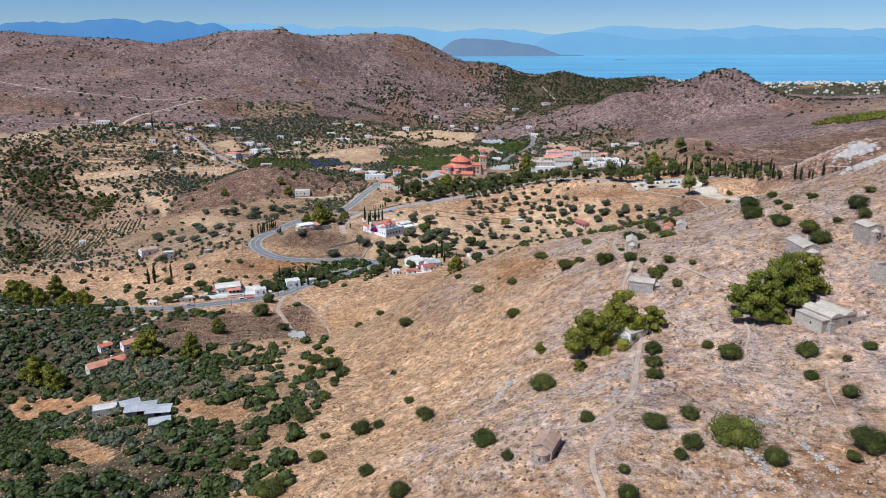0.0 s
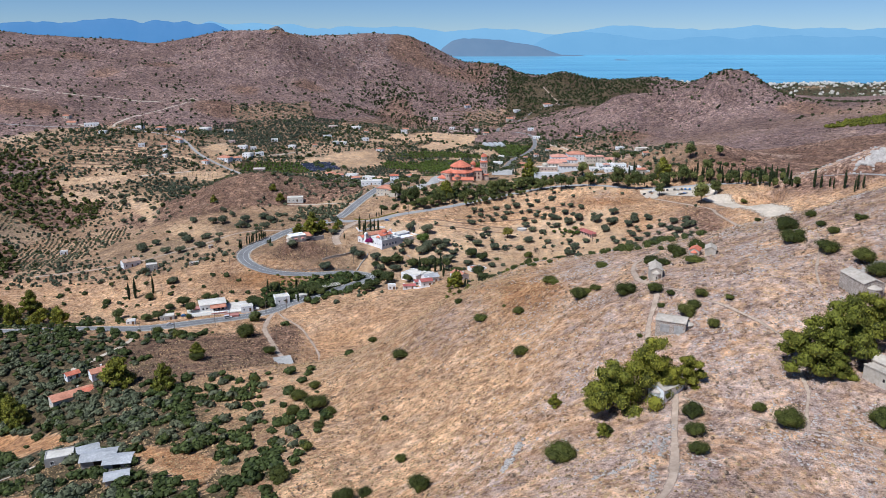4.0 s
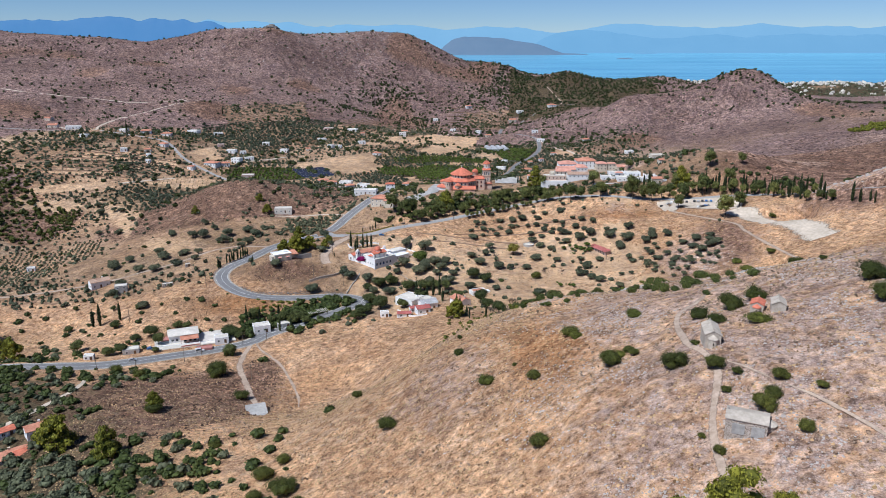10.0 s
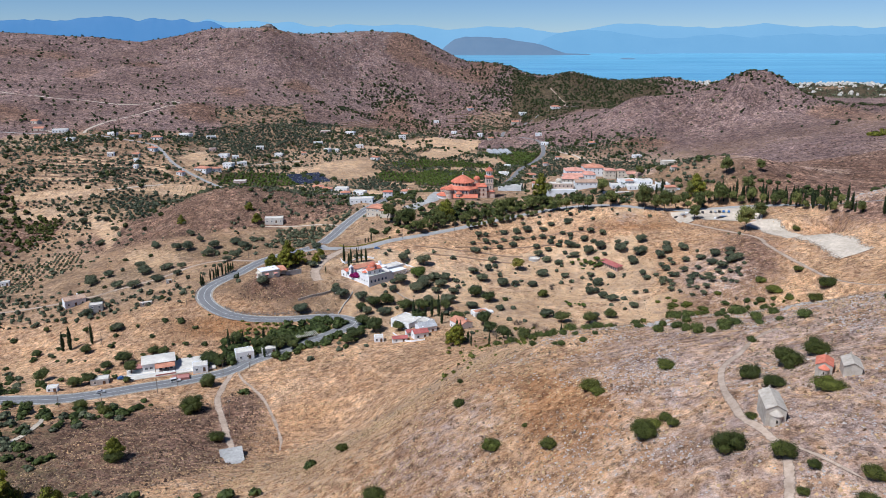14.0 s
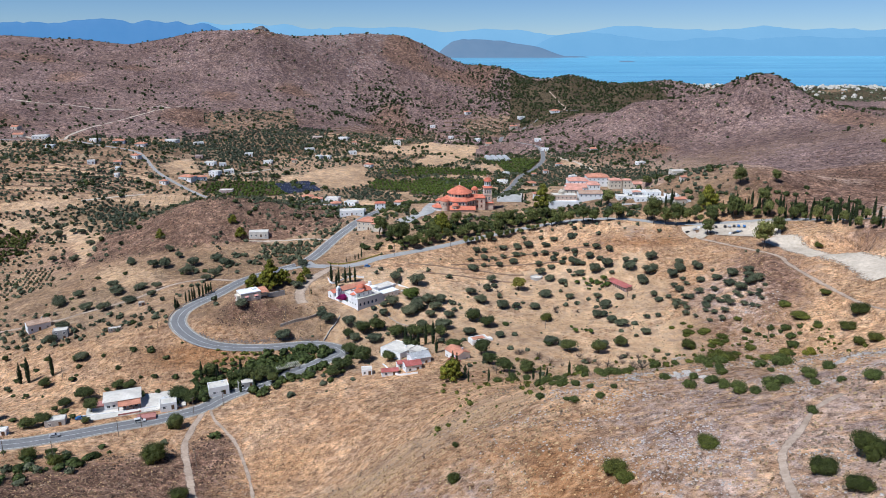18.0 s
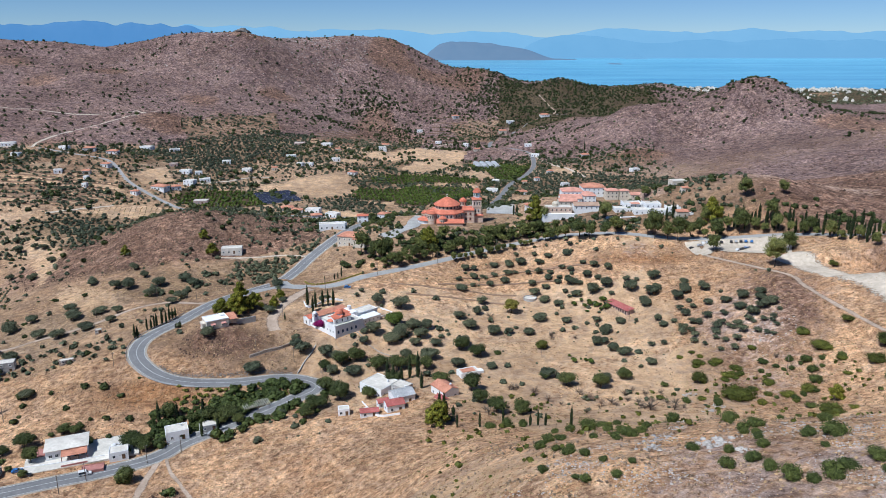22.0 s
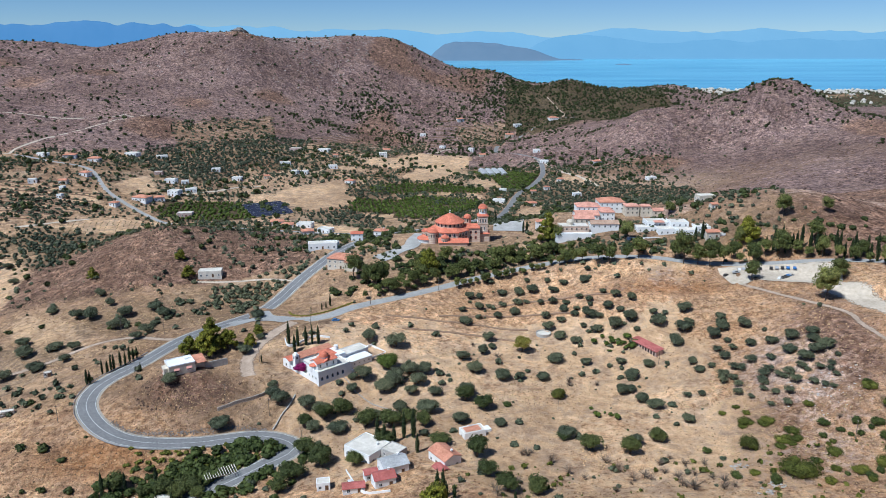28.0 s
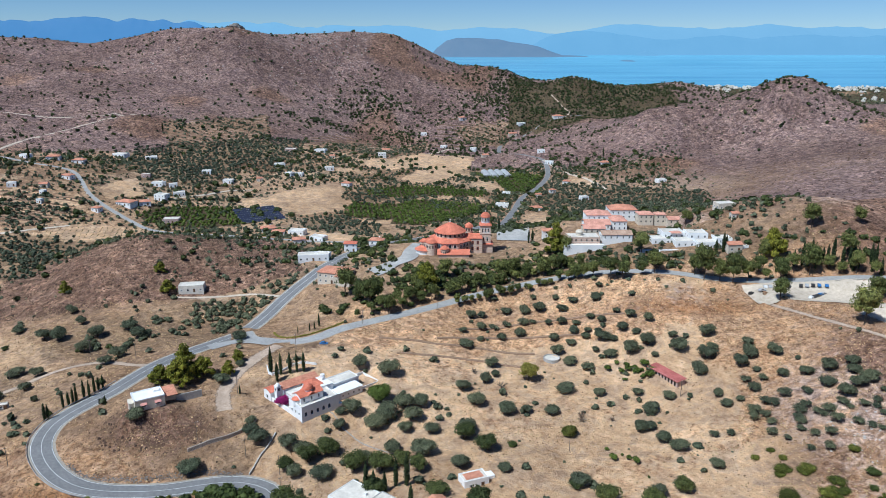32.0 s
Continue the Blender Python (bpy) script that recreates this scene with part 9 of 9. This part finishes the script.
LOOKS = [("flat", WHITEWASH, ROOF_TILE, "white flat-roofed village house among olive trees"), ("hip", WHITEWASH, ROOF_TILE, "white village house with orange-tiled roof"),
         ("gable", CREAM, ROOF_TILE, "cream village house with gabled tile roof"), ("flat", WHITEWASH, ROOF_TILE, "tall white two-storey village house"),
         ("flat", PINK_WASH, ROOF_TILE, "peach-coloured flat-roofed house in an orchard"), ("hip", WHITEWASH, RED_TILE, "tall white house with red-tiled roof beside the church")]
for i, (x, y, w, look_) in enumerate(VILLAGE_WEST + VILLAGE_MIDDLE + VILLAGE_EAST + VILLAGE_NORTH):
    roof, wall, tiles, lab = LOOKS[look_]
    tall = 6.2 if look_ in (3, 5) else 3.8
    house(x, y, (i * 37) % 50 - 25, w * 0.78, w * 0.45 + 1.5, tall * 0.9, roof, lab, wall, tiles, name="village_house", seed=i, extras=(i % 2 == 0), group="village houses")

# coastal town: a sprinkle of white blocks, dulled to screed tone to paint in haze
tv, tf = Shape().box(-1, 1, -0.7, 0.7, -0.4, 0.9).box(-0.7, 0.2, -0.4, 0.5, 0.9, 1.3).v, Shape().box(-1, 1, -0.7, 0.7, -0.4, 0.9).box(-0.7, 0.2, -0.4, 0.5, 0.9, 1.3).f
tx, ty = scatter(3200, 380, 2100, 2180, 2448, lambda x, y: (0.12 + 0.75 * soft(2330, 2420, y)) * (0.5 + 0.5 * (lattice(x / 90, y / 60, 91) > -0.2)), 92)
joined("coastal_town", [(tv, tf)], tx, ty, 2.4 + 3.0 * np.random.default_rng(22).random(len(tx)), ROOF_SCREED, "white houses of the town along the coast", "town", sink=0.0, seed=26)

# ---- solar field, greenhouse, vineyard ----
for k in range(7):
    x, y = -163 + 3.0 * k, 978 - 6.2 * k
    s_ = thing("solar_panel_row", x, y, 27, "row of dark blue tilted solar panels", "solar panels", group="solar panel rows")
    for j in range(12):
        a = -19 + 3.2 * j
        pn = Shape().add([(a, -1.6, 0.8), (a + 3.1, -1.6, 0.8), (a + 3.1, 1.6, 2.6), (a, 1.6, 2.6), (a, -1.55, 0.7), (a + 3.1, -1.55, 0.7), (a + 3.1, 1.65, 2.5), (a, 1.65, 2.5)],
                         [(0, 1, 2, 3), (4, 7, 6, 5), (0, 4, 5, 1), (1, 5, 6, 2), (2, 6, 7, 3), (3, 7, 4, 0)])
        part("panel", pn, PANEL_BLUE, s_)
    part("frame", Shape().box(-19.2, 19.4, 1.66, 1.78, 2.3, 2.6).box(-19.2, 19.4, -1.75, -1.62, 0.6, 0.9), SHEET, s_)
    for j in range(5):
        part("post", Shape().box(-17 + 8.4 * j, -16.8 + 8.4 * j, 0.9, 1.1, -1.0, 2.2), SHEET, s_)
gh = thing("greenhouse", 82, 1215, 5, "long pale plastic-covered greenhouse with rounded bays", "greenhouse")
for k in range(4):
    prof = [(-0.0 + 8.4 * k + 4 - 4 * math.cos(math.pi * j / 8), 2.0 + 2.2 * math.sin(math.pi * j / 8)) for j in range(9)]
    v = [(a - 16, yy, b) for yy in (-20, 20) for a, b in prof] + [(prof[0][0] - 16, yy, -1) for yy in (-20, 20)] + [(prof[-1][0] - 16, yy, -1) for yy in (-20, 20)]
    f = [(j, j + 1, j + 10, j + 9) for j in range(8)] + [tuple([18] + list(range(0, 9)) + [20]), tuple([21] + list(range(17, 8, -1)) + [19]), (18, 19, 9, 0), (8, 17, 21, 20)]
    part("bay", Shape().add(v, f), SHEET, gh)
vx, vy = np.meshgrid(np.arange(-48, 48, 4.6), np.arange(-17, 17, 3.4))
c_, s_ = math.cos(radians(14)), math.sin(radians(14))
vx, vy = vx.ravel() + rng.normal(0, 0.3, vx.size), vy.ravel()
joined("vineyard", TINY[:2], -268 + vx * c_ - vy * s_, 893 + vx * s_ + vy * c_, np.full(vx.size, 0.5), LEAF_CITRUS, "low vines set out in rows on a pale field", "vineyard", seed=27)


# ---- cars ----
def paint(name, color):
    m = Mat(name, 0.3, color, 0.0, 0.5)
    m.b.inputs["Coat Weight"].default_value = 0.6
    m.color(m.mix(0.12, color, m.ramp(m.noise(3.0, 3), [(0.3, (0.2, 0.18, 0.15)), (0.7, color)])))
    return m.mat


RUBBER = surface("rubber", (0.02, 0.02, 0.02), (0.035, 0.035, 0.035), 4.0, 0.8, 0.0, stain=0.0)
LAMP_LENS = surface("lamp_lens", (0.55, 0.52, 0.48), (0.70, 0.68, 0.64), 4.0, 0.2, 0.0, 0.6, stain=0.0)
CAR_PAINT = {"white": paint("white_car_paint", (0.75, 0.75, 0.74)), "black": paint("black_car_paint", (0.02, 0.02, 0.024)), "blue": paint("blue_car_paint", (0.03, 0.16, 0.42)),
             "silver": paint("silver_car_paint", (0.42, 0.43, 0.45)), "red": paint("red_car_paint", (0.36, 0.03, 0.03))}


def vehicle(x, y, turn, color, van=False, z=None, on="parked on pale gravel"):
    root = thing("van" if van else "car", x, y, turn, "%s %s %s" % (color, "delivery van" if van else "hatchback car", on), "van" if van else "car", (level(x, y) if z is None else z), "vehicles")
    L, W = (2.5, 0.95) if van else (2.1, 0.87)
    roof = 1.95 if van else 1.45
    prof = [(-L, 0.35), (-L, 0.85), (-L * 0.93, roof), (L * 0.25, roof), (L * 0.55, 0.95), (L, 0.8), (L, 0.35)] if van else \
           [(-L, 0.35), (-L, 0.85), (-L * 0.78, 0.95), (-L * 0.58, roof), (L * 0.1, roof), (L * 0.45, 0.92), (L, 0.76), (L, 0.35)]
    n = len(prof)
    v = [(a, -W, b) for a, b in prof] + [(a, W, b) for a, b in prof]
    f = [tuple(range(n)), tuple(range(2 * n - 1, n - 1, -1))] + [(k, k + n, (k + 1) % n + n, (k + 1) % n) for k in range(n)]
    part("body", Shape().add(v, f), CAR_PAINT[color], root)
    k0 = 3 if van else 4
    (ax, az), (bx, bz) = prof[k0], prof[k0 + 1]
    g = 0.03
    part("windscreen", Shape().add([(ax + g, -W * 0.85, az - 0.06 + g), (ax + g, W * 0.85, az - 0.06 + g), (bx + g, W * 0.9, bz + 0.04 + g), (bx + g, -W * 0.9, bz + 0.04 + g)], [(0, 1, 2, 3)]), GLASS, root)
    for s in (-1, 1):
        part("side_window", Shape().box(-L * (0.85 if van else 0.5), L * 0.18, min(s * W, s * (W + 0.012)), max(s * W, s * (W + 0.012)), 0.98, roof - 0.14), GLASS, root)
        part("headlight", Shape().box(L - 0.02, L + 0.02, min(s * W * 0.6, s * W * 0.9), max(s * W * 0.6, s * W * 0.9), 0.58, 0.72), LAMP_LENS, root)
        for wx in (-L * 0.62, L * 0.62):
            w = Shape().lathe([(0.0, -0.1), (0.32, -0.1), (0.32, 0.1), (0.0, 0.1)], 14)
            o = part("wheel", w, RUBBER, root)
            o.matrix_basis = pose(wx, s * (W - 0.05), 0.32, 90, 0, 0)
            r_ = part("rim", Shape().lathe([(0.19, -0.115), (0.0, -0.12)], 10).lathe([(0.19, 0.115), (0.0, 0.12)], 10), SHEET, o)


for x, y, t, c in ((203, 657.5, 35, "white"), (205.2, 658.6, 35, "black"), (207.5, 660, 35, "black"), (209.6, 661.8, 35, "blue"), (211.6, 663.4, 35, "silver"), (186, 674.5, 80, "white"), (188.8, 674.8, 80, "silver"),
                   (194, 674, 75, "red"), (204, 672.5, 70, "black"), (207, 672, 70, "silver"), (210, 671.5, 70, "black"), (213, 671, 70, "blue"), (216.5, 670, 70, "blue"), (178, 671, 10, "black"),
                   (182.5, 669.5, 10, "silver"), (189.5, 657.5, 20, "black"), (198, 673.5, 75, "black")):
    vehicle(x, y, t, c)
vehicle(-49.5, 539.5, 118, "white", True, level(-49.5, 539.5) + 0.16, "driving on the grey road")
vehicle(-47, 645.5, 0, "blue", False, None, "parked beside the road junction")
vehicle(-135, 470.5, 24, "white", True, level(-135, 470.5) + 0.2, "standing on the grey road")
vehicle(-166, 454.5, 22, "silver", False, level(-166, 454.5) + 0.2, "on the grey valley road")
vehicle(-163, 472, 20, "blue", False, level(-163, 472) + 0.1, "parked under trees by the taverna")
vehicle(-158, 469, 15, "black", False, level(-158, 469) + 0.1, "parked beside the valley road")
vehicle(-131, 491, 60, "white", False, 31.7, "parked in the taverna yard")
vehicle(-92, 500.5, 30, "silver", False, level(-92, 500.5) + 0.2, "on the grey valley road")
vehicle(-20, 505, 100, "silver", False, None, "parked beside the hamlet sheds")
vehicle(-24, 508, 100, "white", False, None, "parked beside the hamlet sheds")
tagged(strip(Way([(176, 668), (190, 668), (205, 664), (222, 661), (236, 655)], 10.5, 3, 3), 11.5, 0.24, LIME_TRACK, "car_park", frayed=1.2, seed=8, rows=8), "pale gravel car park below the road", "car park", kind="structure")
tagged(strip(Way([(222, 636), (231, 615), (239, 592), (243, 566), (242, 540)], 11.0, 3, 3), 11.0, 0.25, LIME_GRAVEL, "gravel_lot", frayed=2.5, seed=9, rows=10), "scraped pale gravel lot beside the track", "gravel lot", kind="structure")


# ---- poles, walls, rails ----
def utility_pole(x, y, h=8.0, arm=True, turn=20):
    root = thing("utility_pole", x, y, turn, "weathered wooden utility pole with crossarm", "pole", group="utility poles")
    part("shaft", Shape().lathe([(0.16, -0.6), (0.11, h), (0, h + 0.02)], 8), POLE_WOOD, root)
    if arm:
        part("crossarm", Shape().box(-0.8, 0.8, -0.06, 0.06, h - 0.7, h - 0.55), POLE_WOOD, root)
        for k in (-0.65, 0.0, 0.65):
            part("insulator", Shape().lathe([(0.05, h - 0.55), (0.05, h - 0.35), (0, h - 0.33)], 6, k, 0), WHITEWASH, root)
    return root


POLES = [(-139, 457), (-132.5, 466), (-174, 431), (-154, 431), (-101, 486), (-113, 479), (-95, 428), (-193, 516), (-87, 567.5), (-66, 561), (-51, 553), (-78, 597), (-156, 553), (-199, 631), (119, 599),
         (-170, 655), (64, 566), (-60, 640), (-30, 672), (10, 694), (52, 709), (170, 515), (-230, 437), (-48, 540.5), (0, 545), (-140, 640)]
for i, (x, y) in enumerate(POLES):
    utility_pole(x, y, 8.5 if i != 16 else 5.0, i % 3 != 1, 25 * i % 90)


def cable(pts_, sag=1.0):
    v, f = [], []
    for (x0, y0, z0), (x1, y1, z1) in zip(pts_, pts_[1:]):
        o = len(v)
        for k in range(13):
            t = k / 12
            c = (x0 + (x1 - x0) * t, y0 + (y1 - y0) * t, z0 + (z1 - z0) * t - sag * 4 * t * (1 - t))
            v += [(c[0], c[1], c[2] - 0.02), (c[0], c[1], c[2] + 0.02), (c[0] + 0.02, c[1] + 0.02, c[2])]
        for k in range(12):
            a = o + 3 * k
            f += [(a, a + 1, a + 4, a + 3), (a + 1, a + 2, a + 5, a + 4), (a + 2, a, a + 3, a + 5)]
    me = mesh_from("overhead_cable", v, f, RUBBER)
    return tagged(new("overhead_cable", me), "thin black overhead cable between wooden poles", "cable", "overhead cables")


for chain in ((2, 0, 1, 5, 4), (12, 8, 9, 10), (24, 14), (17, 18, 19, 20)):
    cable([(POLES[k][0], POLES[k][1], level(*POLES[k]) + 8.0) for k in chain])


def wall_run(nodes, h, thick, material, label, name="stone_wall", base=1.5):
    """A free-standing or retaining wall that follows the ground."""
    ln = spline(nodes, 2.5)
    t = np.gradient(ln, axis=0)
    t /= np.linalg.norm(t, axis=1)[:, None]
    sd = np.stack([-t[:, 1], t[:, 0]], 1) * thick / 2
    v, f = [], []
    for p, s in zip(ln, sd):
        z = level(p[0], p[1])
        hh = h * (1 + 0.12 * float(lattice(np.array([p[0] / 2]), np.array([p[1] / 2]), 5)[0]))
        v += [(p[0] - s[0], p[1] - s[1], z - base), (p[0] - s[0], p[1] - s[1], z + hh), (p[0] + s[0], p[1] + s[1], z + hh), (p[0] + s[0], p[1] + s[1], z - base)]
    for k in range(len(ln) - 1):
        a = 4 * k
        f += [(a, a + 1, a + 5, a + 4), (a + 1, a + 2, a + 6, a + 5), (a + 2, a + 3, a + 7, a + 6)]
    e = 4 * (len(ln) - 1)
    f += [(0, 3, 2, 1), (e, e + 1, e + 2, e + 3)]
    return tagged(new(name, mesh_from(name, v, f, material)), label, "wall", "field walls")


wall_run([(-89, 561), (-80, 567), (-72, 573), (-66, 580)], 1.6, 0.5, RUBBLE_WALL, "stone retaining wall below the convent drive")
wall_run([(-63, 553.5), (-60, 562), (-56, 571)], 0.8, 0.5, CONCRETE, "low pale wall beside the footway")
r_ = np.random.default_rng(41)
bank = spline([(-66, 553.0), (-80, 553.5), (-100, 548), (-122, 547), (-134, 554)], 0.35)
bank = np.repeat(bank, 4, axis=0) + r_.normal(0, 0.8, (len(bank) * 4, 2))
joined("rock_bank", ROCKS, bank[:, 0], bank[:, 1], 0.12 + 0.30 * r_.random(len(bank)) ** 2, GREY_ROCK, "broken limestone bank cut inside the hairpin", "rocks", sink=-0.2, seed=31)
wall_run([(-70, 620), (-66, 612), (-56, 622), (-47, 622)], 1.2, 0.4, WHITEWASH, "white garden wall round the cypresses")



def stone_heap(nodes, high, label, seed):
    """A tumbled dry-stone wall: heaped loose stones along a line."""
    r = np.random.default_rng(seed)
    ln_ = np.repeat(spline(nodes, 0.4), 3, axis=0)
    ln_ = ln_ + r.normal(0, 0.45, ln_.shape)
    ln_ = ln_[lattice(ln_[:, 0] / 2.5, ln_[:, 1] / 2.5, seed) > -0.25]
    return joined("dry_stone_wall", ROCKS, ln_[:, 0], ln_[:, 1], (0.14 + 0.30 * r.random(len(ln_)) ** 1.5) * high, STONE, label, "stones", sink=-0.3, seed=seed)


stone_heap([(14, 178), (17, 186), (19, 192)], 1.5, "short broken dry-stone wall on the slope", 51)
stone_heap([(38, 150), (43, 163), (50, 176)], 0.9, "tumbled stone edge beside the footpath", 52)
stone_heap([(58, 135), (66, 138), (72, 137)], 1.5, "heaped stone terrace wall on the hill", 53)
stone_heap([(70, 132), (70, 124), (71, 116)], 1.1, "low dry-stone field wall running downhill", 54)
stone_heap([(58, 132), (58, 124), (59, 116)], 1.1, "low dry-stone field wall running downhill", 55)
stone_heap([(114, 226), (119, 230), (123, 231)], 1.5, "dry-stone terrace wall between the chapels", 56)
stone_heap([(108, 345), (118, 352), (128, 350)], 1.6, "tumbled dry-stone wall at the path head", 58)
stone_heap([(30, 160), (38, 164), (46, 172)], 0.9, "low tumbled terrace edge on the hill", 57)
wall_run([(-40, 590), (-20, 570), (-5, 560)], 0.35, 0.5, RUBBLE_WALL, "low terrace edge in the olive field")
for k, (nodes) in enumerate((((20, 672), (60, 676), (110, 668)), ((10, 660), (50, 664), (90, 657)), ((-20, 655), (20, 653), (60, 648)), ((-10, 640), (25, 640), (55, 634)))):
    wall_run(list(nodes), 0.45, 1.6, EARTH_BANK, "low earth and stone terrace bank in the olive grove")
# crash barrier on the outer side of the hairpin
rail = thing("crash_barrier", 0, 0, 0, "grey steel crash barrier along the hairpin", "barrier", 0.0)
ln = MAIN_ROAD.line
sel = [i for i, p in enumerate(ln) if -156 < p[0] < -60 and 536 < p[1] < 612]
tan = np.gradient(ln, axis=0)
tan /= np.linalg.norm(tan, axis=1)[:, None]
bv, bf = [], []
for n_, i in enumerate(sel):
    out = np.array([tan[i, 1], -tan[i, 0]])
    if out @ (ln[i] - np.array([-100, 580])) < 0:
        out = -out
    p = ln[i] + out * 5.3
    z = float(MAIN_ROAD.z[i])
    bv += [(p[0], p[1], z + 0.35), (p[0], p[1], z + 0.75), (p[0] + out[0] * 0.08, p[1] + out[1] * 0.08, z + 0.75), (p[0] + out[0] * 0.08, p[1] + out[1] * 0.08, z + 0.35)]
    if n_:
        a = 4 * (n_ - 1)
        bf += [(a, a + 1, a + 5, a + 4), (a + 1, a + 2, a + 6, a + 5), (a + 2, a + 3, a + 7, a + 6)]
    if n_ % 2 == 0:
        part("rail_post", Shape().box(p[0] - 0.06, p[0] + 0.06, p[1] - 0.06, p[1] + 0.06, z - 1.2, z + 0.72), SHEET, rail)
sh = Shape().add(bv, bf)
part("rail_beam", sh, SHEET, rail)
# clipped hedge round the planted wedge at the junction
hx_ = spline([(-78, 672), (-73, 663), (-65, 660), (-56, 662), (-47, 669), (-40, 676)], 0.6)
joined("clipped_hedge", FINE, hx_[:, 0], hx_[:, 1], np.full(len(hx_), 0.7), LEAF_YELLOW, "low clipped yellow-green hedge along the kerb of the junction", "hedge", seed=32)

# hillside terraces above the village and on the far slope
for k in range(9):
    y_ = 1275 + 17 * k
    wall_run([(-215 + 9 * k, y_ - 6), (-160 + 8 * k, y_ + 4), (-95 + 6 * k, y_ + 2)], 1.0, 2.2, EARTH_BANK, "earth bank of the old hillside terraces", "terrace_bank")
for k in range(8):
    y_ = 1500 + 20 * k
    wall_run([(-8 + 3 * k, y_), (35 + 3 * k, y_ + 8), (78 + 2 * k, y_ + 2)], 1.0, 2.2, EARTH_BANK, "earth bank of the old hillside terraces", "terrace_bank")

# timber pergola in the plot beside the road
pg = thing("pergola", -77, 521, 28, "weathered timber pergola with open slats over the plot", "pergola", level(-77, 521))
for a in (-5.5, 0.0, 5.5):
    for b in (-2.6, 2.6):
        part("post", Shape().box(a - 0.08, a + 0.08, b - 0.08, b + 0.08, -1.5, 2.6), POLE_WOOD, pg)
for b in (-2.6, 2.6):
    part("beam", Shape().box(-6.2, 6.2, b - 0.09, b + 0.09, 2.6, 2.82), POLE_WOOD, pg)
for k in range(13):
    part("slat", Shape().box(-6.05 + k, -5.85 + k, -3.2, 3.2, 2.82, 2.98), ROOF_SCREED, pg)
# garden furniture and low walls of the hamlet yard
wall_run([(-27, 520), (-24, 512), (-18, 499), (-8, 497)], 0.9, 0.3, WHITEWASH, "low white yard wall of the hamlet", "yard_wall")
wall_run([(-165, 474), (-150, 478), (-138, 482), (-120, 489)], 0.6, 0.3, WHITEWASH, "low white kerb wall of the taverna yard", "yard_wall")
